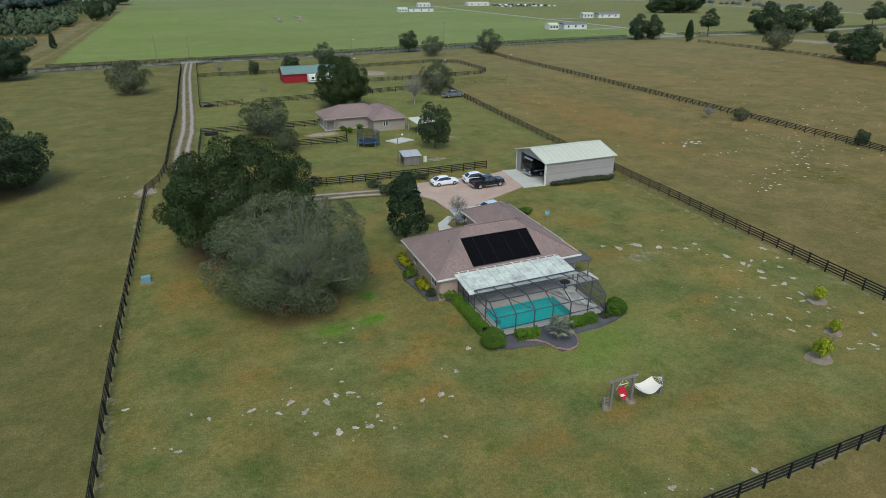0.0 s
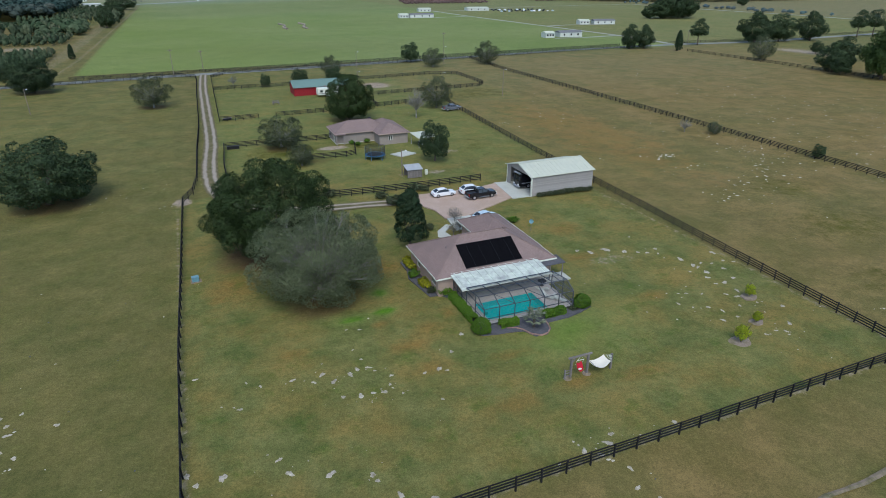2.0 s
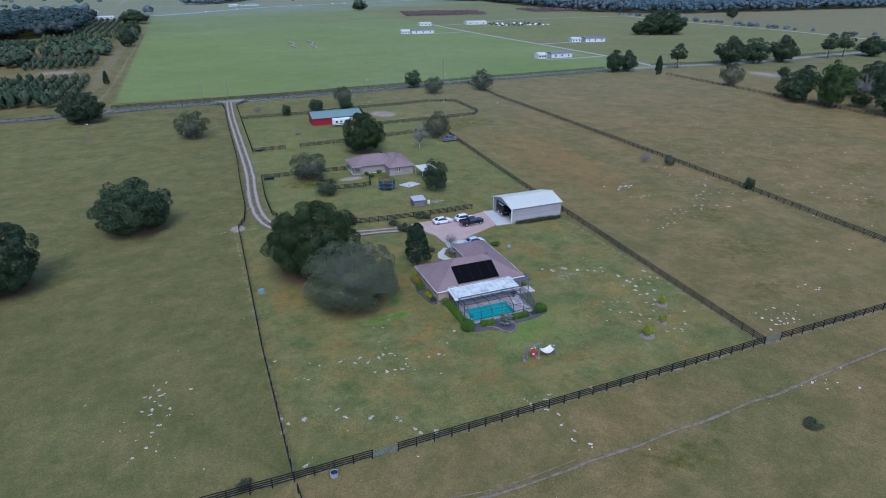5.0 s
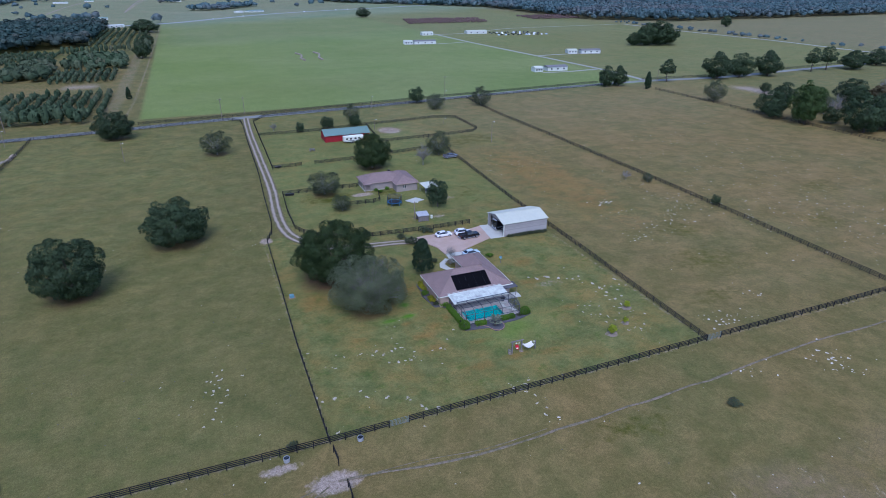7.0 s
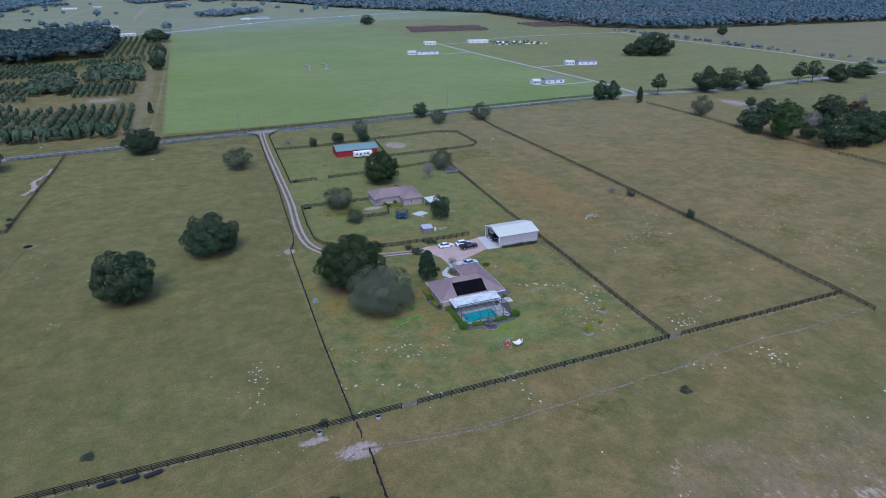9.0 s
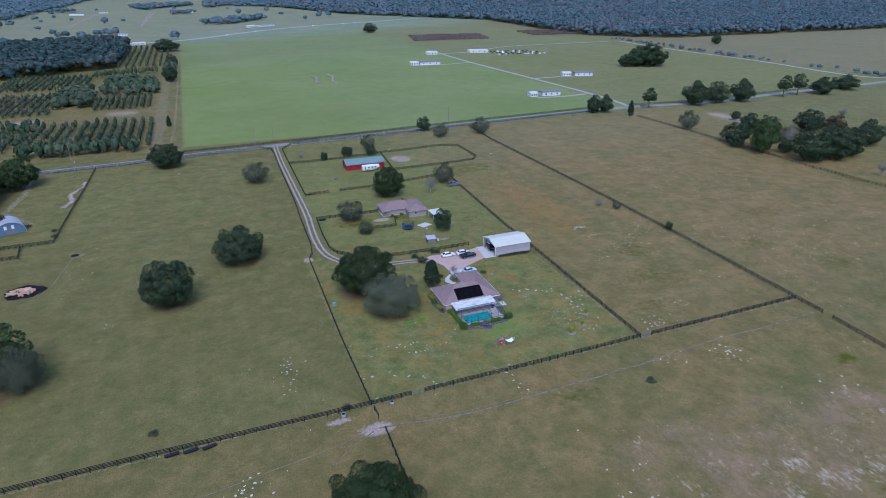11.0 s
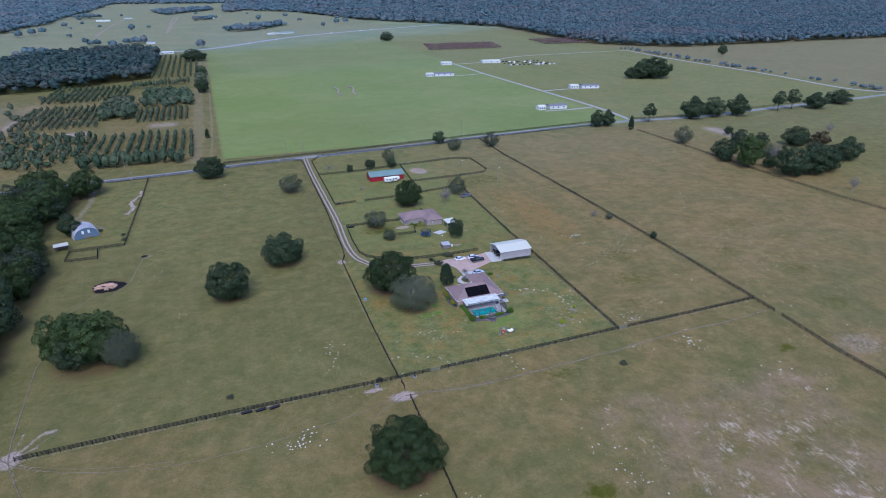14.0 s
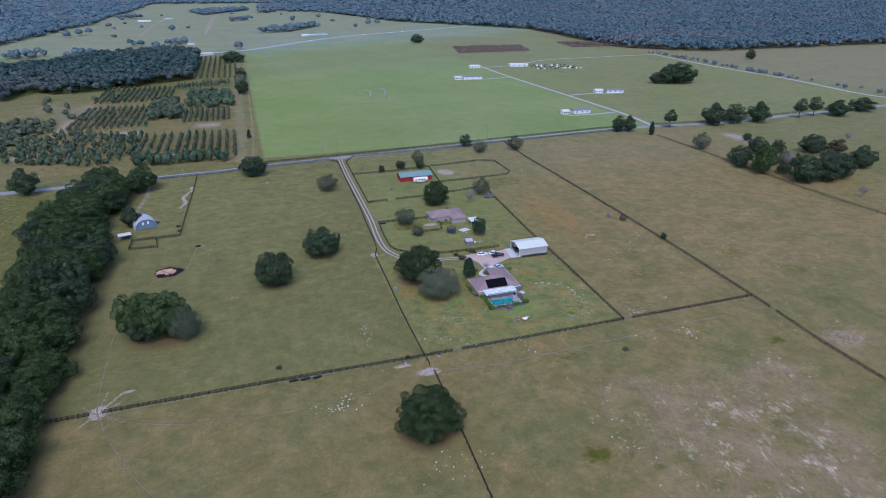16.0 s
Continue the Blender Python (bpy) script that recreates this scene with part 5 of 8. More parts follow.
def ridge_caps(b, x0, x1, y0, y1, z, pitch):
    """Raised caps along the hips and the ridge."""
    w, d = x1 - x0, y1 - y0
    s = min(w, d) / 2
    top = z + s * pitch
    ends = [(x0 + s, y0 + s), (x1 - s, y1 - s)]
    if w >= d:
        hips = [((x0, y0), 0), ((x0, y1), 0), ((x1, y0), 1), ((x1, y1), 1)]
    else:
        hips = [((x0, y0), 0), ((x1, y0), 0), ((x0, y1), 1), ((x1, y1), 1)]
    for (x, y), e in hips:
        b.bar((x, y, z + 0.03), (*ends[e], top + 0.03), 0.24, 0.05)
    b.bar((*ends[0], top + 0.03), (*ends[1], top + 0.03), 0.24, 0.05)
    return b


def fascia(parent, x0, x1, y0, y1, z, material):
    for ax, ay, bx, by in ((x0, y0, x1, y0), (x1, y0, x1, y1), (x1, y1, x0, y1), (x0, y1, x0, y0)):
        d = Vector((bx - ax, by - ay, 0)).normalized() * 0.03
        out = Vector((d.y, -d.x, 0))
        part("fascia", Build().bar(Vector((ax, ay, z - 0.07)) + out, Vector((bx, by, z - 0.07)) + out, 0.05, 0.2), material, parent)


def wall_run(a, b, h, thick, holes=(), z0=-0.2):
    """A wall from a to b with openings (from, to, sill, head) cut through it."""
    shape = Build()
    a, b = Vector((*a, 0)), Vector((*b, 0))
    d = (b - a).normalized()
    side = Vector((-d.y, d.x, 0)) * thick / 2

    def block(s0, s1, low, high):
        if s1 - s0 < 1e-3 or high - low < 1e-3:
            return
        p, q = a + d * s0, a + d * s1
        shape.slab([(p - side).to_2d()[:], (q - side).to_2d()[:], (q + side).to_2d()[:], (p + side).to_2d()[:]], low, high)

    shape.weld = True
    s = 0.0
    for s0, s1, sill, head in sorted(holes):
        block(s, s0, z0, h)
        block(s0, s1, z0, sill)
        block(s0, s1, head, h)
        s = s1
    block(s, (b - a).length, z0, h)
    return shape


def window(parent, a, d, s0, s1, sill, head, name="window", frame_m=None):
    """A framed pane set into an opening of a wall that starts at a and runs along d."""
    a, d = Vector((*a, 0)), Vector((*d, 0)).normalized()
    p, q = a + d * s0, a + d * s1
    n = Vector((-d.y, d.x, 0)) * 0.03
    pane = Build()
    pane.slab([(p - n).to_2d()[:], (q - n).to_2d()[:], (q + n).to_2d()[:], (p + n).to_2d()[:]], sill, head)
    w = part(name, pane, M_GLASS_DARK, parent, "dark glass pane in a pale frame")
    fb = Build()
    for u, v in (((p, sill), (q, sill)), ((p, head), (q, head)), ((p, sill), (p, head)), ((q, sill), (q, head)), (((p + q) / 2, sill), ((p + q) / 2, head))):
        fb.bar(u[0] + Vector((0, 0, u[1])), v[0] + Vector((0, 0, v[1])), 0.16, 0.09)
    part("window_frame", fb, frame_m or M_TRIM, w)
    return w


# ---------------------------------------------------------------- main house with solar collectors and pool cage
def main_house():
    h = thing("house", "tan stucco bungalow with brown hipped shingle roof and pool cage", "house", 0, 0)
    wall_z = 2.62
    west = ((31.8, 43.0), (31.8, 32.4))
    runs = {"west": (*west, [(8.2, 9.6, 1.0, 1.9), (2.5, 3.7, 0.9, 2.0)]), "south": ((31.8, 32.4), (48.7, 32.4), [(3.0, 5.4, 0.1, 2.1), (8.0, 10.4, 0.1, 2.1)]), "east": ((48.7, 32.4), (48.7, 49.3), []),
            "north": ((48.7, 49.3), (42.7, 49.3), [(1.0, 5.8, 0.05, 2.2)]), "court": ((42.7, 49.3), (42.7, 43.0), []), "back": ((42.7, 43.0), (31.8, 43.0), [(7.5, 8.5, 0.1, 2.1)])}
    for key, (a, b, holes) in runs.items():
        wall = part("wall", wall_run(a, b, wall_z, 0.22, holes), M_STUCCO, h)
        for hole in holes:
            window(wall, a, (b[0] - a[0], b[1] - a[1]), *hole)
    z, pitch = 2.72, 0.53
    main, wing = (31.2, 49.2, 31.8, 43.6), (42.0, 49.35, 36.0, 49.9)
    roof = part("roof", hip(hip(Build(), *main, z, pitch), *wing, z + 0.01, pitch), M_SHINGLE, h)
    part("ridge_cap", ridge_caps(Build(), *main, z, pitch), M_SHINGLE, roof)
    part("ridge_cap", ridge_caps(Build(), 42.0, 49.35, 40.5, 49.9, z, pitch), M_SHINGLE, roof)
    fascia(roof, *main, z, M_TRIM)
    fascia(roof, *wing, z + 0.01, M_TRIM)
    part("slab", Build().box(31.95, 48.55, 32.55, 42.85, -0.2, 0.08), M_CONCRETE, h)
    for x, y in ((39.2, 40.5), (46.5, 41.5), (34.6, 36.8)):
        zz = z + min(y - 31.8, 43.6 - y, x - 31.2) * pitch
        part("vent_pipe", Build().tube((x, y, zz - 0.1), (x, y, zz + 0.4), 0.05), M_SHINGLE_FAR, roof)
    for x in (41.5, 44.3):
        zz = z + (43.6 - 38.4) * pitch
        part("roof_vent", Build().box(x - 0.25, x + 0.25, 38.2, 38.7, zz - 0.15, zz + 0.18, 0.04), M_SHINGLE, roof)
    # seven collectors up the south slope
    for k in range(7):
        x0 = 35.75 + k * 1.205
        ya, yb = 32.55, 36.1
        za, zb = z + (ya - 31.8) * pitch + 0.09, z + (yb - 31.8) * pitch + 0.09
        b = Build().add([(x0, ya, za), (x0 + 1.197, ya, za), (x0 + 1.197, yb, zb), (x0, yb, zb), (x0, ya, za - 0.05), (x0 + 1.197, ya, za - 0.05), (x0 + 1.197, yb, zb - 0.05), (x0, yb, zb - 0.05)],
                        [(0, 1, 2, 3), (7, 6, 5, 4), (0, 4, 5, 1), (1, 5, 6, 2), (2, 6, 7, 3), (3, 7, 4, 0)])
        panel = part("solar_collector", b, M_PANEL, roof, "matt black pool-heating collector")
        part("header_pipe", Build().tube((x0, ya - 0.03, za + 0.01), (x0 + 1.2, ya - 0.03, za + 0.01), 0.035), M_BLACK, panel)
        part("header_pipe", Build().tube((x0, yb + 0.03, zb + 0.01), (x0 + 1.2, yb + 0.03, zb + 0.01), 0.035), M_BLACK, panel)
    for x in (37.2, 38.9, 40.9, 43.0):
        ya, yb = 32.5, 36.0
        za, zb = z + (ya - 31.8) * pitch + 0.13, z + (yb - 31.8) * pitch + 0.13
        part("strap", Build().bar((x, ya, za), (x - 0.1, yb, zb), 0.015, 0.012), M_BRONZE, roof, "thin dark hold-down strap")

    # patio roof of white sheets with raised ribs
    px0, px1, py0, py1, pz0, pz1 = 33.3, 46.3, 28.3, 32.35, 2.52, 2.92
    patio = part("patio_roof", Build().add([(px0, py0, pz0), (px1, py0, pz0), (px1, py1, pz1), (px0, py1, pz1), (px0, py0, pz0 - 0.12), (px1, py0, pz0 - 0.12), (px1, py1, pz1 - 0.12), (px0, py1, pz1 - 0.12)],
                                            [(0, 1, 2, 3), (7, 6, 5, 4), (0, 4, 5, 1), (1, 5, 6, 2), (2, 6, 7, 3), (3, 7, 4, 0)]), M_PATIO, h, "weathered white ribbed metal patio roof")
    for k in range(12):
        x = px0 + 0.55 + k * 1.08
        part("rib", Build().bar((x, py0 + 0.02, pz0 + 0.03), (x, py1 - 0.02, pz1 + 0.03), 0.14, 0.09), M_PATIO, patio)
    part("gutter", Build().bar((px0 - 0.05, py0 - 0.06, pz0 - 0.03), (px1 + 0.05, py0 - 0.06, pz0 - 0.03), 0.12, 0.14), M_TRIM, patio)
    part("flashing", Build().bar((px0, py1 + 0.02, pz1 + 0.06), (px1, py1 + 0.02, pz1 + 0.06), 0.12, 0.05), M_TRIM, patio)
    side_roof = part("porch_roof", Build().add([(46.5, 30.6, 2.45), (49.9, 30.6, 2.45), (49.9, 33.0, 2.6), (46.5, 33.0, 2.6), (46.5, 30.6, 2.33), (49.9, 30.6, 2.33), (49.9, 33.0, 2.48), (46.5, 33.0, 2.48)],
                                                [(0, 1, 2, 3), (7, 6, 5, 4), (0, 4, 5, 1), (1, 5, 6, 2), (2, 6, 7, 3), (3, 7, 4, 0)]), M_MULCH, h, "small dark grey porch roof")
    for x, y in ((49.6, 30.8), (47.6, 30.8)):
        part("post", Build().box(x - 0.06, x + 0.06, y - 0.06, y + 0.06, 0, 2.35), M_GREY_WOOD, side_roof)
    part("porch_slab", Build().box(46.9, 50.6, 30.0, 32.3, -0.2, 0.1), M_CONCRETE, h)
    # deck round the pool
    x0, x1, y0, y1 = POOL
    for a, b, c, d in ((33.8, x0, 23.4, 32.29), (x1, 46.8, 23.4, 32.29), (x0, x1, y1, 32.29), (x0, x1, 23.4, y0)):
        part("deck", Build().box(a, b, c, d, -0.25, 0.12), M_DECK, h)
    part("coping", Build().box(x0 - 0.15, x1 + 0.15, y1 - 0.05, y1 + 0.25, 0.1, 0.16, 0.02), M_CONCRETE, h)
    part("coping", Build().box(x0 - 0.15, x1 + 0.15, y0 - 0.25, y0 + 0.05, 0.1, 0.16, 0.02), M_CONCRETE, h)
    part("coping", Build().box(x0 - 0.25, x0 + 0.05, y0, y1, 0.1, 0.165, 0.02), M_CONCRETE, h)
    part("coping", Build().box(x1 - 0.05, x1 + 0.25, y0, y1, 0.1, 0.165, 0.02), M_CONCRETE, h)
    return h


def swimming_pool():
    x0, x1, y0, y1 = POOL
    p = thing("swimming_pool", "rectangular turquoise swimming pool sunk in a tan deck", "pool", x0, y0)
    w, d = x1 - x0, y1 - y0
    b = Build()
    b.add([(0.03, 0.03, 0.13), (w - 0.03, 0.03, 0.13), (w - 0.03, d - 0.03, 0.13), (0.03, d - 0.03, 0.13), (0.03, 0.03, -1.2), (w - 0.03, 0.03, -1.6), (w - 0.03, d - 0.03, -1.6), (0.03, d - 0.03, -1.2)],
          [(0, 1, 5, 4), (1, 2, 6, 5), (2, 3, 7, 6), (3, 0, 4, 7), (4, 5, 6, 7)])
    part("basin", b, M_BASIN, p, "turquoise plaster basin")
    for k in range(3):
        part("step", Build().box(0.05, 0.4 + 0.35 * (2 - k), d - 1.9, d - 0.05, -1.3, -0.25 - 0.3 * k), M_BASIN, p)
    s = Build().add([(0.03, 0.03, 0.02), (w - 0.03, 0.03, 0.02), (w - 0.03, d - 0.03, 0.02), (0.03, d - 0.03, 0.02)], [(0, 1, 2, 3)])
    water = part("water", s, M_WATER, p, "clear pool water")
    water.visible_shadow = False
    rail = Build()
    for y in (d - 1.5, d - 0.9):
        rail.tube((0.5, y, 0.1), (0.5, y, 0.8), 0.03).tube((0.5, y, 0.8), (-0.2, y, 0.85), 0.03).tube((-0.2, y, 0.85), (-0.3, y, 0.1), 0.03)
    part("handrail", rail, M_GALV, p)


def pool_cage():
    """Bronze frame with a mansard front, insect screen between the bars."""
    c = thing("pool_cage", "dark bronze screened enclosure over the pool", "pool enclosure", 33.9, 23.3)
    w, d = 12.5, 5.0
    eave, top, knee = 2.3, 3.15, 1.7
    bays = 6
    step = w / bays

    def bar(name, a, b, s=0.09):
        part(name, Build().bar(a, b, s, s), M_CAGE, c)

    def sheet(*corners):
        part("screen", Build().add(corners, [tuple(range(len(corners)))]), M_SCREEN, c, "dark insect screen")

    back = d + 0.05
    for k in range(bays + 1):
        x = k * step
        bar("post", (x, 0, 0), (x, 0, eave))
        bar("rafter", (x, 0, eave), (x, knee, top))
        bar("beam", (x, knee, top), (x, back, 2.75))
    for z in (0.1, 0.95, eave):
        bar("rail", (0, 0, z), (w, 0, z), 0.07)
    bar("purlin", (0, knee, top), (w, knee, top), 0.09)
    bar("purlin", (0, (knee + back) / 2, 2.95), (w, (knee + back) / 2, 2.95), 0.06)
    bar("purlin", (0, back, 2.75), (w, back, 2.75), 0.09)
    for x in (0, w):
        for y in (2.4, back):
            bar("post", (x, y, 0), (x, y, 2.95 if y < 3 else 2.75))
        for z in (0.1, 0.95, 2.2):
            bar("rail", (x, 0, z), (x, 9.0 if x == 0 else back, z), 0.07)
    for y in (6.3, 7.6, 8.9):
        bar("post", (-0.1, y, 0), (-0.1, y, 2.4))
    for k in range(bays):
        xa, xb = k * step, (k + 1) * step
        sheet((xa, 0, 0.1), (xb, 0, 0.1), (xb, 0, eave), (xa, 0, eave))
        sheet((xa, 0, eave), (xb, 0, eave), (xb, knee, top), (xa, knee, top))
        sheet((xa, knee, top), (xb, knee, top), (xb, back, 2.75), (xa, back, 2.75))
    for x in (0, w):
        sheet((x, 0, 0.1), (x, knee, 0.1), (x, knee, top), (x, 0, eave))
        sheet((x, knee, 0.1), (x, back, 0.1), (x, back, 2.75), (x, knee, top))
    sheet((-0.1, back, 0.1), (-0.1, 8.95, 0.1), (-0.1, 8.95, 2.45), (-0.1, back, 2.35))
    for k in (1, 3, 5):
        bar("brace", (k * step, knee, top), ((k + 1) * step, 0, eave), 0.05)


main_house()
swimming_pool()
pool_cage()


def sun_lounger(x, y, turn):
    t = thing("sun_lounger", "pale slatted sun lounger on the pool deck", "lounger", x, y, 0.12, turn, group="sun loungers")
    for k in range(7):
        part("slat", Build().box(-0.3, 0.3, -0.9 + k * 0.18, -0.9 + k * 0.18 + 0.13, 0.32, 0.36), M_TRIM, t)
    back_b = Build().bar((0, 0.38, 0.34), (0, 0.95, 0.75), 0.6, 0.05)
    part("backrest", back_b, M_TRIM, t)
    for px in (-0.27, 0.27):
        for py in (-0.8, 0.3):
            part("leg", Build().box(px - 0.025, px + 0.025, py - 0.025, py + 0.025, 0, 0.32), M_TRIM, t)


sun_lounger(44.6, 26.2, 25)
sun_lounger(45.6, 25.0, 30)
sun_lounger(44.9, 28.2, 80)
ft = thing("patio_table", "dark round patio table by the pool", "table", 45.7, 29.6, 0.12)
part("tabletop", Build().tube((0, 0, 0.7), (0, 0, 0.74), 0.6, 0.6, 16), M_BRONZE, ft)
part("pedestal", Build().tube((0, 0, 0), (0, 0, 0.7), 0.06), M_BRONZE, ft)
part("base", Build().tube((0, 0, 0), (0, 0, 0.04), 0.3, 0.25, 12), M_BRONZE, ft)


# ---------------------------------------------------------------- planting round the house
def hedge(name, pts, wide, high, seed, label):
    """A clipped run of leaves along a line."""
    g = np.random.default_rng(seed)
    out = []
    for (ax, ay), (bx, by) in zip(pts, pts[1:]):
        run = math.hypot(bx - ax, by - ay)
        count = int(1300 * run)
        t = g.random(count)
        u, v = g.random(count) * 2 - 1, g.random(count)
        face = g.random(count)
        u = np.where(face < 0.5, np.sign(u) * (0.82 + 0.22 * g.random(count)), u)
        v = np.where(face >= 0.5, 0.86 + 0.2 * g.random(count), v)
        bulge = 1 + 0.12 * np.sin(t * run * 4.1 + seed)
        dx, dy = (bx - ax) / run, (by - ay) / run
        p = np.stack([ax + (bx - ax) * t - dy * u * wide / 2 * bulge, ay + (by - ay) * t + dx * u * wide / 2 * bulge, v * high * (1 + 0.08 * np.sin(t * run * 3))], 1)
        n = g.normal(size=(count, 3)) + (0, 0, 0.6)
        n /= np.linalg.norm(n, axis=1)[:, None]
        a = np.cross(n, g.normal(size=(count, 3)))
        a /= np.linalg.norm(a, axis=1)[:, None]
        b = np.cross(n, a)
        s = 0.13 * (0.6 + 0.8 * g.random(count))[:, None]
        out.append(np.stack([p + a * s * 0.6, p + b * s * 0.45, p - a * s * 0.6, p - b * s * 0.45], 1))
    m = quads_mesh(name, np.concatenate(out))
    m.materials.append(L_HEDGE)
    return tagged(new(name, m), label, "hedge", "hedges")


def bed(name, outline, label):
    return solid(name, Build().slab(outline, -0.1, 0.05), M_MULCH, label, "bed", kind="structure")


bed("planting_bed", [(32.2, 32.2), (33.9, 32.0), (34.0, 23.4), (47.0, 23.4), (47.3, 25.2), (48.9, 24.4), (48.8, 22.6), (46.8, 21.8), (44.6, 21.3), (41.6, 21.2), (41.2, 19.9), (40.2, 19.0), (38.7, 19.1), (37.9, 20.6), (36.2, 21.0), (34.4, 21.2), (33.0, 21.6), (32.3, 22.6), (32.9, 24.4), (32.9, 31.2)],
    "dark grey mulch bed round the pool enclosure")
bed("planting_bed_2", [(30.3, 44.0), (31.9, 44.2), (31.75, 32.5), (30.6, 32.7), (30.1, 36.0), (29.7, 38.6), (30.3, 41)], "dark grey mulch bed along the house wall")
hedge("hedge", [(33.1, 31.3), (33.2, 24.3)], 0.95, 0.9, 1, "low clipped bright-green hedge beside the pool enclosure")
hedge("hedge", [(35.6, 22.4), (38.0, 22.3)], 0.95, 0.8, 2, "low clipped bright-green hedge before the pool enclosure")
hedge("hedge", [(41.6, 22.4), (44.7, 22.5)], 0.95, 0.8, 3, "low clipped bright-green hedge before the pool enclosure")
plant("ball", 33.1, 22.3, 1.15, 1.9, "round clipped green bush at a bed corner", "bush", "bush")
plant("ball", 47.5, 22.9, 1.05, 1.85, "round clipped green bush at a bed corner", "bush", "bush")
for x, y, key in ((31.4, 43.8, "lime_shrub"), (31.3, 42.6, "lime_shrub"), (31.3, 41.3, "lime_shrub"), (30.6, 38.8, "shrub"), (31.1, 36.3, "lime_shrub"), (31.1, 35.2, "lime_shrub"), (31.3, 33.6, "dull_shrub"), (32.6, 32.7, "shrub")):
    r0, h0 = KINDS[key][:2]
    s = rnd.uniform(1.0, 1.3) * (0.4 if key == "dull_shrub" else 1)
    plant(key, x, y, r0 * s, h0 * s, "low yellow-green shrub against the stucco wall" if key == "lime_shrub" else "low green shrub against the stucco wall", "shrub", "shrub", "wall shrubs")
for x, y in ((46.6, 23.0), (46.0, 22.7)):
    plant("dull_shrub", x, y, 0.6, 0.5, "small grey-green ground cover in mulch", "shrub", "shrub")


def edging():
    """Bricks in a curve before the palm."""
    e = thing("brick_edging", "curved low brick edging round a small palm", "edging", 39.5, 20.6)
    b = Build().box(-0.11, 0.11, -0.055, 0.055, -0.05, 0.14, 0.012)
    m = b.mesh("brick")
    m.materials.append(M_BRICK)
    pts = [(-3.2, 1.2), (-2.2, 0.9), (-1.6, 0.2), (-1.1, -1.0), (-0.2, -1.7), (0.8, -1.5), (1.5, -0.8), (1.8, 0.2), (1.9, 1.0)]
    for (ax, ay), (bx, by) in zip(pts, pts[1:]):
        run = math.hypot(bx - ax, by - ay)
        n = max(1, round(run / 0.24))
        for k in range(n):
            ob = part("brick", m, M_BRICK, e)
            ob.matrix_basis = pose(ax + (bx - ax) * (k + 0.5) / n, ay + (by - ay) * (k + 0.5) / n, 0.03, 0, 0, math.degrees(math.atan2(by - ay, bx - ax)))


edging()


def palm(x, y):
    p = thing("palm", "small grey-green fan palm in a mulch bed", "palm", x, y)
    part("trunk", Build().tube((0, 0, -0.1), (0, 0, 1.25), 0.18, 0.14, 9), M_BARK, p)
    g = random.Random(5)
    for k in range(38):
        az, lift = g.uniform(0, 6.28), g.uniform(-0.2, 1.2)
        way = Vector((math.cos(az) * math.cos(lift), math.sin(az) * math.cos(lift), math.sin(lift)))
        tip = Vector((0, 0, 1.3)) + way * g.uniform(0.7, 1.05)
        b = Build().tube((0, 0, 1.25), tip, 0.02, 0.012, 3, False)
        side = way.cross(Vector((0, 0, 1))).normalized()
        for j in range(13):
            a = (j - 6) / 6 * 1.15
            d = (way * math.cos(a) + side * math.sin(a) + Vector((0, 0, -0.25 * abs(a) - 0.15))).normalized()
            u = d.cross(way + Vector((0.01, 0, 0.3))).normalized() * 0.035
            end = tip + d * g.uniform(0.55, 0.8)
            b.add([tip, tip + d * 0.3 + u, end, tip + d * 0.3 - u], [(0, 1, 2, 3)])
        part("frond", b, L_PALM, p)


palm(39.4, 20.9)


def satellite_dish(x, y):
    s = thing("satellite_dish", "grey satellite dish on a short pole in the lawn", "satellite dish", x, y)
    part("pole", Build().tube((0, 0, -0.2), (0, 0, 1.25), 0.04), M_SHINGLE_FAR, s)
    b = Build()
    axis = Vector((-0.5, -0.75, 0.45)).normalized()
    u = axis.cross(Vector((0, 0, 1))).normalized()
    w = u.cross(axis)
    rings = [[Vector((0, 0, 1.45)) + axis * (0.16 * k * k / 9 - 0.05) + (u * math.cos(a) + w * math.sin(a)) * 0.37 * k / 3 for a in [2 * math.pi * i / 14 for i in range(14)]] for k in range(1, 4)]
    b.v = [tuple(Vector((0, 0, 1.45)) - axis * 0.05)] + [tuple(p) for ring in rings for p in ring]
    b.f = [(0, 1 + i, 1 + (i + 1) % 14) for i in range(14)] + [(1 + 14 * r + i, 15 + 14 * r + i, 15 + 14 * r + (i + 1) % 14, 1 + 14 * r + (i + 1) % 14) for r in range(2) for i in range(14)]
    part("reflector", b, M_BOX_BLUE, s, smooth=True)
    part("feed_arm", Build().tube(Vector((0, 0, 1.45)) - w * 0.4, Vector((0, 0, 1.45)) + axis * 0.5 - w * 0.1, 0.02), M_GALV, s)


satellite_dish(54.4, 47.6)
plant("shrub", 53.3, 51.8, 1.1, 1.0, "bright green bush behind the house", "bush", "bush")
plant("bare", 43.2, 51.4, 1.4, 3.0, "pale flowering small tree by the entrance", "tree", "tree")
plant("bare", 41.6, 50.3, 1.2, 2.6, "pale flowering small tree by the entrance", "tree", "tree")
solid("entry_path", Build().slab([(39.0, 50.6), (40.5, 48.0), (42.4, 46.8), (42.5, 48.2), (41.2, 49.6), (40.8, 52.0), (42.9, 54.2), (42.2, 55.0), (39.8, 52.8)], -0.1, 0.07), M_CONCRETE, "curved pale concrete path to the entrance", "path", kind="structure")


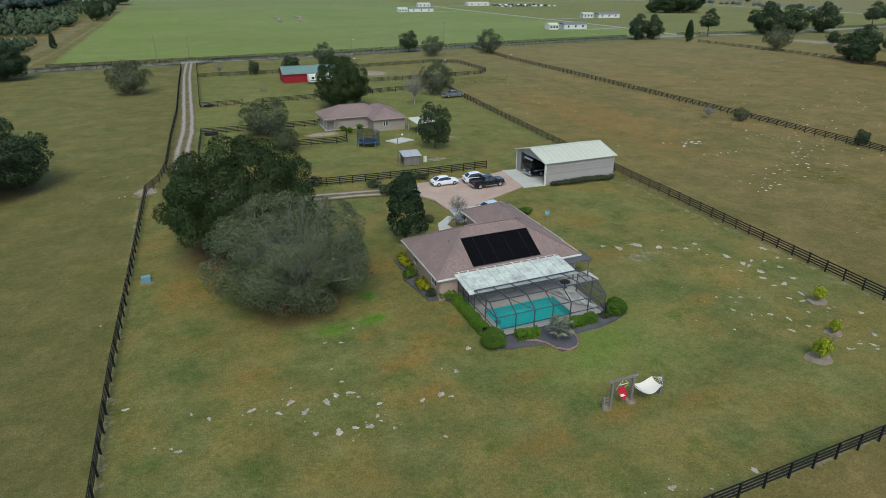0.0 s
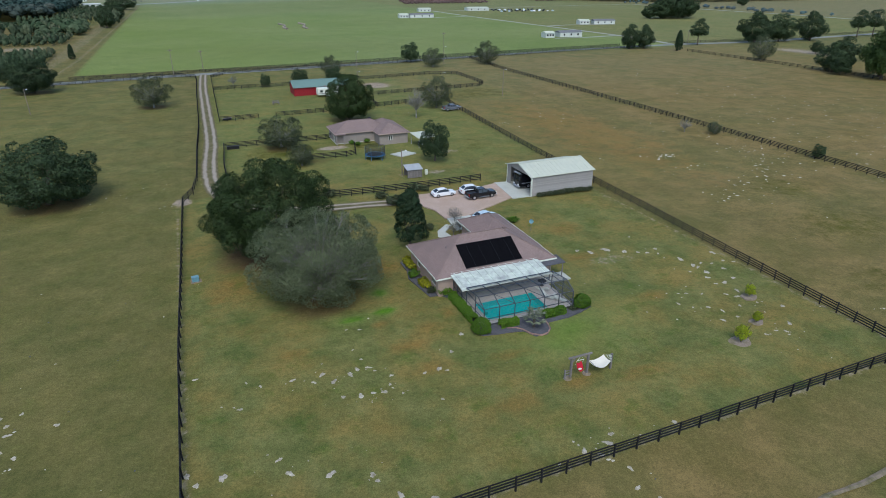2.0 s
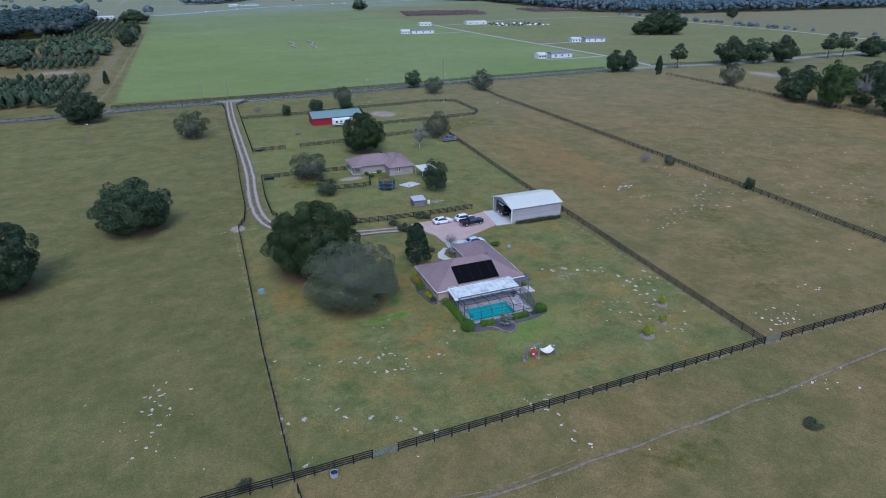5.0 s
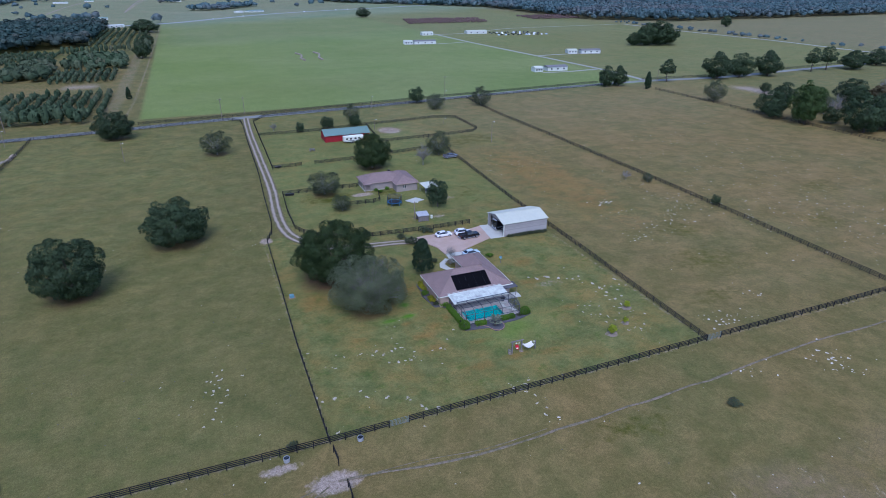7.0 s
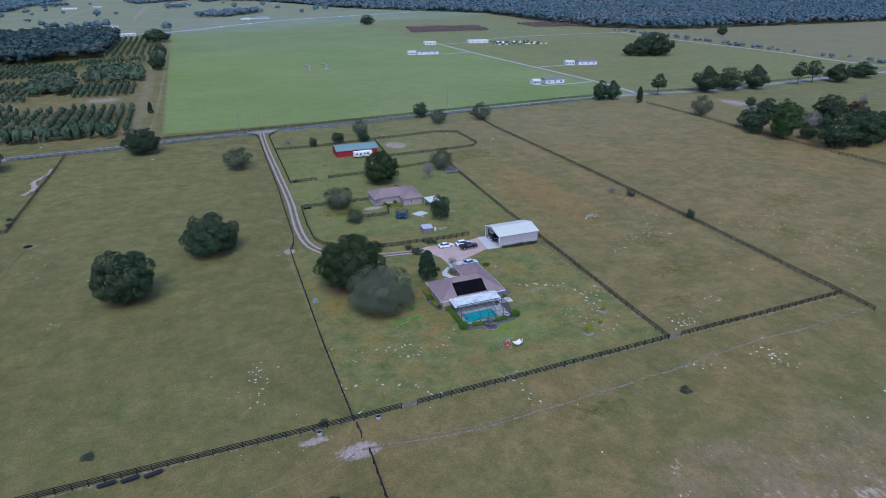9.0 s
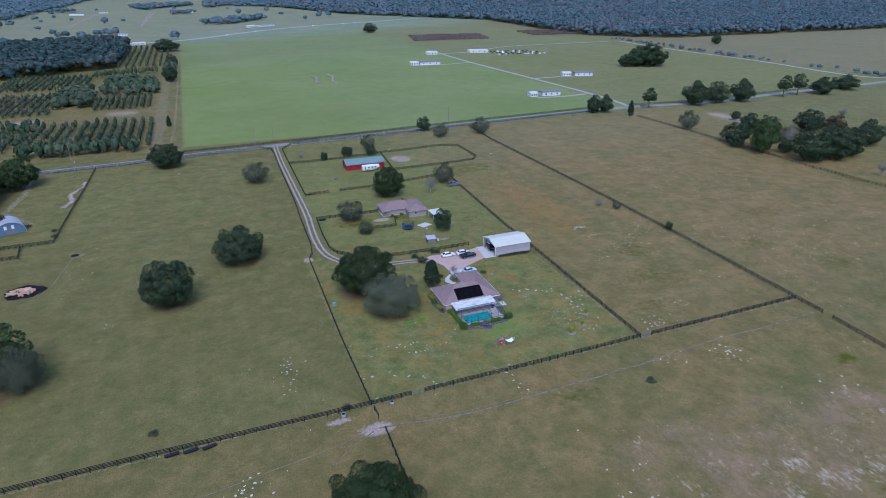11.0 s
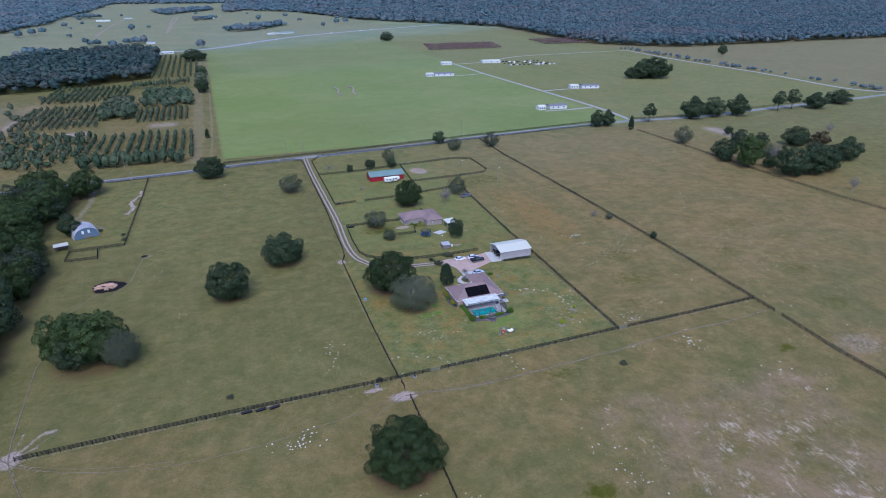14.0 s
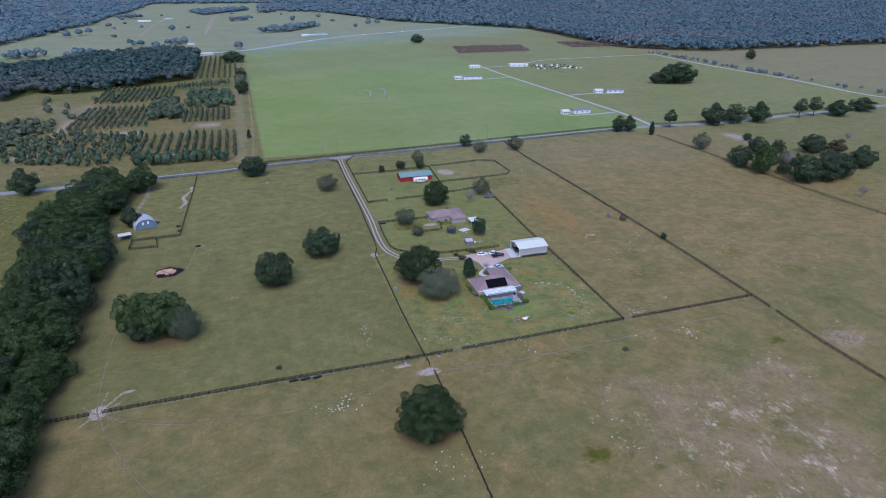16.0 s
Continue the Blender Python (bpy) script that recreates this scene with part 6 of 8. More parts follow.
# ---------------------------------------------------------------- metal garage
def metal_garage():
    x0, x1, y0, y1, eave = 62.6, 76.4, 61.9, 71.6, 3.95
    yr, zr = (y0 + y1) / 2, 5.25
    g = thing("metal_garage", "beige sided garage with white gabled metal roof and open end", "garage", 0, 0)
    inner = part("wall", Build().box(x0, x1, y0, y0 + 0.12, -0.2, eave), M_SIDING, g)
    for k in range(19):
        z = 0.08 + k * 0.203
        part("siding_board", Build().add([(x0, y0 - 0.085, z), (x1, y0 - 0.085, z), (x1, y0 - 0.01, z + 0.2), (x0, y0 - 0.01, z + 0.2), (x0, y0, z), (x1, y0, z), (x1, y0, z + 0.2), (x0, y0, z + 0.2)],
                                         [(0, 1, 2, 3), (4, 7, 6, 5), (0, 4, 5, 1), (3, 2, 6, 7), (0, 3, 7, 4), (1, 5, 6, 2)]), M_SIDING, inner)
    part("wall", Build().box(x0, x1, y1 - 0.12, y1, -0.2, eave), M_SIDING, g)
    gable = Build()
    outline = [(y0 + 0.12, -0.2), (y1 - 0.12, -0.2), (y1 - 0.12, eave), (yr, zr - 0.08), (y0 + 0.12, eave)]
    gable.add([(x1 - 0.12, y, z) for y, z in outline] + [(x1, y, z) for y, z in outline], [(0, 1, 2, 3, 4), (9, 8, 7, 6, 5)] + [(i, 5 + i, 5 + (i + 1) % 5, (i + 1) % 5) for i in range(5)])
    part("gable_wall", gable, M_SIDING, g)
    front = Build()
    front.box(x0, x0 + 0.14, y0 + 0.12, y0 + 0.3, -0.2, 3.75).box(x0, x0 + 0.14, y1 - 1.5, y1 - 0.12, -0.2, 3.75)
    outline = [(y0 + 0.12, 3.75), (y1 - 0.12, 3.75), (y1 - 0.12, eave), (yr, zr - 0.08), (y0 + 0.12, eave)]
    front.add([(x0, y, z) for y, z in outline] + [(x0 + 0.14, y, z) for y, z in outline], [(0, 1, 2, 3, 4), (9, 8, 7, 6, 5)] + [(i, 5 + i, 5 + (i + 1) % 5, (i + 1) % 5) for i in range(5)])
    part("front_wall", front, M_SIDING, g)
    part("floor_slab", Build().box(x0 - 0.1, x1 + 0.1, y0 + 0.13, y1 - 0.13, -0.25, 0.11), M_CONCRETE, g)
    for side, ye in ((-1, y0 - 0.35), (1, y1 + 0.35)):
        slope = (zr - eave) / (yr - y0)
        ze = zr - slope * abs(yr - ye)
        roof = part("roof_slope", Build().add([(x0 - 0.35, ye, ze), (x1 + 0.3, ye, ze), (x1 + 0.3, yr, zr), (x0 - 0.35, yr, zr), (x0 - 0.35, ye, ze - 0.08), (x1 + 0.3, ye, ze - 0.08), (x1 + 0.3, yr, zr - 0.08), (x0 - 0.35, yr, zr - 0.08)],
                                               [(0, 1, 2, 3), (7, 6, 5, 4), (0, 4, 5, 1), (1, 5, 6, 2), (2, 6, 7, 3), (3, 7, 4, 0)]), M_WHITE_METAL, g, "white ribbed sheet-metal roof slope")
        for k in range(16):
            x = x0 - 0.2 + k * 0.935
            part("rib", Build().bar((x, ye, ze + 0.015), (x, yr, zr + 0.015), 0.05, 0.035), M_WHITE_METAL, roof)
    part("ridge_cap", Build().bar((x0 - 0.36, yr, zr + 0.03), (x1 + 0.31, yr, zr + 0.03), 0.4, 0.05), M_WHITE_METAL, g)
    for y in (y0 + 0.04, y1 - 0.04):
        part("corner_trim", Build().box(x0 - 0.04, x0 + 0.06, y - 0.1, y + 0.1, -0.1, eave - 0.1), M_TRIM, g)
    part("downpipe", Build().tube((x0 + 0.1, y0 - 0.14, 0), (x0 + 0.1, y0 - 0.14, eave - 0.3), 0.05), M_TRIM, g)


metal_garage()
for k in range(11):
    plant("dull_shrub", 64.2 + k * 1.15 + rnd.uniform(-0.3, 0.3), 61.2 + rnd.uniform(-0.15, 0.15), rnd.uniform(0.65, 0.95), rnd.uniform(0.7, 1.1), "low dry grey-green shrub along the garage wall", "shrub", "shrub", "garage shrubs")


# ---------------------------------------------------------------- vehicles
def wheel_at(parent, x, y, r, width=0.24):
    w = part("wheel", Build().tube((x, y - width / 2, r), (x, y + width / 2, r), r, r, 18), M_TYRE, parent)
    s = 1 if y > 0 else -1
    part("rim", Build().tube((x, y + s * (width / 2 - 0.05), r), (x, y + s * (width / 2 + 0.012), r), r * 0.66, r * 0.6, 14), M_RIM, w)


def loft(stations, corner=0.08):
    """A body from cross-sections: x, underside, top, half width below, half width above."""
    b = Build()
    for x, z0, z1, w0, w1 in stations:
        c = min(corner, (z1 - z0) * 0.4)
        b.v += [(x, -w0 + c, z0), (x, w0 - c, z0), (x, w0, z0 + c), (x, (w0 + w1) / 2 + 0.01, (z0 + z1) / 2), (x, w1, z1 - c), (x, w1 - c, z1), (x, -w1 + c, z1), (x, -w1, z1 - c), (x, -(w0 + w1) / 2 - 0.01, (z0 + z1) / 2), (x, -w0, z0 + c)]
    n = 10
    for k in range(len(stations) - 1):
        b.f += [(n * k + i, n * k + (i + 1) % n, n * k + n + (i + 1) % n, n * k + n + i) for i in range(n)]
    b.f += [tuple(range(n))[::-1], tuple(range(n * (len(stations) - 1), n * len(stations)))]
    return b


def saloon(x, y, turn, coat, label, tall=0.0, long_=4.75):
    k, z = long_ / 4.75, tall
    c = thing("car", label, "car", x, y, 0.06, turn, group="parked vehicles")
    body = [(-2.36, 0.42, 0.82, 0.74, 0.70), (-2.28, 0.28, 1.0 + z * 0.6, 0.86, 0.80), (-1.6, 0.2, 1.02 + z * 0.6, 0.91, 0.84), (-0.6, 0.2, 0.98 + z * 0.5, 0.92, 0.86), (0.9, 0.2, 0.96 + z * 0.5, 0.92, 0.86), (1.75, 0.22, 0.86 + z * 0.5, 0.90, 0.80), (2.22, 0.26, 0.74 + z * 0.4, 0.84, 0.70), (2.37, 0.36, 0.6 + z * 0.2, 0.70, 0.62)]
    part("body", loft([(a * k, *r) for a, *r in body], 0.1), coat, c, smooth=False)
    glass = [(-1.95 + z * -0.4, 0.94 + z * 0.5, 1.0 + z * 0.5, 0.80, 0.78), (-1.15 - z * 1.2, 0.94 + z * 0.5, 1.38 + z, 0.82, 0.60), (-0.3, 0.94 + z * 0.5, 1.44 + z, 0.82, 0.62), (0.3, 0.94 + z * 0.5, 1.42 + z, 0.82, 0.62), (1.15, 0.92 + z * 0.5, 0.98 + z * 0.5, 0.80, 0.76)]
    part("windows", loft([(a * k, *r) for a, *r in glass], 0.03), M_GLASS_DARK, c, "dark tinted glasshouse")
    roof = [(-1.2 - z * 1.2, 1.36 + z, 1.41 + z, 0.60, 0.56), (-0.3, 1.42 + z, 1.475 + z, 0.63, 0.58), (0.35, 1.39 + z, 1.45 + z, 0.62, 0.57)]
    part("roof", loft([(a * k, *r) for a, *r in roof], 0.02), coat, c)
    for s in (-1, 1):
        part("pillar", Build().bar((0.3 * k, s * 0.63, 1.41 + z), (1.18 * k, s * 0.80, 0.98 + z * 0.5), 0.05, 0.05), coat, c)
        part("pillar", Build().bar((-1.15 * k - z * 1.1, s * 0.61, 1.38 + z), (-1.95 * k - z * 0.3, s * 0.80, 1.0 + z * 0.5), 0.10, 0.06), coat, c)
        part("pillar", Build().bar((-0.35 * k, s * 0.645, 1.42 + z), (-0.35 * k, s * 0.835, 0.97 + z * 0.5), 0.06, 0.05), M_BLACK, c)
        part("headlight", Build().box(2.1 * k, 2.3 * k, s * 0.68 - 0.16, s * 0.68 + 0.12, 0.60 + z * 0.3, 0.72 + z * 0.35, 0.02), M_LAMP, c)
        part("tail_light", Build().box(-2.36 * k, -2.24 * k, s * 0.68 - 0.16, s * 0.68 + 0.16, 0.74 + z * 0.4, 0.88 + z * 0.5, 0.02), M_LAMP_RED, c)
        part("mirror", Build().box(0.75 * k, 0.92 * k, s * 0.98 - 0.1, s * 0.98 + 0.06, 0.96 + z * 0.5, 1.08 + z * 0.5, 0.03), coat, c)
        for a in (-1.42, 1.42):
            wheel_at(c, a * k, s * 0.82, 0.33 + z * 0.12)
    part("bumper", Build().box(-2.42 * k, -2.2 * k, -0.82, 0.82, 0.3, 0.5, 0.05), M_BLACK, c)
    part("grille", Build().box(2.25 * k, 2.39 * k, -0.45, 0.45, 0.36, 0.56, 0.02), M_BLACK, c)
    return c


def pickup(x, y, turn, coat, label):
    c = thing("pickup_truck", label, "pickup truck", x, y, 0.06, turn, group="parked vehicles")
    part("body", loft([(-2.95, 0.62, 1.12, 0.9, 0.9), (-2.9, 0.5, 1.18, 0.96, 0.95), (-0.95, 0.46, 1.18, 0.98, 0.96)], 0.05), coat, c, "load bed sides")
    bed_b = Build().box(-2.82, -1.0, -0.78, 0.78, 1.1, 1.19)
    part("bed_floor", bed_b, M_BLACK, c)
    for s in (-1, 1):
        part("bed_rail", Build().box(-2.92, -0.95, s * 0.87 - 0.09, s * 0.87 + 0.09, 1.15, 1.42, 0.03), coat, c)
    part("tailgate", Build().box(-2.98, -2.88, -0.8, 0.8, 0.75, 1.42, 0.02), coat, c)
    part("cab", loft([(-0.95, 0.46, 1.25, 0.98, 0.94), (0.9, 0.46, 1.26, 0.98, 0.94), (1.5, 0.48, 1.24, 0.98, 0.92), (2.6, 0.5, 1.18, 0.96, 0.86), (2.92, 0.55, 1.05, 0.88, 0.78)], 0.08), coat, c)
    part("windows", loft([(-1.0, 1.2, 1.3, 0.88, 0.84), (-0.85, 1.2, 1.82, 0.9, 0.72), (0.5, 1.2, 1.84, 0.9, 0.72), (1.45, 1.2, 1.28, 0.88, 0.82)], 0.03), M_GLASS_DARK, c, "dark tinted glasshouse")
    part("roof", loft([(-0.92, 1.8, 1.88, 0.73, 0.68), (0.55, 1.81, 1.9, 0.73, 0.68)], 0.03), coat, c)
    for s in (-1, 1):
        part("pillar", Build().bar((0.52, s * 0.73, 1.84), (1.45, s * 0.86, 1.27), 0.07, 0.06), coat, c)
        part("pillar", Build().bar((-0.9, s * 0.73, 1.84), (-0.97, s * 0.88, 1.25), 0.16, 0.06), coat, c)
        part("pillar", Build().bar((-0.1, s * 0.735, 1.84), (-0.1, s * 0.905, 1.25), 0.08, 0.05), coat, c)
        part("headlight", Build().box(2.72, 2.92, s * 0.7 - 0.17, s * 0.7 + 0.15, 0.82, 1.0, 0.02), M_LAMP, c)
        part("tail_light", Build().box(-3.0, -2.9, s * 0.86 - 0.08, s * 0.86 + 0.08, 0.85, 1.3, 0.02), M_LAMP_RED, c)
        part("mirror", Build().box(1.05, 1.25, s * 1.1 - 0.14, s * 1.1 + 0.06, 1.25, 1.5, 0.03), M_BLACK, c)
        part("running_board", Build().box(-0.9, 1.3, s * 0.98 - 0.1, s * 0.98 + 0.08, 0.38, 0.46), M_GALV, c)
        for a in (-1.85, 1.9):
            wheel_at(c, a, s * 0.86, 0.42, 0.28)
    part("grille", Build().box(2.85, 2.97, -0.6, 0.6, 0.66, 1.0, 0.03), M_BLACK, c)
    part("bumper", Build().box(2.8, 3.05, -0.95, 0.95, 0.42, 0.66, 0.06), M_GALV, c)
    part("bumper", Build().box(-3.08, -2.9, -0.92, 0.92, 0.5, 0.68, 0.04), M_GALV, c)
    return c


saloon(47.4, 68.7, 2, P_WHITE, "white saloon car parked on gravel")
saloon(53.0, 68.0, -4, P_WHITE, "white sport utility car parked beside a black pickup", 0.22, 4.8)
pickup(53.6, 65.1, 3, P_BLACK, "black crew-cab pickup truck parked on gravel")
saloon(49.3, 54.4, 8, P_PALE, "silver-blue car parked close behind the house", 0.12)
pickup(80.3, 141.6, 5, P_GREY, "grey pickup truck parked under a thin tree")


def motor_coach(x, y):
    c = thing("motor_coach", "black motor coach parked inside the metal garage", "motor home", x, y, 0.11, 180)
    part("body", Build().box(-5.0, 4.9, -1.25, 1.25, 0.4, 3.3, 0.12), P_BLACK, c)
    part("nose", loft([(4.85, 0.45, 3.25, 1.2, 1.15), (5.15, 0.5, 2.9, 1.15, 1.05), (5.25, 0.6, 1.5, 1.1, 1.05)], 0.15), P_BLACK, c)
    part("windscreen", Build().add([(5.22, -1.0, 1.65), (5.22, 1.0, 1.65), (5.06, 0.98, 2.95), (5.06, -0.98, 2.95), (5.3, -1.0, 1.62), (5.3, 1.0, 1.62), (5.1, 0.98, 3.0), (5.1, -0.98, 3.0)],
                                   [(0, 1, 2, 3), (4, 7, 6, 5), (0, 4, 5, 1), (1, 5, 6, 2), (2, 6, 7, 3), (3, 7, 4, 0)]), M_GLASS_DARK, c)
    part("brow", Build().box(4.9, 5.35, -1.1, 1.1, 3.0, 3.2, 0.05), M_GALV, c, "grey brow panel")
    for s in (-1, 1):
        part("headlight", Build().box(5.1, 5.32, s * 0.85 - 0.2, s * 0.85 + 0.2, 0.75, 1.0, 0.03), M_LAMP, c)
        part("mirror", Build().box(5.2, 5.4, s * 1.35 - 0.1, s * 1.35 + 0.1, 1.9, 2.6, 0.03), M_BLACK, c)
        part("stripe", Build().box(-4.8, 4.7, s * 1.262 - 0.012, s * 1.262 + 0.012, 1.1, 1.25), M_GALV, c)
        for a in (-2.6, 3.2):
            wheel_at(c, a, s * 1.12, 0.5, 0.3)
    part("bumper", Build().box(5.05, 5.36, -1.15, 1.15, 0.35, 0.65, 0.06), M_GALV, c)


motor_coach(67.7, 67.4)


# ---------------------------------------------------------------- second house and its yard
def second_house():
    h = thing("house", "pale stucco hipped-roof house with a brown shingle roof", "house", 0, 0)
    runs = {"a": ((37.6, 114.6), (47.4, 114.6), []), "b": ((47.4, 114.6), (47.4, 110.0), []), "c": ((47.4, 110.0), (54.6, 110.0), [(2.2, 3.3, 0.9, 2.0)]), "d": ((54.6, 110.0), (54.6, 122.6), [(2.0, 3.0, 0.1, 2.1)]),
            "e": ((54.6, 122.6), (37.6, 122.6), []), "f": ((37.6, 122.6), (37.6, 114.6), [(5.0, 6.2, 0.1, 2.1)])}
    for key, (a, b, holes) in runs.items():
        wall = part("wall", wall_run(a, b, 2.55, 0.22, holes), M_STUCCO_GREY, h)
        for hole in holes:
            window(wall, a, (b[0] - a[0], b[1] - a[1]), *hole)
    z, pitch = 2.62, 0.46
    left, right = (37.0, 52.0, 114.0, 123.2), (46.9, 55.1, 109.4, 123.3)
    roof = part("roof", hip(hip(Build(), *left, z, pitch), *right, z + 0.012, pitch), M_SHINGLE, h)
    part("ridge_cap", ridge_caps(Build(), *right, z, pitch), M_SHINGLE, roof)
    part("ridge_cap", ridge_caps(Build(), *left, z, pitch), M_SHINGLE, roof)
    fascia(roof, *left, z, M_STUCCO)
    fascia(roof, *right, z + 0.012, M_STUCCO)
    part("slab", Build().box(37.3, 54.9, 114.4, 122.9, -0.2, 0.06), M_CONCRETE, h)
    part("roof_vent", Build().box(47.4, 48.2, 119.8, 120.4, 4.2, 4.75, 0.05), M_BLACK, roof)
    for x, y in ((37.3, 113.2), (39.2, 113.2)):
        part("porch_post", Build().box(x - 0.1, x + 0.1, y - 0.1, y + 0.1, -0.1, 2.5), M_STUCCO_GREY, h)
    part("porch_roof", Build().box(36.8, 39.6, 112.9, 114.3, 2.48, 2.6), M_SHINGLE, h)


second_house()


def carport(x, y, turn):
    c = thing("carport", "open carport with pale sheet roof on thin posts", "carport", x, y, 0, turn)
    part("roof", Build().add([(-2.5, -2.6, 2.45), (2.5, -2.6, 2.45), (2.5, 2.6, 2.75), (-2.5, 2.6, 2.75), (-2.5, -2.6, 2.37), (2.5, -2.6, 2.37), (2.5, 2.6, 2.67), (-2.5, 2.6, 2.67)],
                             [(0, 1, 2, 3), (7, 6, 5, 4), (0, 4, 5, 1), (1, 5, 6, 2), (2, 6, 7, 3), (3, 7, 4, 0)]), M_WHITE_METAL, c)
    for px in (-2.3, 2.3):
        for py in (-2.4, 2.4):
            part("post", Build().box(px - 0.06, px + 0.06, py - 0.06, py + 0.06, -0.1, 2.5), M_GALV, c)


carport(57.4, 105.8, 4)
solid("slab", Build().slab([(47.0, 100.4), (48.8, 97.3), (53.0, 99.0), (51.2, 101.9)], -0.1, 0.08), M_CONCRETE, "pale concrete slab on the lawn", "slab", kind="structure")


def buggy(x, y, turn):
    c = thing("utility_buggy", "dark open utility buggy under the carport", "buggy", x, y, 0, turn)
    part("body", loft([(-1.4, 0.45, 0.9, 0.65, 0.62), (0.2, 0.4, 0.85, 0.68, 0.64), (1.35, 0.45, 0.95, 0.62, 0.5)], 0.06), P_BLACK, c)
    part("canopy", Build().box(-0.8, 0.6, -0.65, 0.65, 1.78, 1.84, 0.02), M_BLACK, c)
    for px in (-0.75, 0.55):
        for s in (-0.6, 0.6):
            part("strut", Build().tube((px, s, 0.85), (px, s, 1.8), 0.025), M_BLACK, c)
    part("seat", Build().box(-0.5, 0.0, -0.55, 0.55, 0.8, 1.2, 0.05), M_GREY_WOOD, c)
    for px in (-0.95, 0.95):
        for s in (-0.62, 0.62):
            wheel_at(c, px, s, 0.3, 0.22)


buggy(57.6, 106.2, 10)
buggy(59.2, 101.8, 20)


def yard_shed():
    s = thing("yard_shed", "weathered grey board shed with a pale sheet roof", "shed", 46.3, 82.6, 0, -3)
    w, d = 1.55, 1.25
    for a, b, n in (((-w, -d), (w, -d), 13), ((w, -d), (w, d), 9), ((w, d), (-w, d), 13)):
        for k in range(n):
            p, q = Vector(a).lerp(Vector(b), k / n), Vector(a).lerp(Vector(b), (k + 0.93) / n)
            part("board", Build().bar((*((p + q) / 2), 0.0), (*((p + q) / 2), 1.75), (q - p).length if a[1] == b[1] else 0.05, 0.05 if a[1] == b[1] else (q - p).length), M_GREY_WOOD, s)
    for y in (-d, d):
        part("corner_post", Build().box(-w - 0.05, -w + 0.05, y - 0.05, y + 0.05, -0.1, 1.85), M_GREY_WOOD, s)
    part("roof", Build().add([(-w - 0.2, -d - 0.25, 1.78), (w + 0.2, -d - 0.25, 1.78), (w + 0.2, d + 0.25, 2.2), (-w - 0.2, d + 0.25, 2.2), (-w - 0.2, -d - 0.25, 1.72), (w + 0.2, -d - 0.25, 1.72), (w + 0.2, d + 0.25, 2.14), (-w - 0.2, d + 0.25, 2.14)],
                             [(0, 1, 2, 3), (7, 6, 5, 4), (0, 4, 5, 1), (1, 5, 6, 2), (2, 6, 7, 3), (3, 7, 4, 0)]), M_GALV_DULL, s)


yard_shed()
solid("drum", Build().tube((0, 0, -0.02), (0, 0, 0.95), 0.33, 0.33, 14).tube((0, 0, 0.3), (0, 0, 0.34), 0.35, 0.35, 14).tube((0, 0, 0.62), (0, 0, 0.66), 0.35, 0.35, 14), M_TRIM, "white drum beside a weathered shed", "drum", x=49.3, y=82.8)


def trampoline(x, y):
    t = thing("trampoline", "round black trampoline with blue pad and safety net", "trampoline", x, y)
    t.matrix_basis = t.matrix_basis @ Matrix.Diagonal((1.18, 1.18, 1.15, 1))
    ring = [(math.cos(2 * math.pi * k / 28), math.sin(2 * math.pi * k / 28)) for k in range(28)]
    b = Build()
    for c, s in ring:
        b.v += [(1.55 * c, 1.55 * s, 0.92), (2.0 * c, 2.0 * s, 0.88), (2.0 * c, 2.0 * s, 0.84), (1.55 * c, 1.55 * s, 0.88)]
    b.f = [(4 * i + j, 4 * i + (j + 1) % 4, 4 * ((i + 1) % 28) + (j + 1) % 4, 4 * ((i + 1) % 28) + j) for i in range(28) for j in range(4)]
    part("pad", b, M_BLUE, t, "blue padded rim")
    part("mat", Build().tube((0, 0, 0.885), (0, 0, 0.9), 1.56, 1.56, 28), M_BLACK, t)
    for k in range(6):
        c, s = ring[k * 28 // 6]
        part("pole", Build().tube((2.0 * c, 2.0 * s, 0), (2.0 * c, 2.0 * s, 2.6), 0.035), M_BLUE, t)
        part("leg", Build().tube((1.8 * c, 1.8 * s, 0), (1.9 * c, 1.9 * s, 0.86), 0.03), M_GALV, t)
    net = Build()
    for k in range(28):
        (c, s), (c2, s2) = ring[k], ring[(k + 1) % 28]
        net.bar((1.95 * c, 1.95 * s, 0.9), (1.95 * c, 1.95 * s, 2.5), 0.02, 0.02)
        for j in range(6):
            z = 0.95 + j * 0.31
            net.bar((1.95 * c, 1.95 * s, z), (1.95 * c2, 1.95 * s2, z), 0.02, 0.03)
    part("net_frame", net, M_NET, t)
    veil = Build()
    for k in range(28):
        (c, s), (c2, s2) = ring[k], ring[(k + 1) % 28]
        veil.add([(1.94 * c, 1.94 * s, 0.9), (1.94 * c2, 1.94 * s2, 0.9), (1.94 * c2, 1.94 * s2, 2.5), (1.94 * c, 1.94 * s, 2.5)], [(0, 1, 2, 3)])
    part("net", veil, M_SCREEN, t)


trampoline(42.7, 98.3)


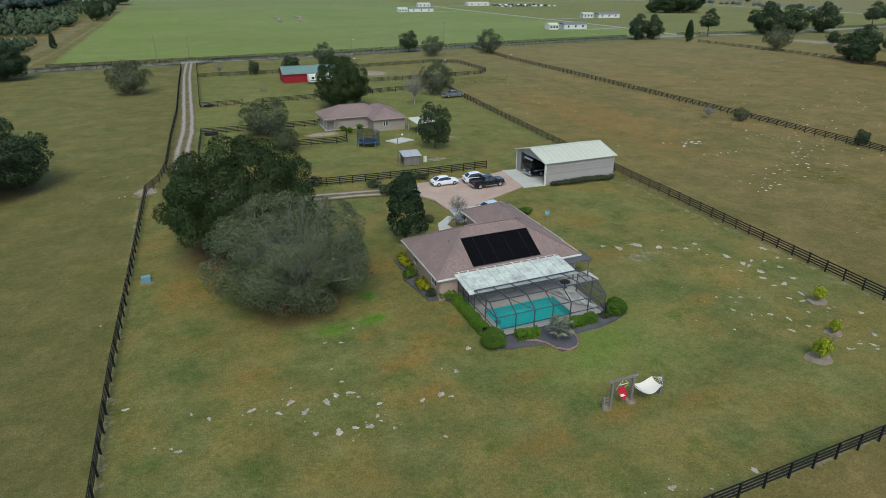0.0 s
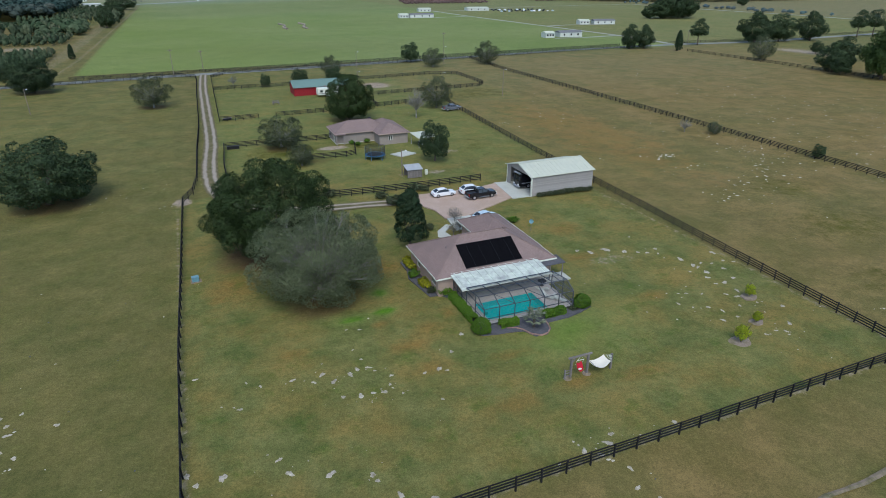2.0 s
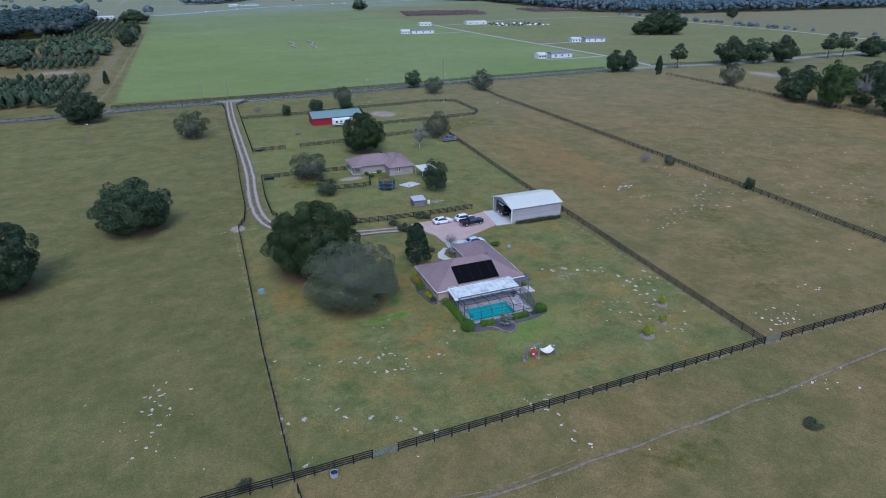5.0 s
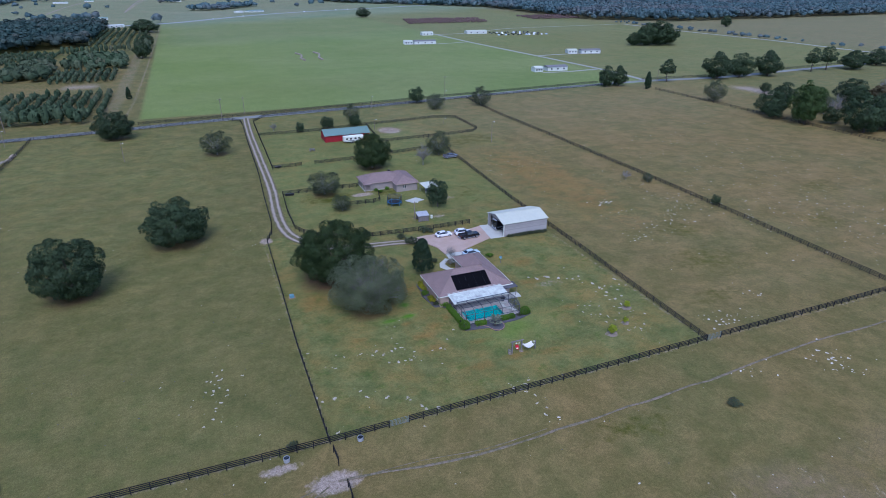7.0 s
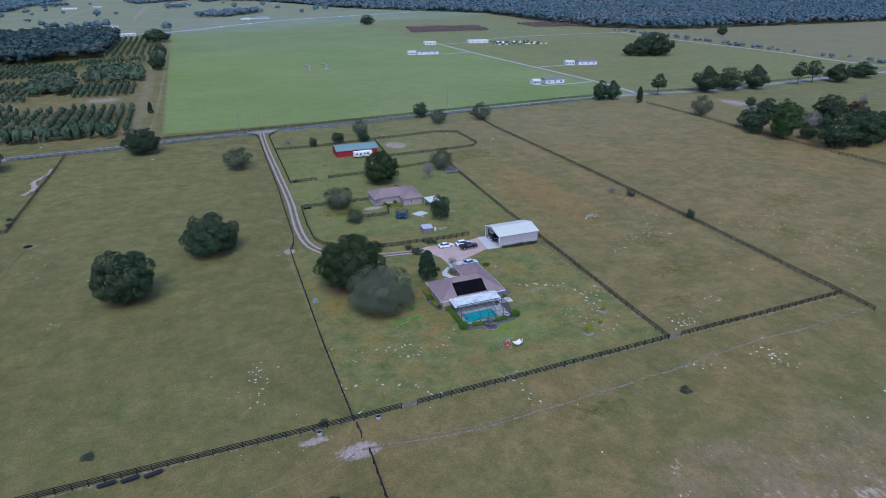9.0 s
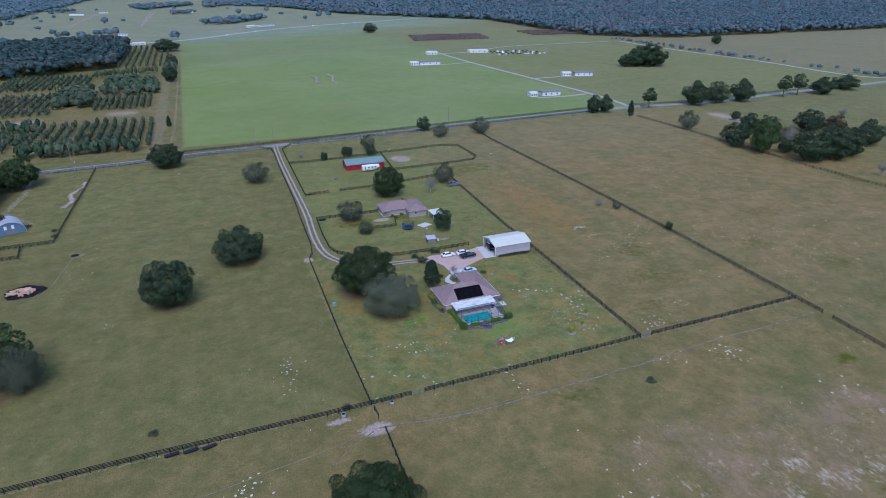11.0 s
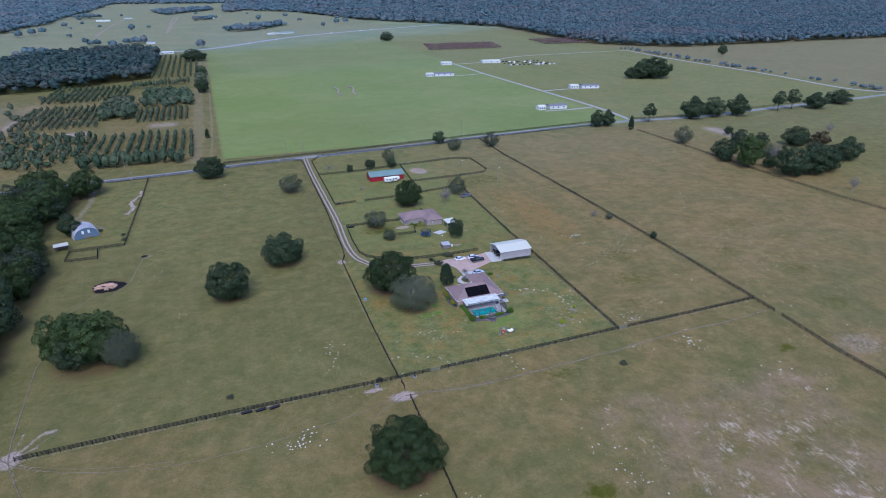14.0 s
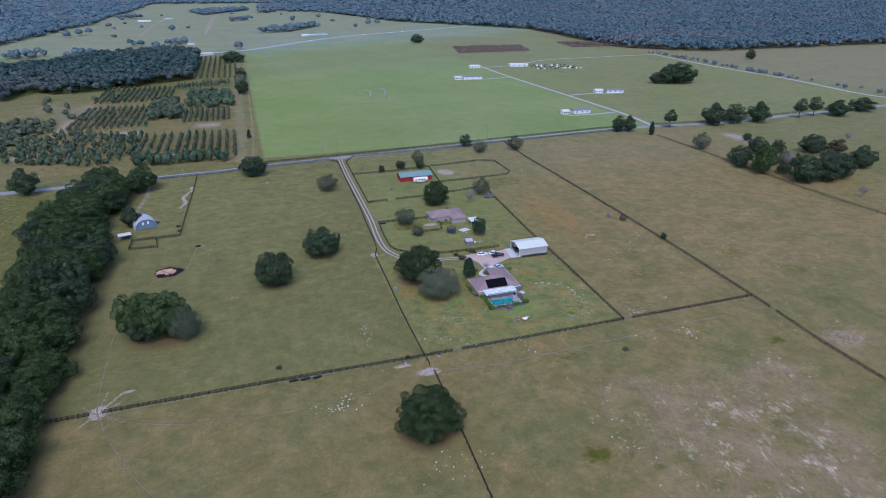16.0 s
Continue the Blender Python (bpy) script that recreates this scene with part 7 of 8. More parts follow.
# ---------------------------------------------------------------- red barn, trailer, arena things
def red_barn():
    x0, x1, y0, y1, eave, ridge = 39.2, 58.8, 184.0, 193.0, 3.0, 4.7
    yr = (y0 + y1) / 2
    b = thing("barn", "red board barn with a pale green sheet roof", "barn", 0, 0)
    wall = part("wall", wall_run((x0, y0), (x1, y0), eave, 0.15, [(11.5, 14.0, 0.0, 2.4)]), M_RED, b)
    n = 40
    for k in range(n):
        x = x0 + (x1 - x0) * k / n
        if not 11.3 < x - x0 < 14.2:
            part("batten", Build().box(x, x + 0.06, y0 - 0.11, y0 - 0.077, 0, eave), M_RED, wall)
    part("wall", wall_run((x1, y1), (x0, y1), eave, 0.15), M_RED, b)
    for x in (x0, x1):
        outline = [(y0 + 0.08, -0.1), (y1 - 0.08, -0.1), (y1 - 0.08, eave), (yr, ridge - 0.1), (y0 + 0.08, eave)]
        gb = Build().add([(x - 0.07, y, z) for y, z in outline] + [(x + 0.07, y, z) for y, z in outline], [(0, 1, 2, 3, 4), (9, 8, 7, 6, 5)] + [(i, 5 + i, 5 + (i + 1) % 5, (i + 1) % 5) for i in range(5)])
        part("gable_wall", gb, M_RED, b)
    for ye in (y0 - 0.5, y1 + 0.5):
        ze = ridge - (ridge - eave) / (yr - y0) * abs(yr - ye)
        part("roof_slope", Build().add([(x0 - 0.5, ye, ze), (x1 + 0.5, ye, ze), (x1 + 0.5, yr, ridge), (x0 - 0.5, yr, ridge), (x0 - 0.5, ye, ze - 0.08), (x1 + 0.5, ye, ze - 0.08), (x1 + 0.5, yr, ridge - 0.08), (x0 - 0.5, yr, ridge - 0.08)],
                                       [(0, 1, 2, 3), (7, 6, 5, 4), (0, 4, 5, 1), (1, 5, 6, 2), (2, 6, 7, 3), (3, 7, 4, 0)]), M_TEAL_ROOF, b)
    part("ridge_cap", Build().bar((x0 - 0.5, yr, ridge + 0.03), (x1 + 0.5, yr, ridge + 0.03), 0.4, 0.06), M_TEAL_ROOF, b)


red_barn()


def travel_trailer(x, y, turn):
    t = thing("travel_trailer", "white travel trailer parked before the red barn", "trailer", x, y, 0, turn)
    part("body", Build().box(-4.2, 3.2, -1.2, 1.2, 0.6, 3.0, 0.18), M_TRIM, t)
    part("nose", loft([(3.1, 1.3, 3.0, 1.15, 1.05), (4.6, 1.6, 2.9, 1.1, 0.95)], 0.15), M_TRIM, t)
    for x0 in (-3.4, -1.6, 0.4, 2.0):
        part("window", Build().box(x0, x0 + 0.9, -1.235, -1.19, 1.6, 2.3), M_GLASS_DARK, t)
    part("stripe", Build().box(-4.1, 3.1, -1.225, -1.19, 1.0, 1.25), M_SHINGLE_FAR, t)
    for s in (-1, 1):
        for a in (-1.2, -0.3):
            wheel_at(t, a, s * 1.05, 0.36, 0.22)
    part("hitch_leg", Build().box(3.7, 3.8, -0.4, 0.4, 0, 1.6), M_BLACK, t)


travel_trailer(50.4, 180.2, 3)


def lamp_pole(x, y, h, label):
    p = thing("lamp_pole", label, "pole", x, y, group="yard poles")
    part("pole", Build().tube((0, 0, -0.3), (0, 0, h), 0.13, 0.09, 9), M_POLE, p)
    part("arm", Build().tube((0, 0, h - 0.4), (0.8, -0.4, h - 0.1), 0.03), M_GALV, p)
    part("lamp_head", Build().tube((0.8, -0.4, h - 0.3), (0.8, -0.4, h - 0.05), 0.22, 0.1, 10), M_LAMP, p)


for x, y, h in ((107, 158.5, 9), (119.7, 243, 8), (78, 246.5, 7), (66, 200, 5), (-40, 184, 7.5), (44.4, 84.2, 5.5), (-88, 226, 7), (101, 199, 3)):
    lamp_pole(x, y, h, "slim wooden pole with a pale lamp head")


def power_pole(x, y, h):
    p = thing("power_pole", "tall grey utility pole beside the road", "pole", x, y, group="roadside poles")
    part("pole", Build().tube((0, 0, -0.3), (0, 0, h), 0.16, 0.1, 9), M_POLE, p)
    part("crossarm", Build().box(-0.9, 0.9, -0.06, 0.06, h - 0.8, h - 0.65), M_POLE, p)
    for s in (-0.8, 0.8):
        part("insulator", Build().tube((s, 0, h - 0.65), (s, 0, h - 0.45), 0.05), M_TRIM, p)


for x, y, h in ((0.6, 247.6, 11), (12.5, 259, 9), (130, 268, 12), (-94, 256, 10), (-160, 240, 10), (285, 262, 9)):
    power_pole(x, y, h)
tank = thing("water_trough", "low dark stock trough at a fence corner", "trough", 14.4, 153.6, 0, 2)
part("body", Build().box(-1.2, 1.2, -0.4, 0.4, 0, 0.55, 0.05), M_BLACK, tank)
part("rim", Build().box(-1.25, 1.25, -0.45, 0.45, 0.5, 0.58), M_GREY_WOOD, tank)
tank2 = thing("water_trough", "low dark stock trough at a yard fence", "trough", 13.2, 119.4, 0, 0)
part("body", Build().box(-1.4, 1.4, -0.4, 0.4, 0, 0.7, 0.05), M_BLACK, tank2)
part("rim", Build().box(-1.45, 1.45, -0.45, 0.45, 0.65, 0.73), M_BLACK, tank2)


def jump(x, y, turn):
    j = thing("hay_feeder", "weathered wooden feeder frame in the paddock", "feeder", x, y, 0, turn)
    for px in (-0.9, 0.9):
        for py in (-0.5, 0.5):
            part("leg", Build().box(px - 0.06, px + 0.06, py - 0.06, py + 0.06, -0.05, 1.1), M_GREY_WOOD, j)
    for z in (0.55, 1.0):
        for py in (-0.5, 0.5):
            part("rail", Build().box(-1.0, 1.0, py - 0.03, py + 0.03, z, z + 0.12), M_GREY_WOOD, j)
    part("tray", Build().box(-0.95, 0.95, -0.5, 0.5, 0.45, 0.52), M_GREY_WOOD, j)


jump(31.0, 172, 8)


# ---------------------------------------------------------------- lawn things
def utility_box(x, y):
    u = thing("utility_box", "pale blue metal utility box on a pad in the lawn", "utility box", x, y, 0, 6)
    part("cabinet", Build().box(-0.45, 0.45, -0.38, 0.38, 0.06, 0.66, 0.04), M_BOX_BLUE, u)
    part("lid", Build().box(-0.48, 0.48, -0.41, 0.41, 0.65, 0.74, 0.03), M_BOX_BLUE, u)
    part("pad", Build().box(-0.65, 0.75, -0.5, 0.5, -0.1, 0.07), M_SOIL, u)


utility_box(2.3, 48.9)


def swing_frame():
    s = thing("swing_frame", "weathered timber frame with two posts and a beam", "swing frame", 37.9, 10.8)
    for x in (0, 2.05):
        part("post", Build().box(x - 0.1, x + 0.1, -0.1, 0.1, -0.2, 2.35, 0.01), M_GREY_WOOD, s)
        part("brace", Build().bar((x + (0.5 if x == 0 else -0.5), 0, 2.3), (x, 0, 1.7), 0.08, 0.08), M_GREY_WOOD, s)
    part("beam", Build().box(-0.4, 2.45, -0.08, 0.08, 2.35, 2.55, 0.01), M_GREY_WOOD, s)
    part("step_rail", Build().box(-0.75, -0.65, -0.1, 0.1, -0.1, 1.1), M_GREY_WOOD, s)
    for z in (0.3, 0.6, 0.9):
        part("rung", Build().box(-0.7, -0.05, -0.04, 0.04, z, z + 0.06), M_GREY_WOOD, s)
    for x in (-0.3, 2.05):
        part("footing", Build().tube((x, 0, -0.1), (x, 0, 0.06), 0.45, 0.4, 12), M_SOIL, s)


def hanging_chair():
    c = thing("hanging_chair", "crimson cloth hanging chair on white ropes", "hanging chair", 39.0, 10.8)
    part("spreader", Build().tube((-0.45, 0, 1.9), (0.45, 0, 1.9), 0.03), M_TRIM, c)
    b = Build()
    n = 9
    for i in range(n):
        a = -1.3 + 2.6 * i / (n - 1)
        for j in range(7):
            t = j / 6
            b.v.append((0.40 * math.sin(a) * (0.7 + 0.3 * math.sin(t * math.pi)), -0.28 + 0.56 * t, 0.6 + 0.48 * (1 - math.cos(a)) * 0.8 + 0.75 * t * t))
    b.f = [(i * 7 + j, i * 7 + j + 1, (i + 1) * 7 + j + 1, (i + 1) * 7 + j) for i in range(n - 1) for j in range(6)]
    part("sling", b, M_CRIMSON, c, "crimson cloth sling", True)
    part("cushion", Build().box(-0.2, 0.2, -0.16, 0.12, 0.74, 0.86, 0.05), M_TRIM, c)
    for s in (-0.45, 0.45):
        part("rope", Build().tube((s, 0, 1.9), (s * 0.9, 0.3, 1.2), 0.012, None, 5), M_TRIM, c)
        part("rope", Build().tube((s, 0, 1.9), (0, 0, 2.38), 0.015, None, 5), M_TRIM, c)


def hammock():
    h = thing("hammock", "cream canvas hammock strung between two timber posts", "hammock", 40.1, 10.7)
    b = Build()
    n, m = 13, 9
    for i in range(n):
        t = i / (n - 1)
        for j in range(m):
            s = 2 * j / (m - 1) - 1
            b.v.append((0.25 + 2.0 * t, s * 0.78 * (0.82 + 0.18 * math.sin(math.pi * t)), 1.25 - 0.42 * math.sin(math.pi * t) - 0.10 * (1 - s * s) + 0.12 * t))
    b.f = [(i * m + j, i * m + j + 1, (i + 1) * m + j + 1, (i + 1) * m + j) for i in range(n - 1) for j in range(m - 1)]
    part("cloth", b, M_CANVAS, h, "cream canvas bed", True)
    for x, hook in ((0.25, (0.0, 0, 1.45)), (2.25, (2.75, 0, 1.6))):
        part("spreader", Build().tube((x, -0.75, 1.27), (x, 0.75, 1.27), 0.03), M_GREY_WOOD, h)
        for j in range(7):
            y = -0.72 + 0.24 * j
            part("cord", Build().tube((x, y, 1.27), hook, 0.012, None, 4), M_TRIM, h)
    part("post", Build().box(2.72, 2.92, -0.1, 0.1, -0.2, 1.75, 0.01), M_GREY_WOOD, h)


swing_frame()
hanging_chair()
hammock()
for k, (x, y, s) in enumerate(((59.9, 9.1, 1.15), (65.1, 11.6, 0.8), (69.4, 16.7, 0.95))):
    plant("sapling", x, y, 0.74 * s, 1.95 * s, "young yellow-green citrus tree in a bare patch", "tree", "sapling", "young trees")
    solid("bare_patch", Build().slab([(1.15 * s * math.cos(a) * (1 + 0.15 * math.sin(3 * a + k)), 0.95 * s * math.sin(a)) for a in [2 * math.pi * i / 16 for i in range(16)]], -0.1, 0.04), M_SOIL, "bare sandy ring round a young tree", "bare soil", kind="structure", x=x, y=y)


# ---------------------------------------------------------------- stones
def stone_mesh(seed, fine=3):
    """A flat slab of limestone with a ragged outline and a pitted top."""
    bm = bmesh.new()
    bmesh.ops.create_icosphere(bm, subdivisions=fine, radius=0.5)
    g = np.random.default_rng(seed)
    ph = g.random(6) * 6.28
    for v in bm.verts:
        p = v.co
        a = math.atan2(p.y, p.x)
        k = 1 + 0.24 * math.sin(2 * a + ph[0]) + 0.17 * math.sin(3 * a + ph[1]) + 0.13 * math.sin(5 * a + ph[2]) + 0.10 * math.sin(9 * a + ph[3]) + 0.03 * g.normal()
        v.co = Vector((p.x * k, p.y * k * 0.75, p.z * (0.30 + 0.06 * math.sin(9 * p.x + ph[4]) + 0.05 * math.sin(11 * p.y + ph[5]))))
    m = bpy.data.meshes.new("stone")
    bm.to_mesh(m)
    bm.free()
    m.materials.append(M_STONE)
    return m


STONES = [stone_mesh(s) for s in range(8)]
CHIPS = [stone_mesh(s, 1) for s in range(8)]


def stone(x, y, size):
    ob = new("limestone", rnd.choice(STONES))
    ob.matrix_basis = pose(x, y, float(lie(x, y)), 0, 0, rnd.uniform(0, 360)) @ Matrix.Diagonal((0.62 * size, 0.62 * size * rnd.uniform(0.6, 1.0), 0.6 * size * rnd.uniform(0.45, 0.8), 1))
    tagged(ob, "flat pale limestone rock lying in the grass", "rock", "limestone rocks")


LAWN_STONES = [(1.4, 25.4, 1), (6.3, 22.7, 0.6), (7.6, 21.6, 0.8), (10.8, 21.4, 1), (12.8, 20.3, 0.9), (13.9, 21.3, 1.1), (14.8, 19.7, 1.2), (16.7, 20.3, 1.4), (17.6, 20.9, 1.2), (18.5, 22.5, 0.7), (18.8, 20.8, 1.1), (19.3, 20, 0.6), (20.7, 18.5, 0.9), (20.1, 17.1, 0.7), (20.2, 16.4, 0.5), (16.8, 16.4, 1.3), (18.1, 16.4, 1), (19.2, 16.1, 1), (20.9, 15.2, 0.6), (24.2, 12.7, 0.7), (24.1, 17.5, 0.8), (25.8, 17.6, 1.2), (26.5, 17, 0.7), (28.3, 20.1, 1), (30.8, 23, 1.1), (18.1, 24.6, 0.6), (19.9, 28.4, 0.8), (18.4, 28.9, 0.6), (21.6, 30.5, 0.6), (5.3, 18.7, 0.8), (4.8, 19.2, 0.5), (15.1, 16.9, 0.9)]
FRONT_STONES = [(0.3, 11.4, 1.2), (1, 10, 1), (3.1, 10.1, 1.4), (7.8, 10.5, 1), (8.4, 8.5, 1.2), (11.6, 7.1, 1.4), (14.9, 5.7, 1), (15.1, 4.9, 0.8), (16.4, 2.7, 1.1), (16.8, 1.7, 1.1), (18.8, 1.2, 1.5), (15, -2.2, 0.7), (36.6, 2.1, 1), (35.7, 1.2, 1.6), (34.2, 0.3, 1), (33.1, 1.2, 1.2), (43.2, 1.1, 1.1), (35.6, -2, 1), (34.8, -4, 1), (35.8, -5.6, 0.8), (34.7, -7.2, 0.8), (30.2, 0.7, 0.8), (1.7, 1.5, 1.3)]
EAST_STONES = [(57, 37.9, 1.3), (58.5, 36.5, 1.7), (61.2, 36.4, 2.2), (63.4, 34.7, 1.7), (65.1, 33.7, 1.1), (66.3, 33, 1.1), (68.4, 33.7, 1.1), (67.6, 32.1, 0.9), (67.7, 39.1, 0.8), (67.4, 30.5, 0.6), (69.3, 29.2, 1.7), (69.6, 26.9, 1.5), (69.8, 26.2, 1.3), (71.2, 27.1, 1.1), (69.8, 24.5, 1.5), (67.7, 25.5, 0.9), (68.7, 23.2, 1.1), (75.5, 29.2, 1.4), (72.6, 26.4, 0.9), (74.9, 26.5, 0.9), (73, 24.5, 1.1), (76.1, 25.7, 0.9), (69.8, 21.2, 1.5), (72, 21.8, 1.1), (68.4, 21.3, 0.8), (69.6, 18.8, 1.4), (67.4, 18.5, 0.9), (68.2, 17.5, 1.2), (64.4, 19.8, 0.8), (62.6, 20.7, 0.8), (61.6, 21.1, 0.7), (60.2, 21.7, 0.6)]
GARDEN_STONES = [(59.7, 18.9, 0.9), (60.7, 17.4, 0.7), (62.5, 16.7, 1), (63.5, 15.3, 1.1), (66.6, 15.5, 0.9), (64.1, 13.5, 0.9), (61.8, 13.5, 1.1), (56.8, 15.9, 0.6), (54.6, 18.8, 0.5), (68.7, 9.9, 1.1), (66.8, 8.7, 0.9), (66.5, 8.1, 0.7), (64, 9.1, 0.9), (65.8, 9.3, 0.7), (71.7, 13.4, 1), (69.4, 15.3, 0.8)]
WEST_STONES = [(-16.3, 23.1, 0.9), (-14.9, 23.1, 1.1), (-15.2, 24.5, 0.9), (-17, 23.4, 0.8), (-16, 20.2, 1.1), (-17.3, 20.3, 0.8), (-16.2, 19.2, 0.9), (-13.7, 19.6, 0.9), (-15, 16.4, 1), (-15.9, 15.2, 0.9), (-16.5, 12.4, 1), (-18, 11, 1), (-10.9, 23.1, 0.9), (-14.2, 26, 0.8), (-15.9, 25.9, 0.8), (-15, 20.8, 0.9), (-24.6, 24.5, 0.7), (-21.7, 15.7, 0.5), (-16, 14.4, 0.6)]
for row in LAWN_STONES + FRONT_STONES + EAST_STONES + GARDEN_STONES + WEST_STONES:
    stone(*row)


def rubble(name, spots, label, seed, material=None, category="stones"):
    """Small stones too many to count, strewn in loose groups: x, y, spread in x and y, count, size."""
    g = np.random.default_rng(seed)
    chips = [(np.array([v.co[:] for v in c.vertices]), np.array([p.vertices[:] for p in c.polygons])) for c in CHIPS]
    verts, faces, k = [], [], 0
    for cx, cy, sx, sy, count, size in spots:
        for _ in range(count):
            v0, f0 = chips[g.integers(len(chips))]
            a = g.random() * 6.28
            s = size * (0.3 + 0.9 * g.random() ** 1.5)
            r = np.stack([v0[:, 0] * np.cos(a) - v0[:, 1] * np.sin(a), v0[:, 0] * np.sin(a) + v0[:, 1] * np.cos(a), v0[:, 2] * 0.7], 1) * s
            px, py = cx + g.normal() * sx, cy + g.normal() * sy
            verts.append(r + (px, py, float(lie(px, py))))
            faces.append(f0 + k)
            k += len(v0)
    m = bpy.data.meshes.new(name)
    m.from_pydata(np.concatenate(verts).tolist(), [], np.concatenate(faces).tolist())
    m.materials.append(material or M_STONE)
    return tagged(new(name, m), label, category, kind="stuff")


plant("bare", 44.2, 56.0, 1.5, 2.6, "nearly bare pale shrub in a stony bed", "shrub", "shrub")
rubble("entry_rubble", [(44.6, 57.6, 0.8, 1.5, 90, 0.17)], "bed of white stones beside the house entry", 5, M_CHALKSTONE)
rubble("dung_pats", [(-25, 45, 14, 25, 60, 0.28), (-50, 20, 20, 10, 25, 0.28), (-30, -25, 20, 10, 20, 0.28), (30, -30, 25, 15, 30, 0.28), (105, 60, 14, 40, 30, 0.28)], "dark dung pats strewn over the pastures", 7, M_MULCH, "dung")
rubble("lawn_rubble", [(15, 20, 6, 1.5, 14, 0.24), (18, 15.5, 4, 1, 14, 0.24), (66, 20, 5, 8, 30, 0.26), (62, 34, 5, 1.5, 15, 0.24), (35, 1.5, 4, 0.8, 14, 0.28), (10, 8, 6, 2, 14, 0.24), (68, 9, 4, 3, 12, 0.26), (42, 25, 16, 12, 15, 0.20)], "small pale limestones strewn over the lawn", 1)
rubble("pasture_rubble", [(106, 74.7, 2.2, 1.2, 14, 0.75), (107.1, 66.6, 2, 0.8, 10, 0.8), (127.4, 68.5, 1.5, 6, 16, 0.65), (110.7, 53.8, 3.5, 3.5, 22, 0.65), (99.1, 47.8, 2, 2, 8, 0.7), (86.9, 5.1, 3, 1, 14, 0.75), (83, 7.7, 2.5, 1, 8, 0.6), (131.2, 88.2, 4, 3, 10, 0.5), (100.2, 10.9, 3, 2, 8, 0.55), (106.7, 74.3, 1.6, 1, 10, 0.8), (120.1, 60.3, 2.5, 5, 22, 0.65), (99, 49.5, 5, 2.5, 14, 0.55), (87.6, 3.9, 4, 1.2, 14, 0.6), (92.5, -14.4, 3.5, 2.2, 34, 0.75), (77, -10.1, 3, 1.2, 10, 0.65), (35.3, -4.2, 1, 3, 6, 0.6), (99.7, 123.4, 8, 6, 30, 0.5), (132.4, 69, 4, 7, 16, 0.5), (104, 90, 14, 35, 60, 0.4), (180, 90, 32, 45, 420, 0.55), (165, 40, 20, 15, 110, 0.6), (150, 20, 8, 30, 60, 0.55)],
       "pale limestones strewn over brown pasture", 2, M_CHALKSTONE)
rubble("south_rubble", [(-30, -17, 3.5, 2.2, 46, 0.62), (-15.5, 18, 2.0, 5.5, 16, 0.34), (-12, 3, 8, 5, 12, 0.32), (40, -52, 3, 10, 44, 0.54), (60, -38, 14, 8, 36, 0.40), (-8, -48, 6, 3, 30, 0.52), (-70, 105, 3, 8, 30, 0.44), (-60, 60, 2.5, 1, 8, 0.48), (-48, 85, 12, 5, 21, 0.40),
                        (-3, 88, 8, 6, 27, 0.36), (-78, 48, 3, 1, 8, 0.48), (105, -42, 8, 5, 18, 0.64), (128, -22, 4, 4, 10, 0.48), (30, -12, 14, 3, 15, 0.32), (-30, 60, 30, 30, 36, 0.24)], "pale limestones strewn over olive pasture", 3, M_CHALKSTONE)

# ---------------------------------------------------------------- western yard
def arched_barn():
    b = thing("arched_barn", "arched steel barn with a pale roof and blue-grey front", "barn", -99.9, 148.0, 0, 20)
    r, h, length, n = 5.2, 4.9, 9.5, 14
    arc = [(-r * math.cos(math.pi * k / n), h * math.sin(math.pi * k / n) ** 0.85) for k in range(n + 1)]
    shell = Build()
    for k in range(n):
        (x0, z0), (x1, z1) = arc[k], arc[k + 1]
        shell.add([(x0, 0, z0), (x1, 0, z1), (x1, length, z1), (x0, length, z0), (x0 * 0.98, 0, z0 * 0.98), (x1 * 0.98, 0, z1 * 0.98), (x1 * 0.98, length, z1 * 0.98), (x0 * 0.98, length, z0 * 0.98)],
                  [(0, 1, 2, 3), (7, 6, 5, 4), (0, 4, 5, 1), (2, 6, 7, 3)])
    part("roof", shell, M_GALV_DULL, b)
    for j in range(9):
        y = 0.4 + j * 1.08
        rib = Build()
        for k in range(n):
            rib.bar((arc[k][0], y, arc[k][1] + 0.02), (arc[k + 1][0], y, arc[k + 1][1] + 0.02), 0.1, 0.06)
        part("rib", rib, M_GALV_DULL, b)
    for y in (0.25, length - 0.25):
        part("end_wall", Build().prism([(x * 0.97, z * 0.97) for x, z in arc], y, y + 0.1), surface("slate_blue_boards", (0.10, 0.16, 0.21), 0.7), b)
    for x in (-1.3, 1.1):
        part("window", Build().box(x - 0.45, x + 0.45, 0.18, 0.24, 2.2, 3.6), M_TRIM, b)
    part("door", Build().box(-1.6, 1.6, 0.16, 0.24, 0, 1.6), M_SHINGLE_FAR, b)


arched_barn()


def stock_shelter():
    s = thing("stock_shelter", "open shelter with a pale flat roof by the stock pen", "shelter", -108.0, 136.5, 0, 15)
    part("roof", Build().box(-2.8, 2.8, -2.0, 2.0, 2.5, 2.62), M_WHITE_METAL, s)
    for x in (-2.6, 2.6):
        for y in (-1.8, 1.8):
            part("post", Build().box(x - 0.08, x + 0.08, y - 0.08, y + 0.08, -0.1, 2.5), M_GREY_WOOD, s)
    part("back_wall", Build().box(-2.7, 2.7, 1.85, 1.95, 0, 2.45), M_GREY_WOOD, s)


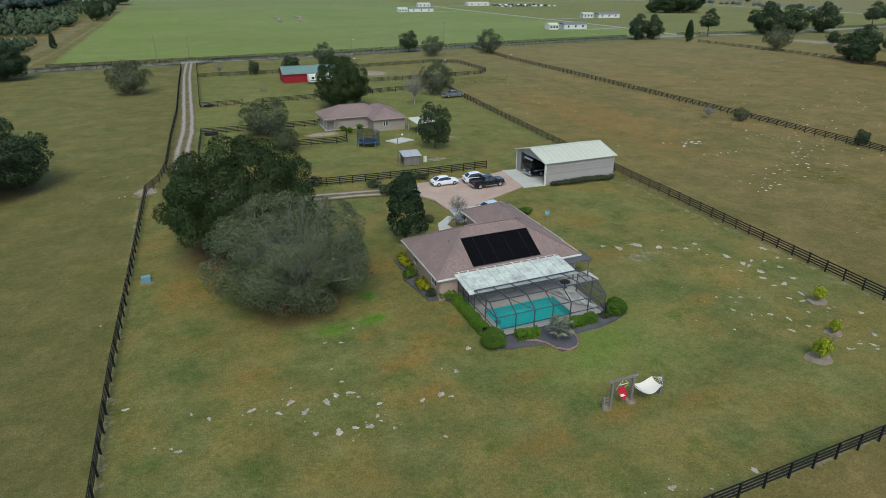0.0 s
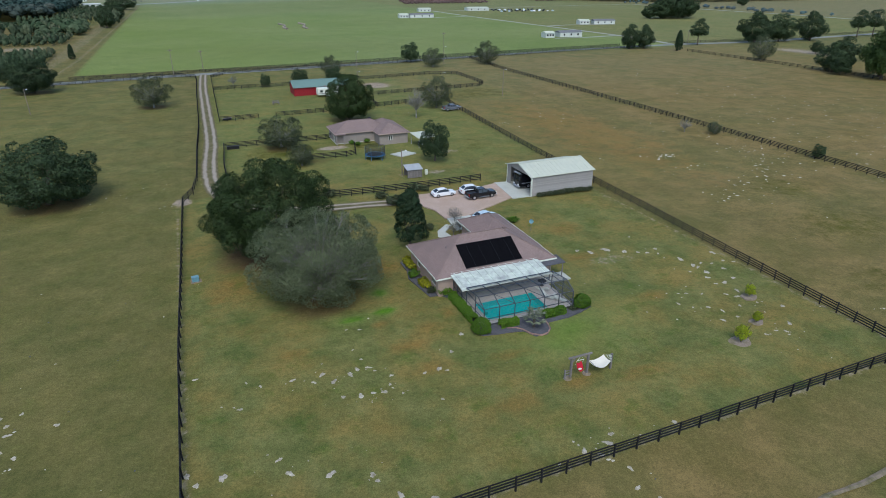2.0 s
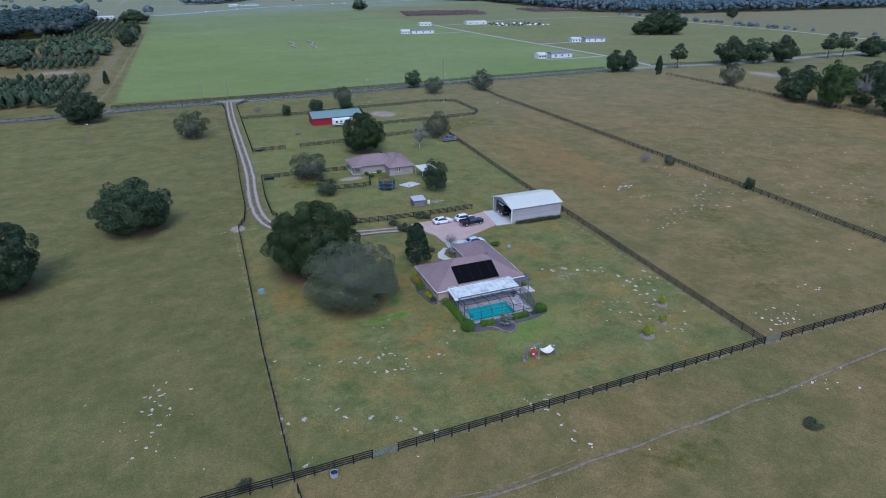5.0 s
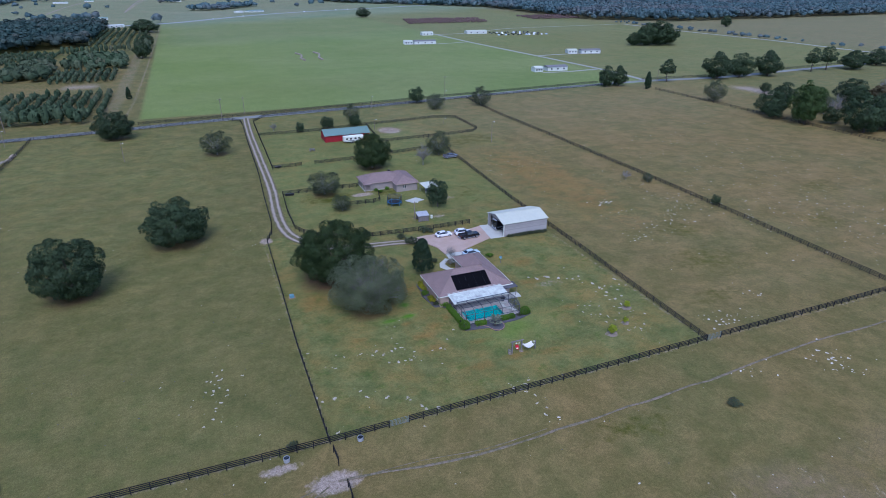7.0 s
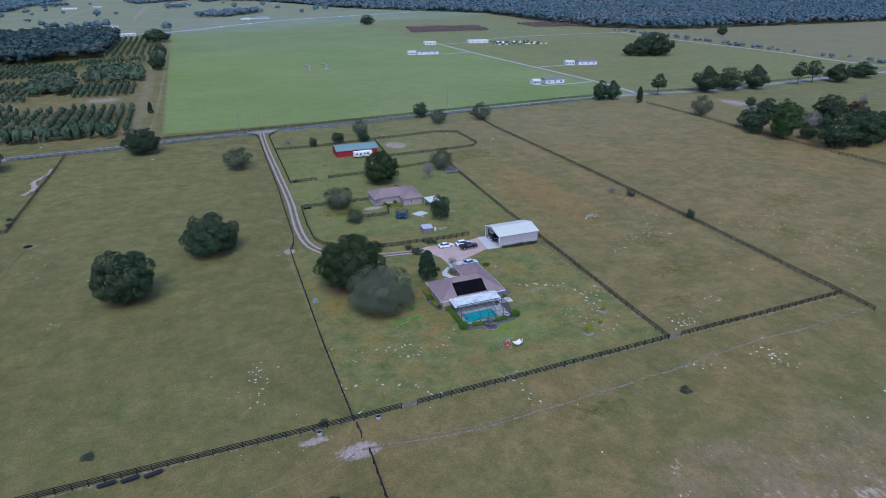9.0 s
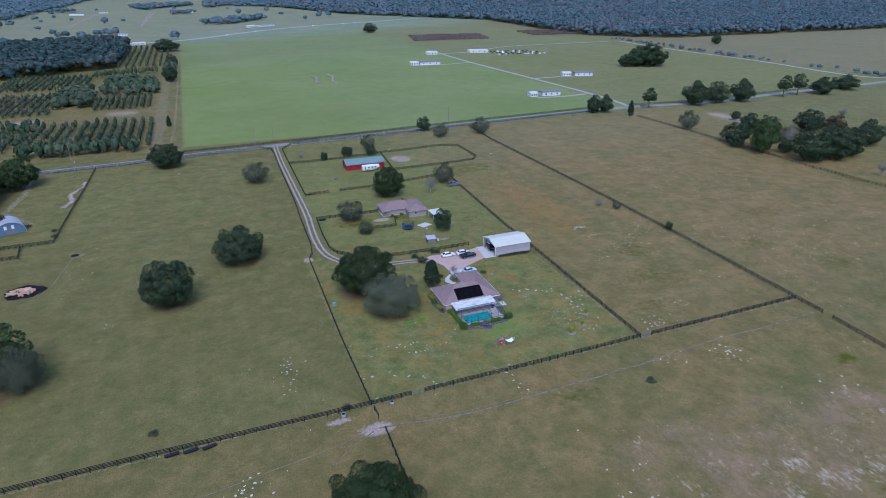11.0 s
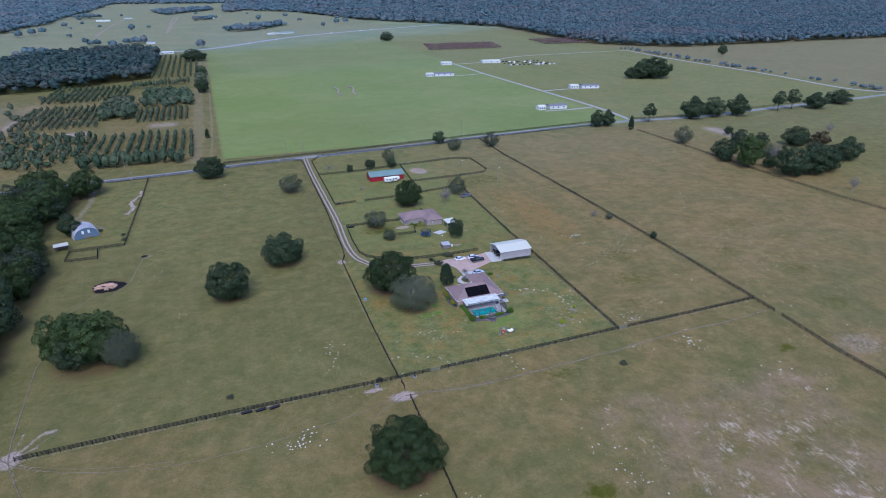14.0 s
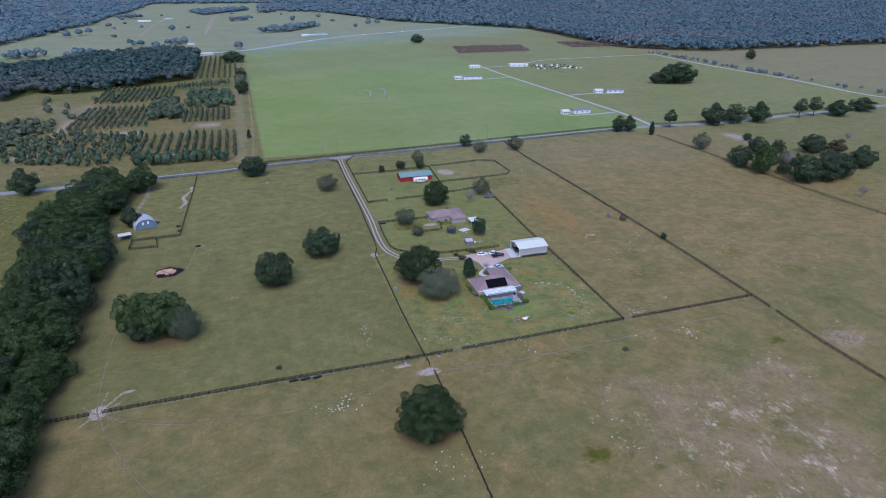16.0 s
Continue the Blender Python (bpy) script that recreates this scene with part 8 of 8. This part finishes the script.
stock_shelter()
solid("burn_scar", Build().slab([(5.6 * math.cos(a) * (1 + 0.10 * math.sin(3 * a + 1) + 0.05 * math.sin(11 * a)), 4.6 * math.sin(a) * (1 + 0.08 * math.sin(5 * a) + 0.05 * math.sin(13 * a))) for a in [2 * math.pi * i / 40 for i in range(40)]], -0.1, 0.035), M_ASH, "round black burnt patch of ground", "burnt ground", kind="structure", x=-85.6, y=92.6)
solid("burn_scar_2", Build().slab([(1.3 * math.cos(a), 1.1 * math.sin(a)) for a in [2 * math.pi * i / 16 for i in range(16)]], -0.1, 0.05), M_ASH, "small black burnt patch of ground", "burnt ground", kind="structure", x=-74.8, y=117.9)
log_m = Build().tube((-0.5, 0, 0), (0.5, 0, 0), 0.26, 0.24, 9).mesh("log")
log_m.materials.append(M_LOG)
g_log = random.Random(17)
BOULDERS = [m.copy() for m in STONES]
for m in BOULDERS:
    m.materials.clear()
    m.materials.append(M_BOULDER)
for k in range(46):
    a, r = g_log.uniform(0, 6.28), 3.6 * math.sqrt(g_log.random())
    ob = new("log", log_m)
    ob.matrix_basis = pose(-86.2 + r * math.cos(a), 92.4 + 0.75 * r * math.sin(a), 0.25 + max(0, 0.9 - r * 0.3) * g_log.random(), 0, g_log.uniform(-14, 14), g_log.uniform(0, 180)) @ Matrix.Diagonal((g_log.uniform(0.8, 2.0), g_log.uniform(0.8, 1.4), g_log.uniform(0.8, 1.4), 1))
    tagged(ob, "cut pale log heaped on burnt ground", "log", "heaped logs")
for k in range(30):
    t = k / 29
    ob = new("boulder", BOULDERS[k % 6])
    s = g_log.uniform(1.3, 2.5)
    ob.matrix_basis = pose(-86 + 3.6 * t + 1.2 * math.sin(t * 9) + g_log.uniform(-0.6, 0.6), 174 + 35 * t, 0.2, 0, 0, g_log.uniform(0, 360)) @ Matrix.Diagonal((s, s * 0.9, s * 1.5, 1))
    tagged(ob, "large weathered tan boulder in a row along the fence", "boulder", "boulder row")
for x, y in ((-84.5, 140), (-85.2, 146), (-95.5, 155)):
    plant("dull_shrub", x, y, 1.2, 1.1, "low dark scrub beside a stock fence", "shrub", "shrub")
for x, y, turn in ((-42.3, -0.9, 4), (-38.7, -1.1, 8), (-35.1, -1.3, 12)):
    t = thing("feed_bunk", "low black stock feed bunk beside the fence", "feed trough", x, y, 0, turn, group="feed bunks")
    part("body", Build().box(-1.25, 1.25, -0.26, 0.26, 0.05, 0.4, 0.06), M_BLACK, t)
    part("rim", Build().box(-1.45, 1.45, -0.4, 0.4, 0.45, 0.53), M_BLACK, t)
for x, y in ((4.6, -1.4), (-6.8, -1.6)):
    t = thing("stock_tank", "round grey stock water tank beside the fence", "water tank", x, y, group="stock tanks")
    b = Build()
    ring = [(math.cos(2 * math.pi * k / 20), math.sin(2 * math.pi * k / 20)) for k in range(20)]
    for c, s in ring:
        b.v += [(0.48 * c, 0.48 * s, -0.15), (0.48 * c, 0.48 * s, 0.55), (0.44 * c, 0.44 * s, 0.55), (0.44 * c, 0.44 * s, 0.1)]
    b.f = [(4 * i + j, 4 * i + j + 1, 4 * ((i + 1) % 20) + j + 1, 4 * ((i + 1) % 20) + j) for i in range(20) for j in range(3)]
    part("wall", b, M_GALV, t)
    part("water", Build().tube((0, 0, 0.1), (0, 0, 0.45), 0.445, 0.445, 20), M_GLASS_DARK, t)
plant("dull_shrub", -5.6, 0.6, 1.0, 1.2, "green weedy bush at the fence line", "bush", "bush")
plant("dull_shrub", -46.0, 7.5, 1.2, 0.9, "lone green weed clump in the pasture", "bush", "bush")
plant("dull_shrub", 65.5, -17.0, 1.3, 1.0, "low dark weed clump in brown pasture", "bush", "bush")
for key, x, y, r, h in (("bare", 127.5, 92, 2.0, 3.6), ("small_grey", 133, 87, 1.9, 3.4), ("small", 137.5, 60, 1.5, 3.4)):
    plant(key, x, y, r, h, "scrubby grey bush by the pasture fence", "bush", "bush")
for x, y, r, h in ((27.3, 76.4, 1.4, 1.8), (37.3, 67.6, 1.9, 2.0), (36.0, 71.8, 1.3, 1.5), (43.6, 73.6, 1.5, 1.6), (45.2, 72.9, 1.0, 1.1), (38.8, 54, 0.9, 1.2)):
    plant("dull_shrub", x, y, r, h, "pale feathery bush beside the drive", "bush", "bush", "drive bushes")
for x, y in ((42.0, 111.2), (45.0, 113.6), (41.0, 113.2)):
    plant("shrub", x, y, 0.9, 1.0, "green bush before the second house", "bush", "bush")
plant("bare", 21.2, 214, 2.0, 4.0, "thin small tree in the front paddock", "tree", "sapling")

# ---------------------------------------------------------------- far homes and sheds
def far_home(x, y, length, width, turn, label, roof_m, wall_m, windows=3):
    h = thing("mobile_home", label, "house", x, y, 0, turn, group="far buildings")
    part("wall", Build().box(-length / 2, length / 2, -width / 2, width / 2, -0.2, 2.9), wall_m, h)
    part("roof", Build().prism([(-width / 2 - 0.3, 2.85), (width / 2 + 0.3, 2.85), (0, 4.1)], -length / 2 - 0.3, length / 2 + 0.3), roof_m, h).matrix_basis = pose(0, 0, 0, 0, 0, 90)
    for k in range(windows):
        wx = -length / 2 + length * (k + 0.6) / (windows + 0.2)
        part("window", Build().box(wx - 0.6, wx + 0.6, -width / 2 - 0.06, -width / 2 + 0.02, 1.0, 2.2), M_GLASS_DARK, h)
    return h


for x, y, l, w, turn, roof_m, label in ((252.5, 340, 17, 8, -3, M_SHINGLE_FAR, "white mobile home with grey roof in a green field"), (236, 339.5, 6.5, 7, -3, M_WHITE_METAL, "small white shed beside a mobile home"),
                                        (345, 428, 19, 8, -12, M_SHINGLE_FAR, "white mobile home with grey roof beyond the lane"), (328, 433, 9, 8, -12, M_WHITE_METAL, "white shed beside a mobile home"),
                                        (229, 566, 24, 8, -6, M_SHINGLE_FAR, "long white home with grey roof in a green field"), (211, 568, 9, 8, -6, M_WHITE_METAL, "white shed beside a long home"),
                                        (269, 664, 14, 12, -8, M_WHITE_METAL, "white gabled shed in the far field"), (336, 664, 26, 14, -8, M_WHITE_METAL, "long white farm building in the far field"),
                                        (130, 1276, 34, 20, 30, M_TEAL_ROOF, "large pale building with green roof by the highway"), (98, 1250, 16, 9, 30, M_DULL_WHITE, "white shed near the highway"), (-96, 930, 22, 8, 25, M_DULL_WHITE, "long white trailer home beside the highway"), (-290, 1856, 34, 10, 4, M_DULL_WHITE, "long pale shed in far fields"), (-236, 1966, 22, 10, 4, M_TEAL_ROOF, "green-roofed shed in far fields"),
                                        (-128, 1120, 14, 9, 0, M_TEAL_ROOF, "white shed far beyond the grove"), (-14, 1910, 30, 12, 0, M_WHITE_METAL, "long pale shed on the horizon")):
    far_home(x, y, l, w, turn, label, roof_m, M_DULL_WHITE)

far_car = loft([(-2.3, 0.3, 0.9, 0.85, 0.8), (-1.2, 0.25, 1.0, 0.9, 0.84), (-0.9, 0.25, 1.45, 0.9, 0.7), (0.5, 0.25, 1.45, 0.9, 0.7), (1.1, 0.25, 0.98, 0.9, 0.82), (2.3, 0.3, 0.75, 0.85, 0.75)])
for wx in (-1.4, 1.4):
    for wy in (-0.75, 0.75):
        far_car.tube((wx, wy - 0.1, 0.31), (wx, wy + 0.1, 0.31), 0.32, 0.32, 10)
far_car = far_car.mesh("car")
coats = {key: far_car.copy() for key in ("white", "dark", "silver")}
for key, m in coats.items():
    m.materials.append({"white": P_WHITE, "dark": P_BLACK, "silver": P_PALE}[key])
g_car = random.Random(23)
for k in range(38):
    row, col = divmod(k, 13)
    key = g_car.choice(("dark", "dark", "silver", "dark", "white", "dark"))
    ob = new("car", coats[key])
    ob.matrix_basis = pose(349 + col * 5.2 + g_car.uniform(-1, 1), 628 + row * 17 - col * 0.8 + g_car.uniform(-2, 2), 0.02, 0, 0, 80 + g_car.uniform(-12, 12))
    tagged(ob, {"white": "white", "dark": "dark", "silver": "silver-blue"}[key] + " car parked in a far field", "car", "cars in the far field")
for x, y, turn in ((40, 1062, 48), (95, 1130, 48), (-60, 968, 28), (225, 1245, 33), (330, 1308, 33), (300, 1290, 33)):
    ob = new("car", coats["white"])
    ob.matrix_basis = pose(x, y, 0.16, 0, 0, turn)
    tagged(ob, "white car on the distant highway", "car", "highway cars")


def pipe_line(pts, label):
    b = Build()
    for a, c in zip(pts, pts[1:]):
        b.tube((*a, 0.5), (*c, 0.5), 0.85, None, 8)
    solid("irrigation_pipe", b, M_BOULDER, label, "pipe", "field pipes")


pipe_line([(84, 522), (86.5, 508), (85.2, 496), (81.5, 482), (82.6, 468)], "pale bent pipe lying in the green field")
pipe_line([(101, 524), (103.5, 510), (101.5, 498), (97.2, 482), (97.8, 467)], "pale bent pipe lying in the green field")
